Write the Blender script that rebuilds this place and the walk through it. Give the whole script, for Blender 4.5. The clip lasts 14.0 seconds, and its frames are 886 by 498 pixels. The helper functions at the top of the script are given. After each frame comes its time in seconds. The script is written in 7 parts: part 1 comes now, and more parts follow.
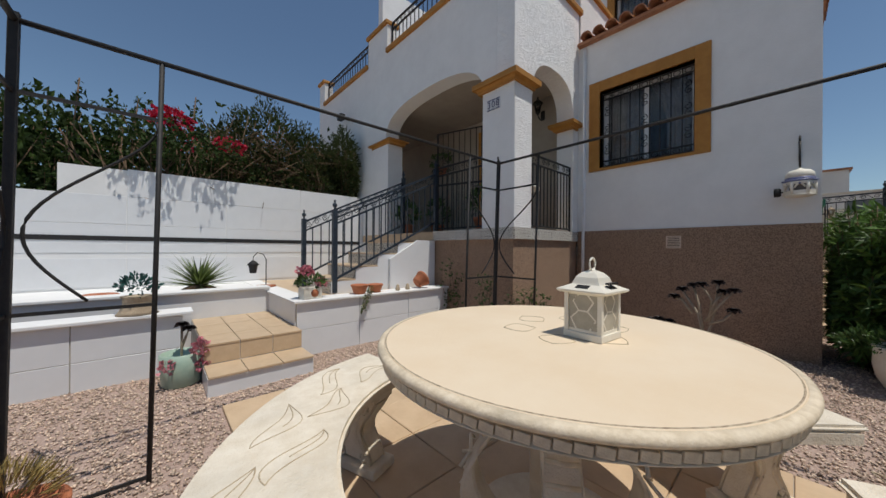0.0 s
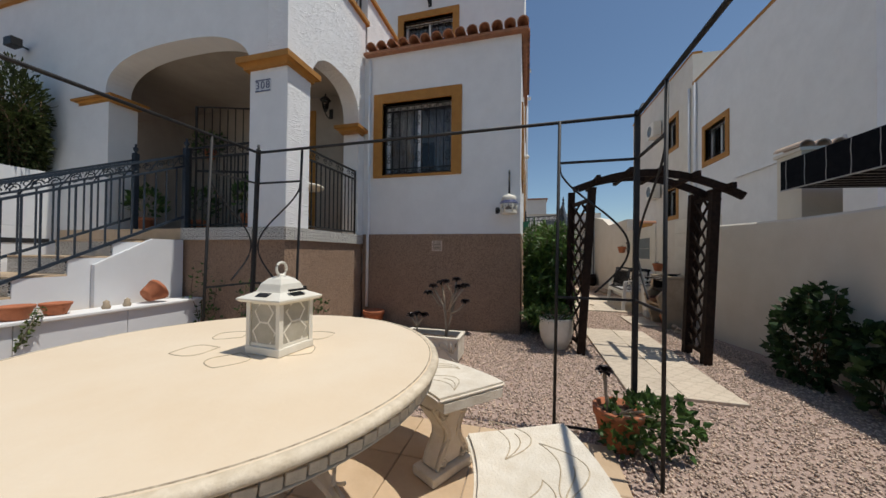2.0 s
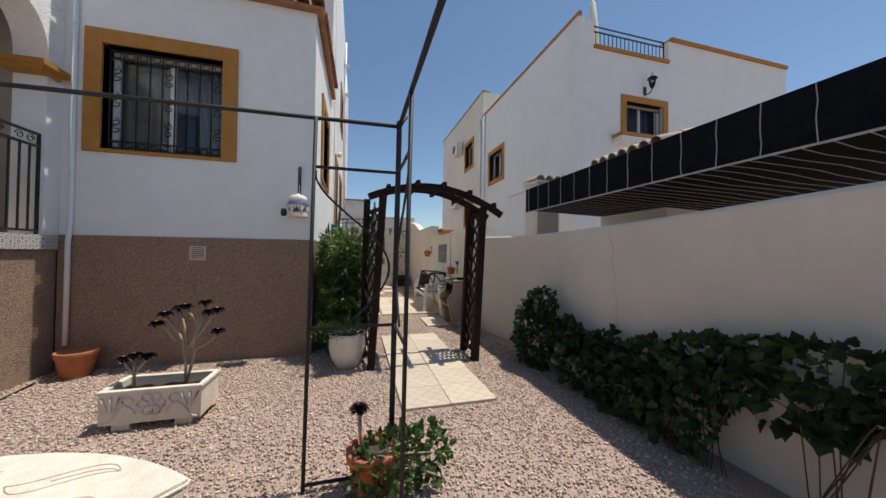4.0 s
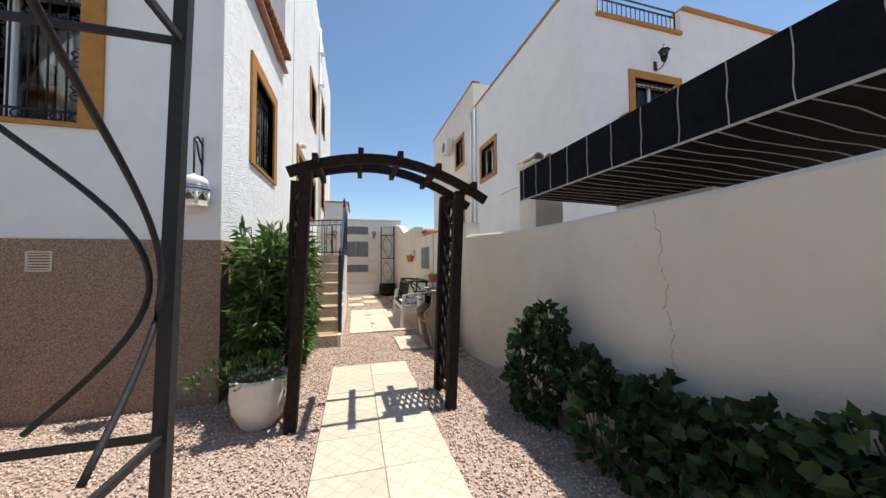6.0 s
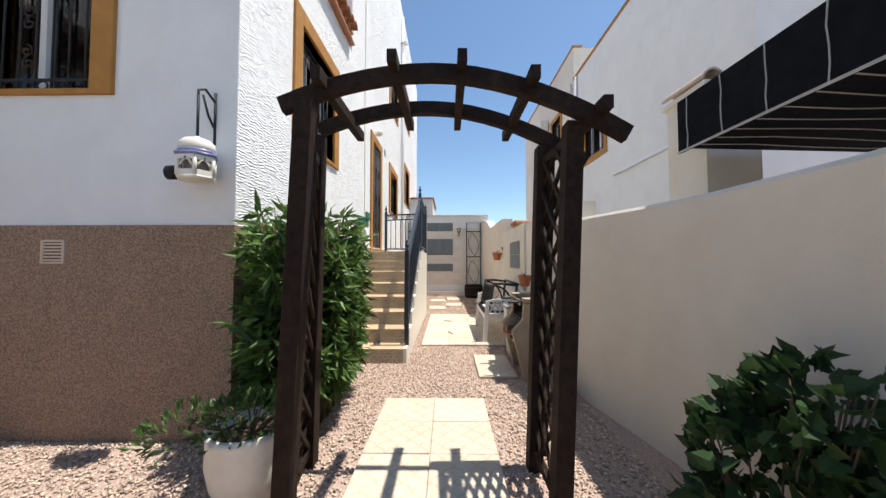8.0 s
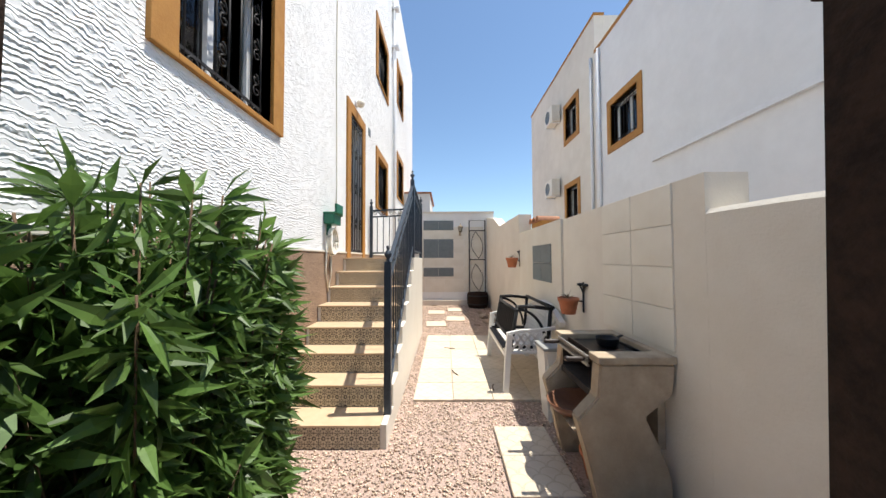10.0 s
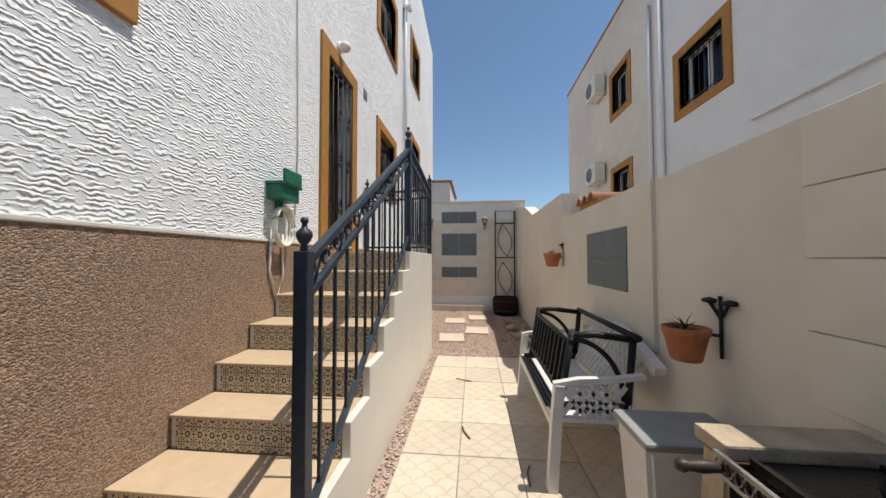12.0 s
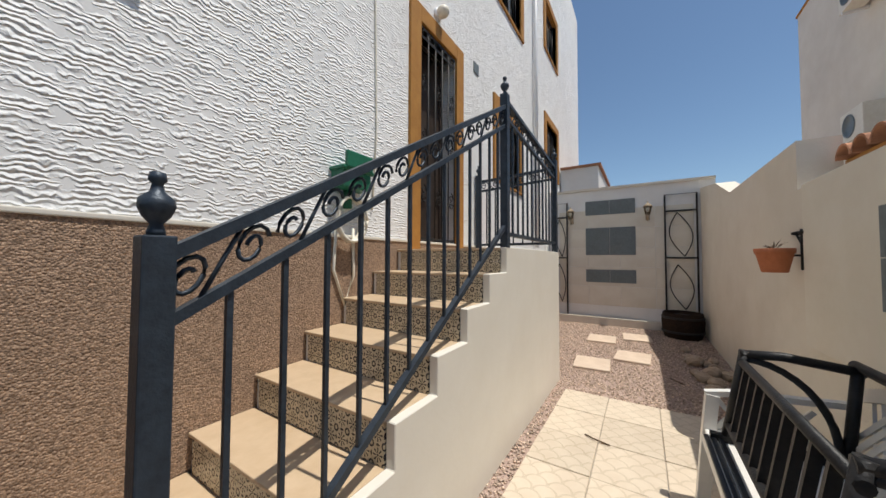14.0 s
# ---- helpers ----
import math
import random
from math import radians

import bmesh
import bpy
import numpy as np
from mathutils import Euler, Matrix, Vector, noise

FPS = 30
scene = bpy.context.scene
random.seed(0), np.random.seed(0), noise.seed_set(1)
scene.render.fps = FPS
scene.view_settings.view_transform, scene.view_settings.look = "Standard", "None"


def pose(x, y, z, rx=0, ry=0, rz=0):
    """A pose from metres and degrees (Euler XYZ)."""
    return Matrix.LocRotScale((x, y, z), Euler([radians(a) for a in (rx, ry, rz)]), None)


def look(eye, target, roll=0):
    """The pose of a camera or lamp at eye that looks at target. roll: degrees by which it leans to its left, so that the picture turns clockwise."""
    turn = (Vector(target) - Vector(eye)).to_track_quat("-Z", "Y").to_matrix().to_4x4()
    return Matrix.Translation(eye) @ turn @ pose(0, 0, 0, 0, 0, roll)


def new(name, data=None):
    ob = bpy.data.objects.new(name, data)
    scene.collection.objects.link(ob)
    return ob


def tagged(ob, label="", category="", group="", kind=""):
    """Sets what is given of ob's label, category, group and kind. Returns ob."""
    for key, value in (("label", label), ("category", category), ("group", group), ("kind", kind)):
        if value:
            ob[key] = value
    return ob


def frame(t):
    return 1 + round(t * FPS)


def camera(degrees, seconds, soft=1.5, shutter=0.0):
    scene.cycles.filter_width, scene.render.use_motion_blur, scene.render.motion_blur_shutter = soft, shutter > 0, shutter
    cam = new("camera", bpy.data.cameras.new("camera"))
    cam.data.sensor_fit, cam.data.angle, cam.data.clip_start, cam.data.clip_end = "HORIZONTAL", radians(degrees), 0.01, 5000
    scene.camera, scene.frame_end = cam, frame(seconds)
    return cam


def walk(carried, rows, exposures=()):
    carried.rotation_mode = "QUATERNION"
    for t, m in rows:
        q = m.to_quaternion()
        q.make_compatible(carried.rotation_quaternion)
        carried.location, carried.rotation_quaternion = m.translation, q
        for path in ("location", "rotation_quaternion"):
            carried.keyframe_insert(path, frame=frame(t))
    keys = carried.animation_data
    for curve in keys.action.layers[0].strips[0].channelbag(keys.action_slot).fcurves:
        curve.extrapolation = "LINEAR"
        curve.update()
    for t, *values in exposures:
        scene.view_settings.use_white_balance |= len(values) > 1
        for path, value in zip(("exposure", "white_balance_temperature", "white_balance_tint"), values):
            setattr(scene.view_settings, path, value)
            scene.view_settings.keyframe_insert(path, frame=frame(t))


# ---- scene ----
cam = camera(109.0, 14.0)
PATH = [
    (0, (0.439, 0.427, 1.212), (1.778, 1.912, 1.213), 0.4),
    (0.5, (0.511, 0.378, 1.198), (2.013, 1.699, 1.209), 0.5),
    (1, (0.624, 0.296, 1.185), (2.299, 1.389, 1.207), 0.5),
    (1.5, (0.703, 0.216, 1.194), (2.52, 1.05, 1.222), 0.5),
    (2, (0.771, 0.114, 1.22), (2.702, 0.631, 1.244), 0.6),
    (2.5, (0.843, 0.01, 1.236), (2.831, 0.234, 1.26), 0.6),
    (3, (0.957, -0.11, 1.256), (2.955, -0.187, 1.281), 0.7),
    (3.5, (1.048, -0.222, 1.307), (3.024, -0.534, 1.328), 0.7),
    (4, (1.152, -0.344, 1.359), (3.082, -0.87, 1.389), 0.7),
    (6.3, (2.413, -1.08, 1.312), (4.341, -1.608, 1.388), -0.6),
    (6.5, (2.53, -1.133, 1.305), (4.49, -1.523, 1.379), -0.3),
    (7, (2.8, -1.276, 1.254), (4.798, -1.303, 1.337), 0.0),
    (7.2, (2.914, -1.296, 1.236), (4.912, -1.284, 1.324), 0.1),
    (9.3, (4.37, -1.276, 1.38), (6.369, -1.247, 1.443), -0.2),
    (9.5, (4.52, -1.248, 1.396), (6.519, -1.231, 1.459), -0.3),
    (10, (4.954, -1.235, 1.419), (6.953, -1.221, 1.483), -0.2),
    (10.5, (5.371, -1.234, 1.41), (7.369, -1.219, 1.476), -0.2),
    (11, (5.744, -1.298, 1.415), (7.743, -1.281, 1.476), -0.3),
    (11.5, (6.059, -1.363, 1.394), (8.058, -1.332, 1.458), -0.3),
    (12, (6.375, -1.416, 1.37), (8.364, -1.222, 1.432), -0.1),
    (12.5, (6.598, -1.458, 1.334), (8.556, -1.06, 1.403), -0.0),
    (13, (6.828, -1.556, 1.343), (8.698, -0.851, 1.409), 0.0),
    (13.5, (7.042, -1.603, 1.339), (8.824, -0.696, 1.403), 0.1),
    (14, (7.3, -1.602, 1.354), (8.99, -0.535, 1.42), 0.2),
]
EXPOSURES = [(0, -0.35), (2.0, -0.25), (4.0, 0.05), (6.5, 0.6), (7.0, 0.6), (9.5, 0.9), (10.5, 0.6), (11.5, 0.25), (12.5, 0.12), (14.0, 0.05)]
walk(cam, [(t, look(eye, target, roll)) for t, eye, target, roll in PATH], EXPOSURES)

# ---- light ----
SUN_DIR = Vector((0.02, -0.345, 1.0)).normalized()
world = bpy.data.worlds.new("sky")
scene.world = world
world.use_nodes = True
wn, wl = world.node_tree.nodes, world.node_tree.links
sky = wn.new("ShaderNodeTexSky")
sky.sky_type = "NISHITA"
sky.sun_disc = False
sky.sun_elevation = math.asin(SUN_DIR.z)
sky.sun_rotation = math.atan2(SUN_DIR.x, SUN_DIR.y)
sky.altitude = 50
sky.air_density, sky.dust_density, sky.ozone_density = 1.0, 0.3, 2.0
tint = wn.new("ShaderNodeMix")
tint.data_type, tint.blend_type = "RGBA", "MULTIPLY"
tint.inputs["Factor"].default_value = 1.0
tint.inputs["B"].default_value = (0.94, 1.0, 1.0, 1)
wl.new(sky.outputs[0], tint.inputs["A"])
wl.new(tint.outputs["Result"], wn["Background"].inputs[0])
wn["Background"].inputs[1].default_value = 0.11
sun = new("sun", bpy.data.lights.new("sun", "SUN"))
sun.data.energy, sun.data.angle, sun.data.color = 4.2, radians(0.55), (1.0, 0.955, 0.875)
sun.matrix_world = look(SUN_DIR * 30, (0, 0, 0))


# ---- materials ----
def material(name, c1, c2=None, scale=8.0, rough=0.7, bump=0.0, bscale=60.0, metal=0.0, stain=0.0, spec=0.4, coord="Object"):
    """Two colours mixed by coarse and fine noise, with a fine relief."""
    m = bpy.data.materials.new(name)
    m.use_nodes = True
    n, l = m.node_tree.nodes, m.node_tree.links
    b = n["Principled BSDF"]
    b.inputs["Roughness"].default_value = rough
    b.inputs["Metallic"].default_value = metal
    b.inputs["Specular IOR Level"].default_value = spec
    c2 = c2 or tuple(v * 0.8 for v in c1)
    tc = n.new("ShaderNodeTexCoord")
    geo = n.new("ShaderNodeNewGeometry")
    src = geo.outputs["Position"] if coord == "World" else tc.outputs["Object"]
    n1 = n.new("ShaderNodeTexNoise")
    n1.inputs["Scale"].default_value, n1.inputs["Detail"].default_value, n1.inputs["Roughness"].default_value = scale, 8, 0.65
    l.new(src, n1.inputs["Vector"])
    ramp = n.new("ShaderNodeValToRGB")
    ramp.color_ramp.elements[0].position, ramp.color_ramp.elements[1].position = 0.35, 0.65
    ramp.color_ramp.elements[0].color, ramp.color_ramp.elements[1].color = (*c1, 1), (*c2, 1)
    l.new(n1.outputs["Fac"], ramp.inputs["Fac"])
    out = ramp.outputs["Color"]
    if stain > 0:
        n3 = n.new("ShaderNodeTexNoise")
        n3.inputs["Scale"].default_value, n3.inputs["Detail"].default_value = scale * 0.17, 5
        l.new(src, n3.inputs["Vector"])
        mr = n.new("ShaderNodeMapRange")
        mr.inputs["From Min"].default_value, mr.inputs["From Max"].default_value = 0.45, 0.7
        mr.inputs["To Min"].default_value, mr.inputs["To Max"].default_value = 0.0, stain
        l.new(n3.outputs["Fac"], mr.inputs["Value"])
        mx = n.new("ShaderNodeMix")
        mx.data_type = "RGBA"
        mx.inputs["B"].default_value = (*[v * 0.45 for v in c1], 1)
        l.new(mr.outputs[0], mx.inputs["Factor"])
        l.new(out, mx.inputs["A"])
        out = mx.outputs["Result"]
    l.new(out, b.inputs["Base Color"])
    if bump > 0:
        n2 = n.new("ShaderNodeTexNoise")
        n2.inputs["Scale"].default_value, n2.inputs["Detail"].default_value = bscale, 6
        l.new(src, n2.inputs["Vector"])
        bp = n.new("ShaderNodeBump")
        bp.inputs["Strength"].default_value, bp.inputs["Distance"].default_value = min(1, bump), 0.01
        l.new(n2.outputs["Fac"], bp.inputs["Height"])
        l.new(bp.outputs[0], b.inputs["Normal"])
    return m


def wave_stucco(name, col):
    """White trowelled stucco with wavering horizontal ridges."""
    m = material(name, col, tuple(v * 0.93 for v in col), 2.5, 0.85, coord="World", stain=0.12)
    n, l = m.node_tree.nodes, m.node_tree.links
    geo = n.new("ShaderNodeNewGeometry")
    mp = n.new("ShaderNodeMapping")
    mp.inputs["Scale"].default_value = (1.0, 1.0, 1.0)
    l.new(geo.outputs["Position"], mp.inputs["Vector"])
    wob = n.new("ShaderNodeTexNoise")
    wob.inputs["Scale"].default_value, wob.inputs["Detail"].default_value = 17.0, 2
    l.new(mp.outputs[0], wob.inputs["Vector"])
    mad = n.new("ShaderNodeVectorMath")
    mad.operation = "MULTIPLY_ADD"
    mad.inputs[1].default_value = (0.0, 0.0, 0.06)
    l.new(wob.outputs["Color"], mad.inputs[0])
    l.new(mp.outputs[0], mad.inputs[2])
    wv = n.new("ShaderNodeTexWave")
    wv.wave_type, wv.bands_direction, wv.wave_profile = "BANDS", "Z", "SIN"
    wv.inputs["Scale"].default_value, wv.inputs["Distortion"].default_value = 13.5, 0.0
    l.new(mad.outputs[0], wv.inputs["Vector"])
    gap = n.new("ShaderNodeTexNoise")
    gap.inputs["Scale"].default_value, gap.inputs["Detail"].default_value = 1.0, 3
    mp2 = n.new("ShaderNodeMapping")
    mp2.inputs["Scale"].default_value = (15.0, 15.0, 30.0)
    l.new(mad.outputs[0], mp2.inputs["Vector"])
    l.new(mp2.outputs[0], gap.inputs["Vector"])
    cut = n.new("ShaderNodeMapRange")
    cut.inputs["From Min"].default_value, cut.inputs["From Max"].default_value = 0.40, 0.58
    l.new(gap.outputs["Fac"], cut.inputs["Value"])
    mul = n.new("ShaderNodeMath")
    mul.operation = "MULTIPLY"
    l.new(wv.outputs["Fac"], mul.inputs[0])
    l.new(cut.outputs[0], mul.inputs[1])
    bp = n.new("ShaderNodeBump")
    bp.inputs["Strength"].default_value, bp.inputs["Distance"].default_value = 0.65, 0.014
    l.new(mul.outputs[0], bp.inputs["Height"])
    l.new(bp.outputs[0], n["Principled BSDF"].inputs["Normal"])
    return m


def pebble_dash(name, c1, c2):
    """Render dashed with small light and dark pebbles."""
    m = material(name, c1, tuple(v * 0.8 for v in c1), 5.0, 0.9, coord="World", stain=0.3)
    n, l = m.node_tree.nodes, m.node_tree.links
    geo = n.new("ShaderNodeNewGeometry")
    vo = n.new("ShaderNodeTexVoronoi")
    vo.inputs["Scale"].default_value = 125.0
    l.new(geo.outputs["Position"], vo.inputs["Vector"])
    sep = n.new("ShaderNodeSeparateColor")
    l.new(vo.outputs["Color"], sep.inputs[0])
    ramp = n.new("ShaderNodeValToRGB")
    ramp.color_ramp.elements[0].position, ramp.color_ramp.elements[0].color = 0.05, (*c2, 1)
    ramp.color_ramp.elements[1].position, ramp.color_ramp.elements[1].color = 0.95, (*[min(0.8, v * 1.75) for v in c1], 1)
    e = ramp.color_ramp.elements.new(0.5)
    e.color = (*c1, 1)
    l.new(sep.outputs[0], ramp.inputs["Fac"])
    b = n["Principled BSDF"]
    mx = n.new("ShaderNodeMix")
    mx.data_type = "RGBA"
    mx.inputs["Factor"].default_value = 0.5
    l.new(b.inputs["Base Color"].links[0].from_socket, mx.inputs["A"])
    l.new(ramp.outputs[0], mx.inputs["B"])
    l.new(mx.outputs["Result"], b.inputs["Base Color"])
    # each pebble stands proud by its own height, between hollows
    hump = n.new("ShaderNodeMath")
    hump.operation = "MULTIPLY_ADD"
    hump.inputs[1].default_value = -1.0
    l.new(vo.outputs["Distance"], hump.inputs[0])
    l.new(sep.outputs[1], hump.inputs[2])
    lump = n.new("ShaderNodeTexNoise")
    lump.inputs["Scale"].default_value, lump.inputs["Detail"].default_value = 60.0, 3
    l.new(geo.outputs["Position"], lump.inputs["Vector"])
    total = n.new("ShaderNodeMath")
    total.operation = "ADD"
    l.new(hump.outputs[0], total.inputs[0])
    l.new(lump.outputs["Fac"], total.inputs[1])
    bp = n.new("ShaderNodeBump")
    bp.inputs["Strength"].default_value, bp.inputs["Distance"].default_value = 0.8, 0.006
    l.new(total.outputs[0], bp.inputs["Height"])
    l.new(bp.outputs[0], b.inputs["Normal"])
    return m


WHITE = material("white_render", (0.78, 0.78, 0.77), (0.73, 0.73, 0.72), 3, 0.85, 0.25, 90, coord="World", stain=0.06)
STUCCO = wave_stucco("white_wave_stucco", (0.84, 0.84, 0.83))
BROWN = pebble_dash("brown_pebbledash", (0.345, 0.235, 0.16), (0.14, 0.09, 0.06))
OCHRE = material("ochre_paint", (0.44, 0.21, 0.045), (0.37, 0.165, 0.033), 9, 0.7, 0.2, 80, coord="World", stain=0.15)
CREAM = material("cream_garden_wall", (0.74, 0.69, 0.60), (0.69, 0.635, 0.54), 2.5, 0.9, 0.3, 70, coord="World", stain=0.22)
GLAZED = material("white_glazed_tile", (0.74, 0.73, 0.69), (0.71, 0.70, 0.66), 6, 0.22, 0.03, 20)
STRINGER = material("cream_stringer_render", (0.74, 0.70, 0.62), (0.70, 0.655, 0.57), 2.5, 0.5, 0.06, 40, coord="World", stain=0.12)
# beige porch paint, darkened so that the porch's shade sits in the colour
PORCHWALL = material("shade_toned_beige_porch_paint", (0.37, 0.325, 0.27), (0.32, 0.28, 0.235), 3, 0.85, 0.15, 80, coord="World", stain=0.1)
GROUT = material("grout", (0.5, 0.45, 0.38), (0.42, 0.38, 0.32), 30, 0.95)
IRON = material("black_iron", (0.018, 0.018, 0.02), (0.03, 0.028, 0.026), 40, 0.6, 0.2, 150, 0.0, spec=0.3)
RAILBLUE = material("blue_grey_painted_iron", (0.042, 0.058, 0.08), (0.028, 0.038, 0.052), 25, 0.45, 0.15, 120, 0.3, stain=0.3)
WOOD = material("dark_stained_wood", (0.018, 0.011, 0.008), (0.036, 0.021, 0.014), 22, 0.8, 0.5, 60, stain=0.4, spec=0.15)
STONE = material("cast_cream_stone", (0.80, 0.73, 0.61), (0.70, 0.615, 0.485), 14, 0.8, 0.45, 110, stain=0.3)
TABLETOP = material("polished_cream_stone", (0.80, 0.67, 0.50), (0.76, 0.61, 0.43), 2.2, 0.55, 0.12, 90, stain=0.1)
SANDTILE = material("sand_ceramic_tile", (0.57, 0.43, 0.285), (0.51, 0.375, 0.24), 10, 0.45, 0.1, 50)
PALESLAB = material("pale_cream_paver", (0.66, 0.53, 0.41), (0.59, 0.46, 0.35), 6, 0.7, 0.35, 70, stain=0.15)
TERRACOTTA = material("terracotta", (0.48, 0.17, 0.08), (0.38, 0.13, 0.06), 14, 0.8, 0.3, 90, stain=0.3)
ROOFTILE = material("clay_roof_tile", (0.50, 0.24, 0.13), (0.36, 0.17, 0.10), 12, 0.85, 0.4, 60, stain=0.4)
GRAVELBED = material("pink_gravel_bed", (0.52, 0.39, 0.325), (0.30, 0.21, 0.17), 55, 0.95, 1.0, 70, coord="World")
CONCRETE = material("weathered_concrete", (0.50, 0.40, 0.28), (0.37, 0.285, 0.195), 8, 0.9, 0.6, 70, stain=0.6)
PLASTIC = material("white_plastic", (0.74, 0.72, 0.68), (0.68, 0.66, 0.62), 8, 0.4)
BLACKPLAST = material("black_painted_wood", (0.010, 0.010, 0.011), (0.022, 0.021, 0.021), 20, 0.45, 0.25, 90, stain=0.2, spec=0.3)
GREYTILE = material("grey_slate_tile", (0.17, 0.20, 0.21), (0.13, 0.155, 0.165), 30, 0.55, 0.25, 60, stain=0.2)
SOIL = material("soil", (0.05, 0.035, 0.025), (0.09, 0.06, 0.04), 40, 0.95, 0.8, 50)
LANTERNWHITE = material("cream_painted_metal", (0.78, 0.74, 0.64), (0.72, 0.67, 0.56), 14, 0.5, 0.1, 60)
CURTAIN = material("curtain_cloth", (0.55, 0.51, 0.50), (0.40, 0.36, 0.37), 12, 0.9)
PVC = material("white_window_frame", (0.78, 0.78, 0.78), (0.72, 0.72, 0.72), 6, 0.4)
# tone for unlit insides, with their shade put into the colour
DARKROOM = material("shade_toned_interior", (0.25, 0.22, 0.20), (0.2, 0.18, 0.16), 4, 0.9)


def glass(name, tint=(0.9, 0.95, 0.95)):
    m = bpy.data.materials.new(name)
    m.use_nodes = True
    n, l = m.node_tree.nodes, m.node_tree.links
    n.remove(n["Principled BSDF"])
    mix, tr, gl, fr = n.new("ShaderNodeMixShader"), n.new("ShaderNodeBsdfTransparent"), n.new("ShaderNodeBsdfGlossy"), n.new("ShaderNodeFresnel")
    tr.inputs[0].default_value = (*tint, 1)
    gl.inputs["Roughness"].default_value = 0.02
    fr.inputs["IOR"].default_value = 1.5
    l.new(fr.outputs[0], mix.inputs[0])
    l.new(tr.outputs[0], mix.inputs[1])
    l.new(gl.outputs[0], mix.inputs[2])
    l.new(mix.outputs[0], n["Material Output"].inputs[0])
    return m


GLASS = glass("window_glass", (0.78, 0.8, 0.8))
CLEAR = glass("lantern_glass", (0.93, 0.95, 0.93))


# ---- mesh helpers ----
def box(bm, x0, y0, z0, x1, y1, z1):
    vs = [bm.verts.new(p) for p in ((x0, y0, z0), (x1, y0, z0), (x1, y1, z0), (x0, y1, z0), (x0, y0, z1), (x1, y0, z1), (x1, y1, z1), (x0, y1, z1))]
    for f in ((3, 2, 1, 0), (4, 5, 6, 7), (0, 1, 5, 4), (1, 2, 6, 5), (2, 3, 7, 6), (3, 0, 4, 7)):
        bm.faces.new([vs[i] for i in f])
    return bm


def boxes(*args, bevel=0.0):
    bm = bmesh.new()
    for a in args:
        box(bm, *a)
    if bevel:
        bmesh.ops.bevel(bm, geom=bm.edges[:], offset=bevel, segments=2, affect="EDGES", profile=0.6)
    return bm


def prism(poly, h0, h1, axis="z"):
    """A polygon extruded between two heights along an axis; the polygon is in the other two axes in order."""
    bm = bmesh.new()
    def at(p, h):
        return {"z": (p[0], p[1], h), "x": (h, p[0], p[1]), "y": (p[0], h, p[1])}[axis]
    a = [bm.verts.new(at(p, h0)) for p in poly]
    b = [bm.verts.new(at(p, h1)) for p in poly]
    bm.faces.new(a)
    bm.faces.new(b)
    for i in range(len(poly)):
        j = (i + 1) % len(poly)
        bm.faces.new((a[i], a[j], b[j], b[i]))
    bmesh.ops.recalc_face_normals(bm, faces=bm.faces[:])
    return bm


def lathe(profile, n=32, at=(0, 0, 0)):
    """Turns a profile of (radius, height) about the z axis."""
    bm = bmesh.new()
    rings = []
    for r, z in profile:
        rings.append([bm.verts.new((at[0] + max(r, 1e-4) * math.cos(2 * math.pi * i / n), at[1] + max(r, 1e-4) * math.sin(2 * math.pi * i / n), at[2] + z)) for i in range(n)])
    for a, b in zip(rings, rings[1:]):
        for i in range(n):
            bm.faces.new((a[i], a[(i + 1) % n], b[(i + 1) % n], b[i]))
    bm.faces.new(rings[0][::-1])
    bm.faces.new(rings[-1])
    for f in bm.faces:
        f.smooth = True
    for e in bm.edges:
        if e.calc_face_angle(0) > 0.55:
            e.smooth = False
    return bm


def tube(bm, pts, r, n=8, flat=None):
    """A bar swept along points; flat: (half width, half height) for a square bar."""
    pts = [Vector(p) for p in pts]
    rings = []
    for i, p in enumerate(pts):
        d = (pts[min(i + 1, len(pts) - 1)] - pts[max(i - 1, 0)]).normalized()
        up = Vector((0, 0, 1)) if abs(d.z) < 0.95 else Vector((1, 0, 0))
        s = d.cross(up).normalized()
        u = s.cross(d).normalized()
        if flat:
            ring = [p + s * a * flat[0] + u * b * flat[1] for a, b in ((-1, -1), (1, -1), (1, 1), (-1, 1))]
        else:
            ring = [p + (s * math.cos(2 * math.pi * k / n) + u * math.sin(2 * math.pi * k / n)) * r for k in range(n)]
        rings.append([bm.verts.new(q) for q in ring])
    m = len(rings[0])
    for a, b in zip(rings, rings[1:]):
        for k in range(m):
            f = bm.faces.new((a[k], a[(k + 1) % m], b[(k + 1) % m], b[k]))
            f.smooth = not flat
    bm.faces.new(rings[0][::-1])
    bm.faces.new(rings[-1])
    return bm


def bars(*paths, r=0.008, n=6, flat=None):
    bm = bmesh.new()
    for p in paths:
        tube(bm, p, r, n, flat)
    return bm


def part(name, bm, mat, parent=None, label="", kind=""):
    me = bpy.data.meshes.new(name)
    if bm is not None:
        bm.to_mesh(me)
        bm.free()
    if mat:
        me.materials.append(mat)
    ob = new(name, me)
    if parent is not None:
        ob.parent = parent
    return tagged(ob, label, kind=kind)


def thing(name, label, category, m=None, group=""):
    ob = new(name)
    ob.empty_display_size = 0.1
    if m is not None:
        ob.matrix_world = m
    return tagged(ob, label, category, group)


def structure(name, bm, mat, label, category):
    return tagged(part(name, bm, mat), label, category, kind="structure")


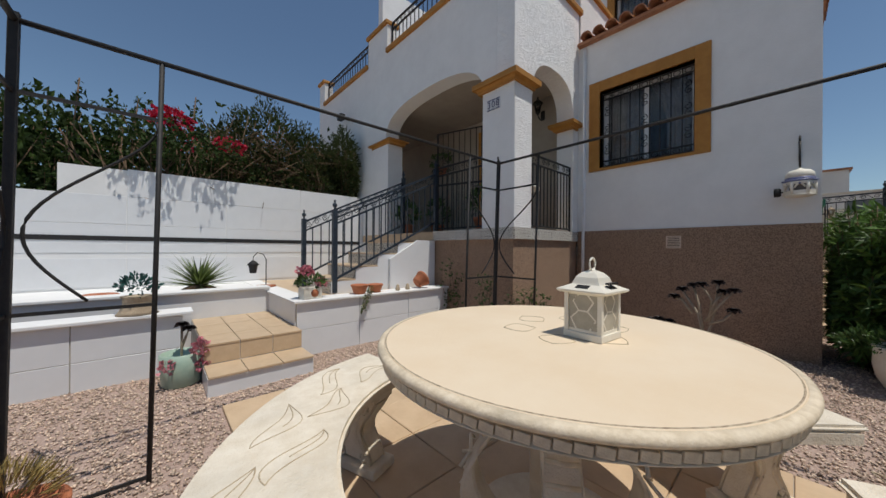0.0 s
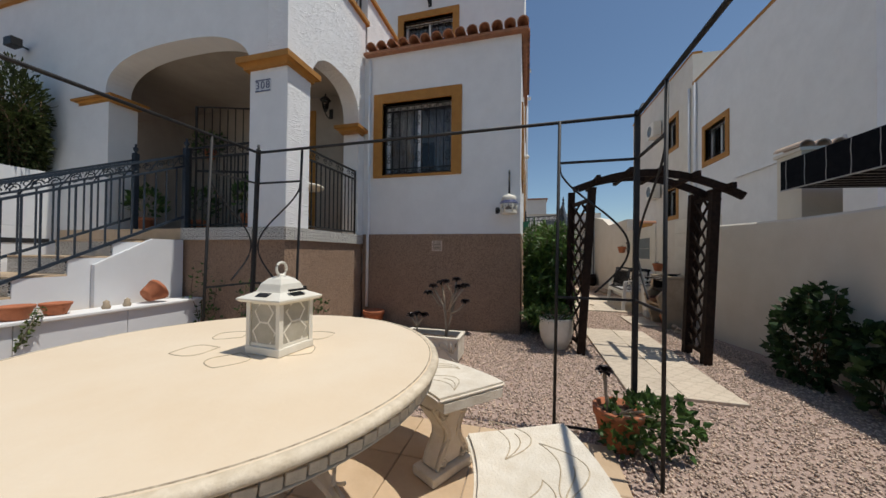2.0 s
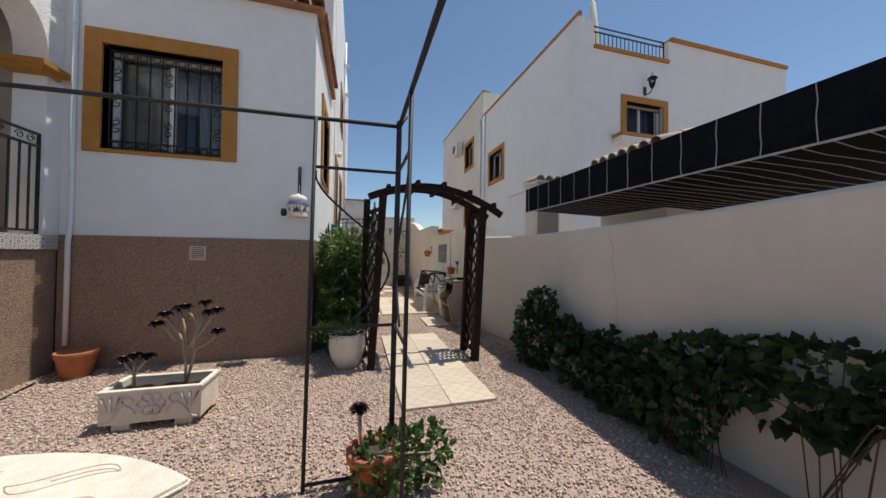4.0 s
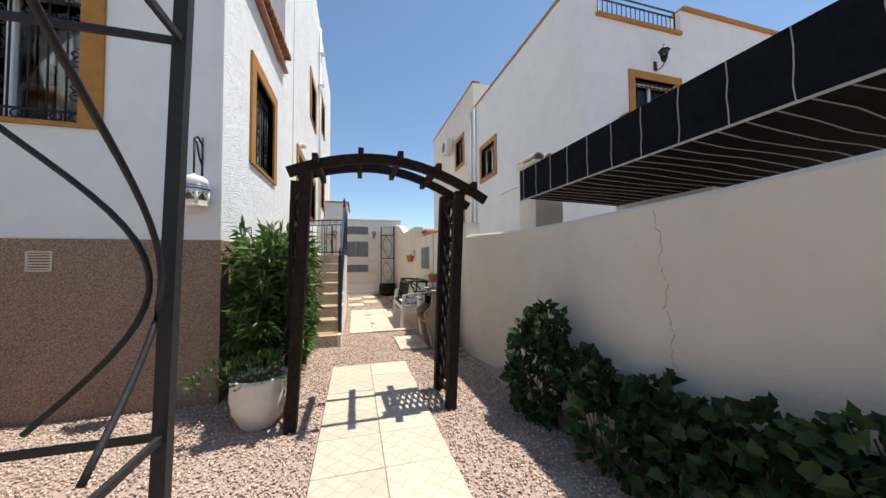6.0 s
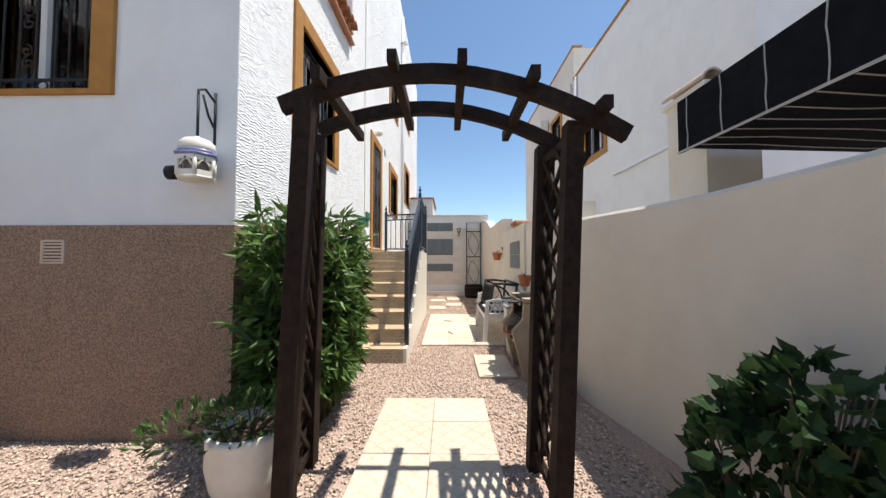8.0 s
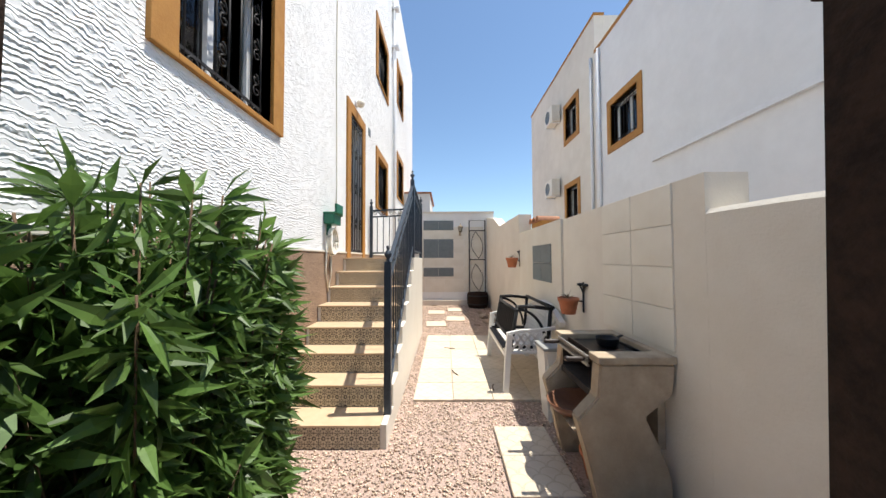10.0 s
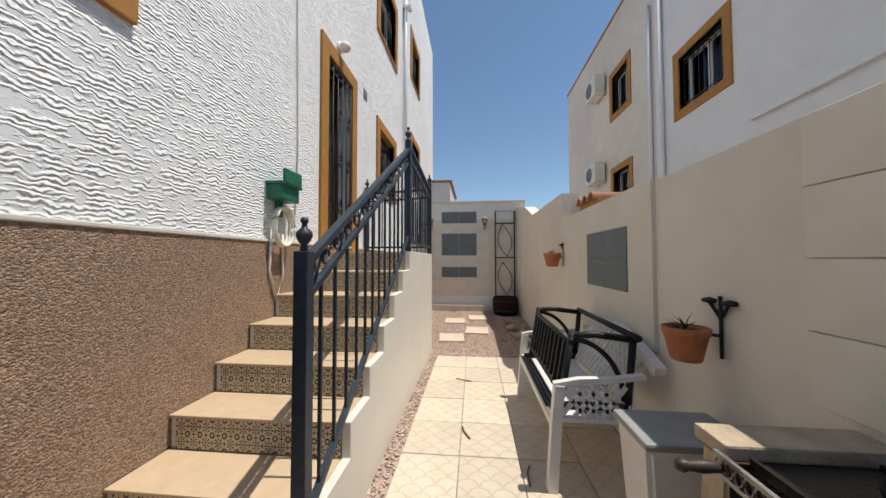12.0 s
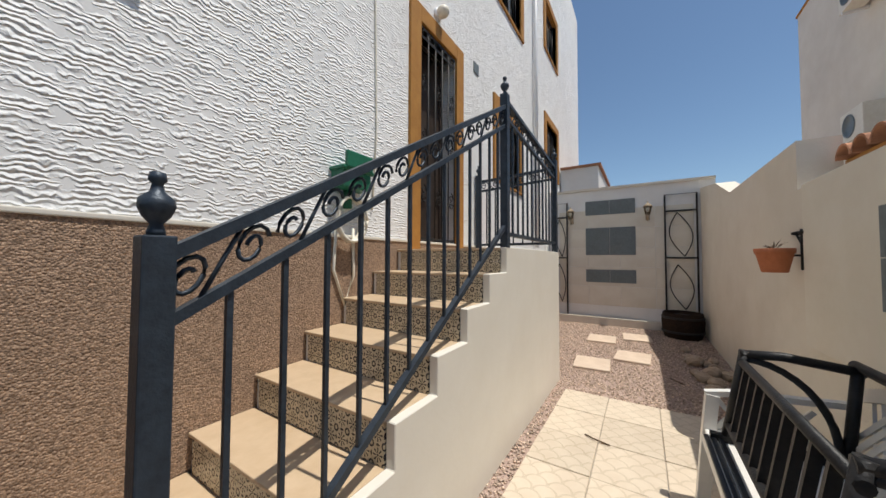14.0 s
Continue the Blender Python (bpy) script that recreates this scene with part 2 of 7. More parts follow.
def pierced(axis, a0, a1, z0, z1, p0, p1, holes):
    """A wall slab across axis ('x' or 'y') between p0 and p1, along the other axis from a0 to a1, with rectangular holes (a0, a1, z0, z1) through it."""
    us = sorted({a0, a1, *[min(max(h[i], a0), a1) for h in holes for i in (0, 1)]})
    vs = sorted({z0, z1, *[min(max(h[i], z0), z1) for h in holes for i in (2, 3)]})
    solid = {}
    for i in range(len(us) - 1):
        for j in range(len(vs) - 1):
            u, v = (us[i] + us[i + 1]) / 2, (vs[j] + vs[j + 1]) / 2
            solid[i, j] = not any(h[0] < u < h[1] and h[2] < v < h[3] for h in holes)
    bm = bmesh.new()
    cache = {}
    def vert(u, v, p):
        k = (u, v, p)
        if k not in cache:
            cache[k] = bm.verts.new((p, u, v) if axis == "x" else (u, p, v))
        return cache[k]
    for (i, j), s in solid.items():
        if not s:
            continue
        u0, u1, v0, v1 = us[i], us[i + 1], vs[j], vs[j + 1]
        for p in (p0, p1):
            bm.faces.new([vert(u0, v0, p), vert(u1, v0, p), vert(u1, v1, p), vert(u0, v1, p)])
        for (di, dj), (c, d) in {(-1, 0): ((u0, v0), (u0, v1)), (1, 0): ((u1, v0), (u1, v1)), (0, -1): ((u0, v0), (u1, v0)), (0, 1): ((u0, v1), (u1, v1))}.items():
            if not solid.get((i + di, j + dj), False):
                bm.faces.new([vert(*c, p0), vert(*d, p0), vert(*d, p1), vert(*c, p1)])
    bmesh.ops.recalc_face_normals(bm, faces=bm.faces[:])
    return bm


def arc(cx, cz, r, a0, a1, n=16, rz=None):
    return [(cx + r * math.cos(radians(a0 + (a1 - a0) * i / n)), cz + (rz or r) * math.sin(radians(a0 + (a1 - a0) * i / n))) for i in range(n + 1)]

# ---- ground ----
bm = bmesh.new()
bmesh.ops.create_grid(bm, x_segments=60, y_segments=60, size=150)
structure("ground", bm, GRAVELBED, "pink grey gravel spread over the garden ground", "ground")

# ---- the house ----
FX, SY = 5.66, 0.23          # front wing face, side face
PX, PY = 3.85, 2.85          # porch front face, porch side face
FLOOR = 1.50


def window(name, m, w, h, mat_surround=OCHRE, grille=True, curtain=True, label="window with an ochre surround and a black iron grille", surround=0.165, scrolls=True, door=False, sill=False):
    """Local: x along the width, z up from the opening's foot, outwards is -y, the wall's face at y = 0."""
    ob = thing(name, label, "door" if door else "window", m)
    ob["kind"] = "structure"
    s = surround
    sb = s if sill else 0.04
    part("surround", boxes(
        (-w / 2 - s, -0.03, 0 if door else -sb, -w / 2, 0.17, h + s), (w / 2, -0.03, 0 if door else -sb, w / 2 + s, 0.17, h + s), (-w / 2, -0.03, h, w / 2, 0.17, h + s),
        *([] if door else [(-w / 2, -0.03, -sb, w / 2, 0.17, 0)]), bevel=0.006), mat_surround, ob, "ochre painted surround")
    f = 0.055
    fr = part("window_frame" if not door else "door_leaf", boxes((-w / 2, 0.17, 0, -w / 2 + f, 0.23, h), (w / 2 - f, 0.17, 0, w / 2, 0.23, h), (-w / 2 + f, 0.17, h - f, w / 2 - f, 0.23, h),
         (-w / 2 + f, 0.17, 0, w / 2 - f, 0.23, f), *([] if door else [(-f / 2, 0.16, f, f / 2, 0.235, h - f)]), bevel=0.004), PVC if not door else DOORDARK, ob)
    if door:
        part("pane", boxes((-w / 2 + f, 0.19, f, w / 2 - f, 0.205, h - f)), DOORDARK, ob)
    else:
        for k in (0, 1):
            x0 = -w / 2 + f if k == 0 else f / 2
            p = part("pane", boxes((x0, 0.198, f, x0 + w / 2 - 1.5 * f, 0.204, h - f)), GLASS, ob)
            p.visible_shadow = False
    if curtain and not door:
        for k in (0, 1):
            bmc = bmesh.new()
            n = 26
            x0, x1 = (-w / 2, -0.02) if k == 0 else (0.02, w / 2)
            rows = []
            for j in range(9):
                z = h * (1 - j / 8)
                pull = 1 - 0.38 * math.sin(min(1, j / 5) * math.pi / 2) * (1 if k else 0.4)
                row = []
                for i in range(n + 1):
                    u = i / n
                    x = (x0 + (x1 - x0) * u * pull) if k == 0 else (x1 - (x1 - x0) * u * pull)
                    row.append(bmc.verts.new((x, 0.29 + 0.02 * math.sin(u * 34 + j * 0.2), z)))
                rows.append(row)
            for a, b in zip(rows, rows[1:]):
                for i in range(n):
                    bmc.faces.new((a[i], a[i + 1], b[i + 1], b[i]))
            for fc in bmc.faces:
                fc.smooth = True
            part("curtain", bmc, CURTAIN, ob, "thin grey patterned curtain")
    if grille:
        GY = -0.005 if door else 0.075
        g = part("grille", bars(*[[(-w / 2 + 0.012, GY, z), (w / 2 - 0.012, GY, z)] for z in (0.03, 0.12, h - 0.12, h - 0.03)], r=0.008, flat=(0.006, 0.01)), IRON, ob, "black wrought iron grille frame")
        nb = max(5, int(w / 0.125))
        for i in range(nb + 1):
            x = -w / 2 + 0.02 + (w - 0.04) * i / nb
            part("bar", bars([(x, GY, 0.03), (x, GY, h - 0.03)], r=0.008), IRON, g)
        if scrolls:
            sp = []
            for k in range(nb):
                xc = -w / 2 + 0.02 + (w - 0.04) * (k + 0.5) / nb
                if k in (0, nb - 1, nb // 2):
                    for zc in (0.25 * h, 0.5 * h, 0.75 * h):
                        for sgn in (1, -1):
                            sp.append([(xc + sgn * 0.035 * math.sin(a), GY - 0.002, zc + 0.045 * sgn + 0.05 * (1 - a / 9) * math.cos(a)) for a in [q * 0.6 for q in range(12)]])
                for zc in (0.075, h - 0.075):
                    sp.append([(xc + 0.04 * math.cos(a) , GY - 0.002, zc + 0.035 * math.sin(a)) for a in [q * math.pi / 6 for q in range(13)]])
            part("scroll", bars(*sp, r=0.0065, n=5), IRON, g)
    return ob


DOORDARK = material("dark_brown_door", (0.035, 0.025, 0.02), (0.05, 0.035, 0.028), 12, 0.5, 0.1, 50)

# walls of the front wing
FW = (1.30, 2.50, 2.515, 3.73)
structure("wall_front", pierced("x", SY + 0.0, PY + 0.2, 1.52, 4.60, FX, FX + 0.25, [FW]), WHITE, "smooth white rendered wall of the front wing", "wall")
structure("wall_front_plinth", boxes((FX - 0.012, SY - 0.012, 0, FX + 0.25, PY + 0.0, 1.52)), BROWN, "brown pebbledash plinth below the white wall", "wall")
window("window_1", pose(FX, 1.90, 2.515, 0, 0, -90), 1.20, 1.215)
SIDE_HOLES = [(6.62, 7.56, 2.545, 3.72), (9.75, 10.45, 1.44, 3.70), (11.72, 12.72, 2.55, 3.66), (11.72, 12.80, 5.41, 6.60), (14.6, 15.65, 3.34, 4.55), (14.6, 15.65, 6.24, 7.4)]
bm = pierced("y", FX + 0.25, 19.0, 1.52, 4.60, SY, SY + 0.25, [h for h in SIDE_HOLES if h[3] < 4.61])
structure("wall_side", bm, STUCCO, "white wall with wavy trowelled stucco", "wall")
structure("wall_side_corner", boxes((FX + 0.003, SY - 0.004, 1.52, FX + 0.25, SY - 0.0002, 4.6)), STUCCO, "stuccoed return of the house corner", "wall")
structure("wall_side_upper", pierced("y", 8.35, 19.0, 4.60, 9.6, SY, SY + 0.25, [h for h in SIDE_HOLES if h[2] > 4.61]), STUCCO, "upper white stucco wall of the house", "wall")
structure("wall_side_plinth", boxes((FX + 0.25, SY - 0.015, 0, 19.0, SY + 0.25, 1.52)), BROWN, "brown pebbledash plinth along the side wall", "wall")
structure("plinth_lip", boxes((FX + 0.25, SY - 0.024, 1.508, 19.0, SY - 0.001, 1.532), bevel=0.006), STRINGER, "thin white lip where the stucco meets the plinth", "trim")
structure("wall_upper_front", pierced("x", SY + 0.25, 9.2, 4.0, 9.6, 8.35, 8.60, [(1.95, 3.25, 6.5, 7.2)]), WHITE, "set-back white upper wall of the house", "wall")
structure("wall_far_end", boxes((18.75, SY + 0.25, 0, 19.0, 9.2, 9.6)), WHITE, "white end wall of the house", "wall")
structure("wall_party", boxes((5.7, 9.2, 0, 19.0, 9.45, 9.6)), WHITE, "white party wall of the house", "wall")
structure("roof_main", boxes((8.35, SY, 9.6, 19.0, 9.45, 9.75)), WHITE, "flat white roof slab", "roof")
# the room's dimness is carried by the floor's colour
structure("room_floor", boxes((FX + 0.26, SY + 0.26, 1.40, 18.74, 9.19, 1.52)), DARKROOM, "indoor floor in a colour dimmed for the indoor shade", "floor")
for i, (a, b, c, d) in enumerate(SIDE_HOLES):
    if i == 1:
        window("door_1", pose((a + b) / 2, SY, c, 0, 0, 0), b - a, d - c, door=True, scrolls=True, label="dark side door behind a black iron grille in an ochre surround")
    else:
        window("window_%d" % (i + 2), pose((a + b) / 2, SY, c, 0, 0, 0), b - a, d - c, scrolls=i < 3)
window("window_8", pose(8.35, 2.6, 6.5, 0, 0, -90), 1.3, 0.7, scrolls=False)

# low tiled roof of the wing
structure("roof_wing", prism([(FX - 0.02, 4.60), (8.35, 4.88), (8.35, 4.94), (FX - 0.02, 4.66)], SY - 0.02, PY + 0.2, "y"), ROOFTILE, "clay tiled roof over the wing", "roof")

# porch
structure("porch_floor", boxes((PX, PY, 1.36, FX + 0.3, 9.2, FLOOR)), SANDTILE, "tiled floor of the raised porch", "floor")
structure("porch_base", boxes((PX + 0.02, PY + 0.02, 0, FX, 9.2, 1.36)), BROWN, "brown pebbledash base under the porch", "wall")
structure("porch_column", boxes((PX + 0.003, PY + 0.003, FLOOR, PX + 0.40, PY + 0.54, 3.45)), WHITE, "square white porch column", "column")


def arch_wall(axis, a0, a1, spring, apex, top, ends, p0, p1):
    c, r = (a0 + a1) / 2, (a1 - a0) / 2
    curve = [(c - r * math.copysign(abs(math.cos(a)) ** 0.8, math.cos(a)), spring + (apex - spring) * math.sin(a) ** 0.8) for a in [math.pi * i / 28 for i in range(29)]]
    poly = [(ends[0], spring), *curve, (ends[1], spring), (ends[1], top), (ends[0], top)]
    return prism(poly, p0, p1, axis)


structure("porch_arch_front", arch_wall("x", PY + 0.54, 5.95, 3.45, 3.98, 5.15, (PY + 0.29, 9.5), PX, PX + 0.30), WHITE, "white wall with a wide low arch over the porch", "wall")
structure("porch_arch_side", arch_wall("y", PX + 0.42, 5.47, 3.36, 3.92, 5.15, (PX - 0.004, FX - 0.002), PY, PY + 0.285), STUCCO, "white stucco wall with an arch beside the porch", "wall")
structure("porch_pier", boxes((PX + 0.003, 5.88, FLOOR, PX + 0.35, 6.55, 3.45)), WHITE, "white pier at the porch end", "column")
structure("porch_wall", boxes((PX + 0.003, 6.55, 0, PX + 0.3, 9.5, 3.45)), WHITE, "white wall beside the porch", "wall")
structure("porch_side_pier", boxes((5.47, PY + 0.003, FLOOR, FX - 0.002, PY + 0.28, 3.36)), WHITE, "white half pier against the house", "column")
# ceiling and back wall take the paint that has the porch shade mixed in
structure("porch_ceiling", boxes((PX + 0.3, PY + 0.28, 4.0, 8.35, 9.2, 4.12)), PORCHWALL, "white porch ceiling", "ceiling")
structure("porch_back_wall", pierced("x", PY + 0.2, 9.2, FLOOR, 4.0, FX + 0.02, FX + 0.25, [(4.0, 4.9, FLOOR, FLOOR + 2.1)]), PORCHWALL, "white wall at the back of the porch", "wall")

# garden walls
LOW_WALL = [(-6.0, -2.75, 1.76), (0.0, -2.75, 1.76), (1.9, -2.75, 1.74), (3.4, -2.75, 1.67), (4.6, -2.75, 1.645), (5.2, -2.742, 1.645), (5.45, -2.722, 1.65), (5.7, -2.68, 1.655), (5.95, -2.625, 1.66), (6.2, -2.572, 1.665), (6.4, -2.54, 1.665), (6.53, -2.531, 1.665)]
bm = bmesh.new()
ribs = [[bm.verts.new(p) for p in ((x, y, 0), (x, y, z - 0.025), (x, y - 0.02, z), (x, y - 0.19, z), (x, y - 0.215, z - 0.025), (x, y - 0.215, 0))] for x, y, z in LOW_WALL]
for a, b in zip(ribs, ribs[1:]):
    for i in range(5):
        bm.faces.new((a[i], a[i + 1], b[i + 1], b[i]))
for f in bm.faces:
    f.smooth = True
for r in ribs:
    for a, b in zip(r[1:4], r[2:5]):
        bm.edges.get((a, b)).smooth = True
for a, b in zip(ribs, ribs[1:]):
    for i in (1, 2, 3, 4):
        bm.edges.get((a[i], b[i])).smooth = False
bm.faces.new(ribs[0])
bm.faces.new(ribs[-1])
bmesh.ops.recalc_face_normals(bm, faces=bm.faces[:])
structure("wall_garden_right", bm, CREAM, "cream rendered garden wall with cracks and stains", "wall")
structure("wall_garden_right_high", prism([(6.53, 0), (14.8, 0), (14.8, 2.7), (13.4, 2.5), (12.5, 2.2), (10.5, 2.2), (10.5, 1.85), (6.53, 1.85)], -2.75, -2.53, "y"), CREAM, "higher cream garden wall", "wall")
structure("wall_garden_far", boxes((14.8, -2.75, 0, 15.0, SY - 0.016, 2.85)), WHITE, "white tiled wall that ends the passage", "wall")
structure("wall_garden_left", prism([(-6, 0), (PX, 0), (PX, 2.32), (-0.55, 2.32), (-0.55, 1.88), (-6, 1.88)], 6.9, 7.1, "y"), WHITE, "white tiled boundary wall", "wall")
structure("wall_garden_back", boxes((-6.2, -2.75, 0, -6.0, 7.1, 1.88)), CREAM, "cream wall that closes the garden", "wall")

# neighbour
structure("neighbour_side_wall", pierced("y", 7.7, 13.8, 0, 7.25, -5.75, -5.5, [(11.85, 12.97, 4.29, 5.33)]), WHITE, "white side wall of the neighbouring house", "wall")
structure("neighbour_front_wall", pierced("x", -13.0, -5.75, 0, 7.15, 7.7, 7.95, [(-8.15, -6.95, 4.47, 5.33), (-8.35, -5.95, 6.53, 7.2)]), WHITE, "white front wall of the neighbouring house", "wall")
for k, (a, b, c, d) in enumerate([(11.85, 12.97, 4.29, 5.33), (15.03, 15.97, 5.56, 6.66), (15.03, 15.97, 2.8, 3.85)]):
    window("neighbour_window_%d" % (k + 1), pose((a + b) / 2, -5.5, c, 0, 0, 180), b - a, d - c, scrolls=False, sill=True)

structure("neighbour_far_wall", pierced("y", 13.8, 20.3, 0, 8.37, -5.75, -5.5, [(15.03, 15.97, 5.56, 6.66), (15.03, 15.97, 2.8, 3.85)]), CREAM, "cream side wall of the far neighbouring house", "wall")
structure("neighbour_far_return", boxes((13.8, -13.0, 7.0, 14.05, -5.752, 8.37)), CREAM, "cream return wall above the flat roof", "wall")
structure("neighbour_roof", boxes((7.95, -13.0, 6.5, 20.3, -5.75, 6.6)), WHITE, "flat roof of the neighbouring house", "roof")
structure("neighbour_back_wall", boxes((20.05, -13.0, 0, 20.3, -5.75, 8.37)), WHITE, "white end wall of the neighbouring house", "wall")
window("neighbour_window_4", pose(7.7, -7.55, 4.47, 0, 0, -90), 1.2, 0.86, scrolls=False)
structure("neighbour_window_ledge", boxes((7.42, -8.45, 4.20, 7.70, -6.55, 4.33), bevel=0.01), WHITE, "white ledge below the neighbour's window", "trim")
structure("neighbour_ledge_trim", boxes((7.39, -8.48, 4.33, 7.70, -6.52, 4.41), bevel=0.01), OCHRE, "ochre top of the ledge below the neighbour's window", "trim")

# ---- more helpers ----
rnd = random.Random(7)


def join(*bms):
    out = bms[0]
    for b in bms[1:]:
        me = bpy.data.meshes.new("tmp")
        b.to_mesh(me)
        b.free()
        out.from_mesh(me)
        bpy.data.meshes.remove(me)
    return out


def piece_row(name, mesh_bm, mat, parent, places):
    """Alike pieces as objects of their own on one mesh."""
    me = bpy.data.meshes.new(name)
    mesh_bm.to_mesh(me)
    mesh_bm.free()
    me.materials.append(mat)
    for m in places:
        ob = new(name, me)
        ob.parent = parent
        ob.matrix_basis = m


def chamfered(w, d, h, c=0.004):
    """A flat piece centred on its origin in x and y, with chamfered upper edges; its foot at z = 0."""
    bm = bmesh.new()
    lo = [bm.verts.new((sx * w / 2, sy * d / 2, 0)) for sx, sy in ((-1, -1), (1, -1), (1, 1), (-1, 1))]
    mid = [bm.verts.new((sx * w / 2, sy * d / 2, h - c)) for sx, sy in ((-1, -1), (1, -1), (1, 1), (-1, 1))]
    hi = [bm.verts.new((sx * (w / 2 - c), sy * (d / 2 - c), h)) for sx, sy in ((-1, -1), (1, -1), (1, 1), (-1, 1))]
    for a, b in ((lo, mid), (mid, hi)):
        for i in range(4):
            bm.faces.new((a[i], a[(i + 1) % 4], b[(i + 1) % 4], b[i]))
    bm.faces.new(hi)
    bm.faces.new(lo[::-1])
    return bm


def spiral(c, r, turns, start, side, axis="x", n=20):
    """A scroll in an upright plane along x or y; side = 1 or -1."""
    out = []
    for i in range(n + 1):
        a = radians(start) + side * turns * 2 * math.pi * i / n
        rr = r * (1 - 0.75 * i / n)
        d = (rr * math.cos(a), rr * math.sin(a))
        out.append((c[0] + d[0], c[1], c[2] + d[1]) if axis == "x" else (c[0], c[1] + d[0], c[2] + d[1]))
    return out


def random_shade(mat, amount=0.25, island=False):
    """Varies a material's colour from piece to piece."""
    n, l = mat.node_tree.nodes, mat.node_tree.links
    b = n["Principled BSDF"]
    src = b.inputs["Base Color"].links[0].from_socket
    info = n.new("ShaderNodeNewGeometry") if island else n.new("ShaderNodeObjectInfo")
    mr = n.new("ShaderNodeMapRange")
    mr.inputs["To Min"].default_value, mr.inputs["To Max"].default_value = 1 - amount, 1 + amount * 0.5
    l.new(info.outputs["Random Per Island" if island else "Random"], mr.inputs["Value"])
    hs = n.new("ShaderNodeHueSaturation")
    l.new(mr.outputs[0], hs.inputs["Value"])
    l.new(src, hs.inputs["Color"])
    l.new(hs.outputs[0], b.inputs["Base Color"])
    return mat


def azulejo(name, w, h, dark, light, petals=8):
    """A glazed tile with a flower and corner rings, drawn in the tile's own coordinates (x across, z up)."""
    m = material(name, light, tuple(v * 0.9 for v in light), 30, 0.25)
    n, l = m.node_tree.nodes, m.node_tree.links
    def op(kind, a, b=None, clamp=False):
        q = n.new("ShaderNodeMath")
        q.operation = kind
        for i, v in enumerate((a, b)):
            if v is None:
                continue
            if isinstance(v, (int, float)):
                q.inputs[i].default_value = v
            else:
                l.new(v, q.inputs[i])
        return q.outputs[0]
    tc, sep = n.new("ShaderNodeTexCoord"), n.new("ShaderNodeSeparateXYZ")
    l.new(tc.outputs["Object"], sep.inputs[0])
    u, v = op("DIVIDE", sep.outputs[0], w / 2), op("DIVIDE", sep.outputs[2], h / 2)
    r = op("SQRT", op("ADD", op("MULTIPLY", u, u), op("MULTIPLY", v, v)))
    th = op("ARCTAN2", v, u)
    pet = op("COSINE", op("MULTIPLY", th, petals))
    petal = op("MULTIPLY", op("GREATER_THAN", op("ADD", pet, op("MULTIPLY", r, -0.35)), 0.15), op("MULTIPLY", op("GREATER_THAN", r, 0.22), op("LESS_THAN", r, 0.72)))
    dot = op("LESS_THAN", r, 0.13)
    ca, cb = op("SUBTRACT", 1.0, op("ABSOLUTE", u)), op("SUBTRACT", 1.0, op("ABSOLUTE", v))
    rc = op("SQRT", op("ADD", op("MULTIPLY", ca, ca), op("MULTIPLY", cb, cb)))
    ring = op("MULTIPLY", op("GREATER_THAN", rc, 0.22), op("LESS_THAN", rc, 0.42))
    e = op("MULTIPLY", ca, cb)
    mid = op("LESS_THAN", op("MINIMUM", op("ADD", op("ABSOLUTE", u), op("MULTIPLY", cb, 2.5)), op("ADD", op("ABSOLUTE", v), op("MULTIPLY", ca, 2.5))), 0.36)
    total = op("MINIMUM", op("ADD", op("ADD", petal, dot), op("ADD", ring, mid)), 1.0)
    mx = n.new("ShaderNodeMix")
    mx.data_type = "RGBA"
    b = n["Principled BSDF"]
    l.new(total, mx.inputs["Factor"])
    l.new(b.inputs["Base Color"].links[0].from_socket, mx.inputs["A"])
    mx.inputs["B"].default_value = (*dark, 1)
    l.new(mx.outputs["Result"], b.inputs["Base Color"])
    return m


LOBES = [(0.04, 0), (-0.06, 0.28), (0.16, 0.54), (0.36, 0.40), (0.52, 0.46), (0.70, 0.24), (1.0, 0.0), (0.70, -0.24), (0.52, -0.46), (0.36, -0.40), (0.16, -0.54), (-0.06, -0.28)]


def leaf_mesh(name, leaves, mat, parent=None, label="", fold=0.25, wide=0.5, lobed=False):
    """leaves: (base, direction, length, width, normal hint). Each is a folded blade of four triangles."""
    vs, fs = [], []
    for p, d, ln, w, up in leaves:
        s = d.cross(up)
        if s.length < 1e-4:
            s = d.cross(Vector((0.3, 0.8, 0.5)))
        s.normalize()
        nrm = s.cross(d).normalized()
        k = len(vs)
        mid = p + d * ln * wide
        if lobed:
            # a broad toothed leaf as a fan round its middle
            c = p + d * ln * 0.42
            ring = [p + d * ln * u + s * w * v + nrm * (w * fold * abs(v) * 2 - ln * 0.10 * u * u) for u, v in LOBES]
            vs += [c] + ring
            fs += [(k, k + 1 + i, k + 1 + (i + 1) % len(ring)) for i in range(len(ring))]
            continue
        vs += [p, mid + s * w / 2 + nrm * w * fold, mid - s * w / 2 + nrm * w * fold, p + d * ln - nrm * ln * 0.12, mid]
        fs += [(k, k + 4, k + 1), (k, k + 2, k + 4), (k + 4, k + 3, k + 1), (k + 4, k + 2, k + 3)]
    me = bpy.data.meshes.new(name)
    me.from_pydata([tuple(v) for v in vs], [], fs)
    me.materials.append(mat)
    ob = new(name, me)
    if parent is not None:
        ob.parent = parent
    return tagged(ob, label)


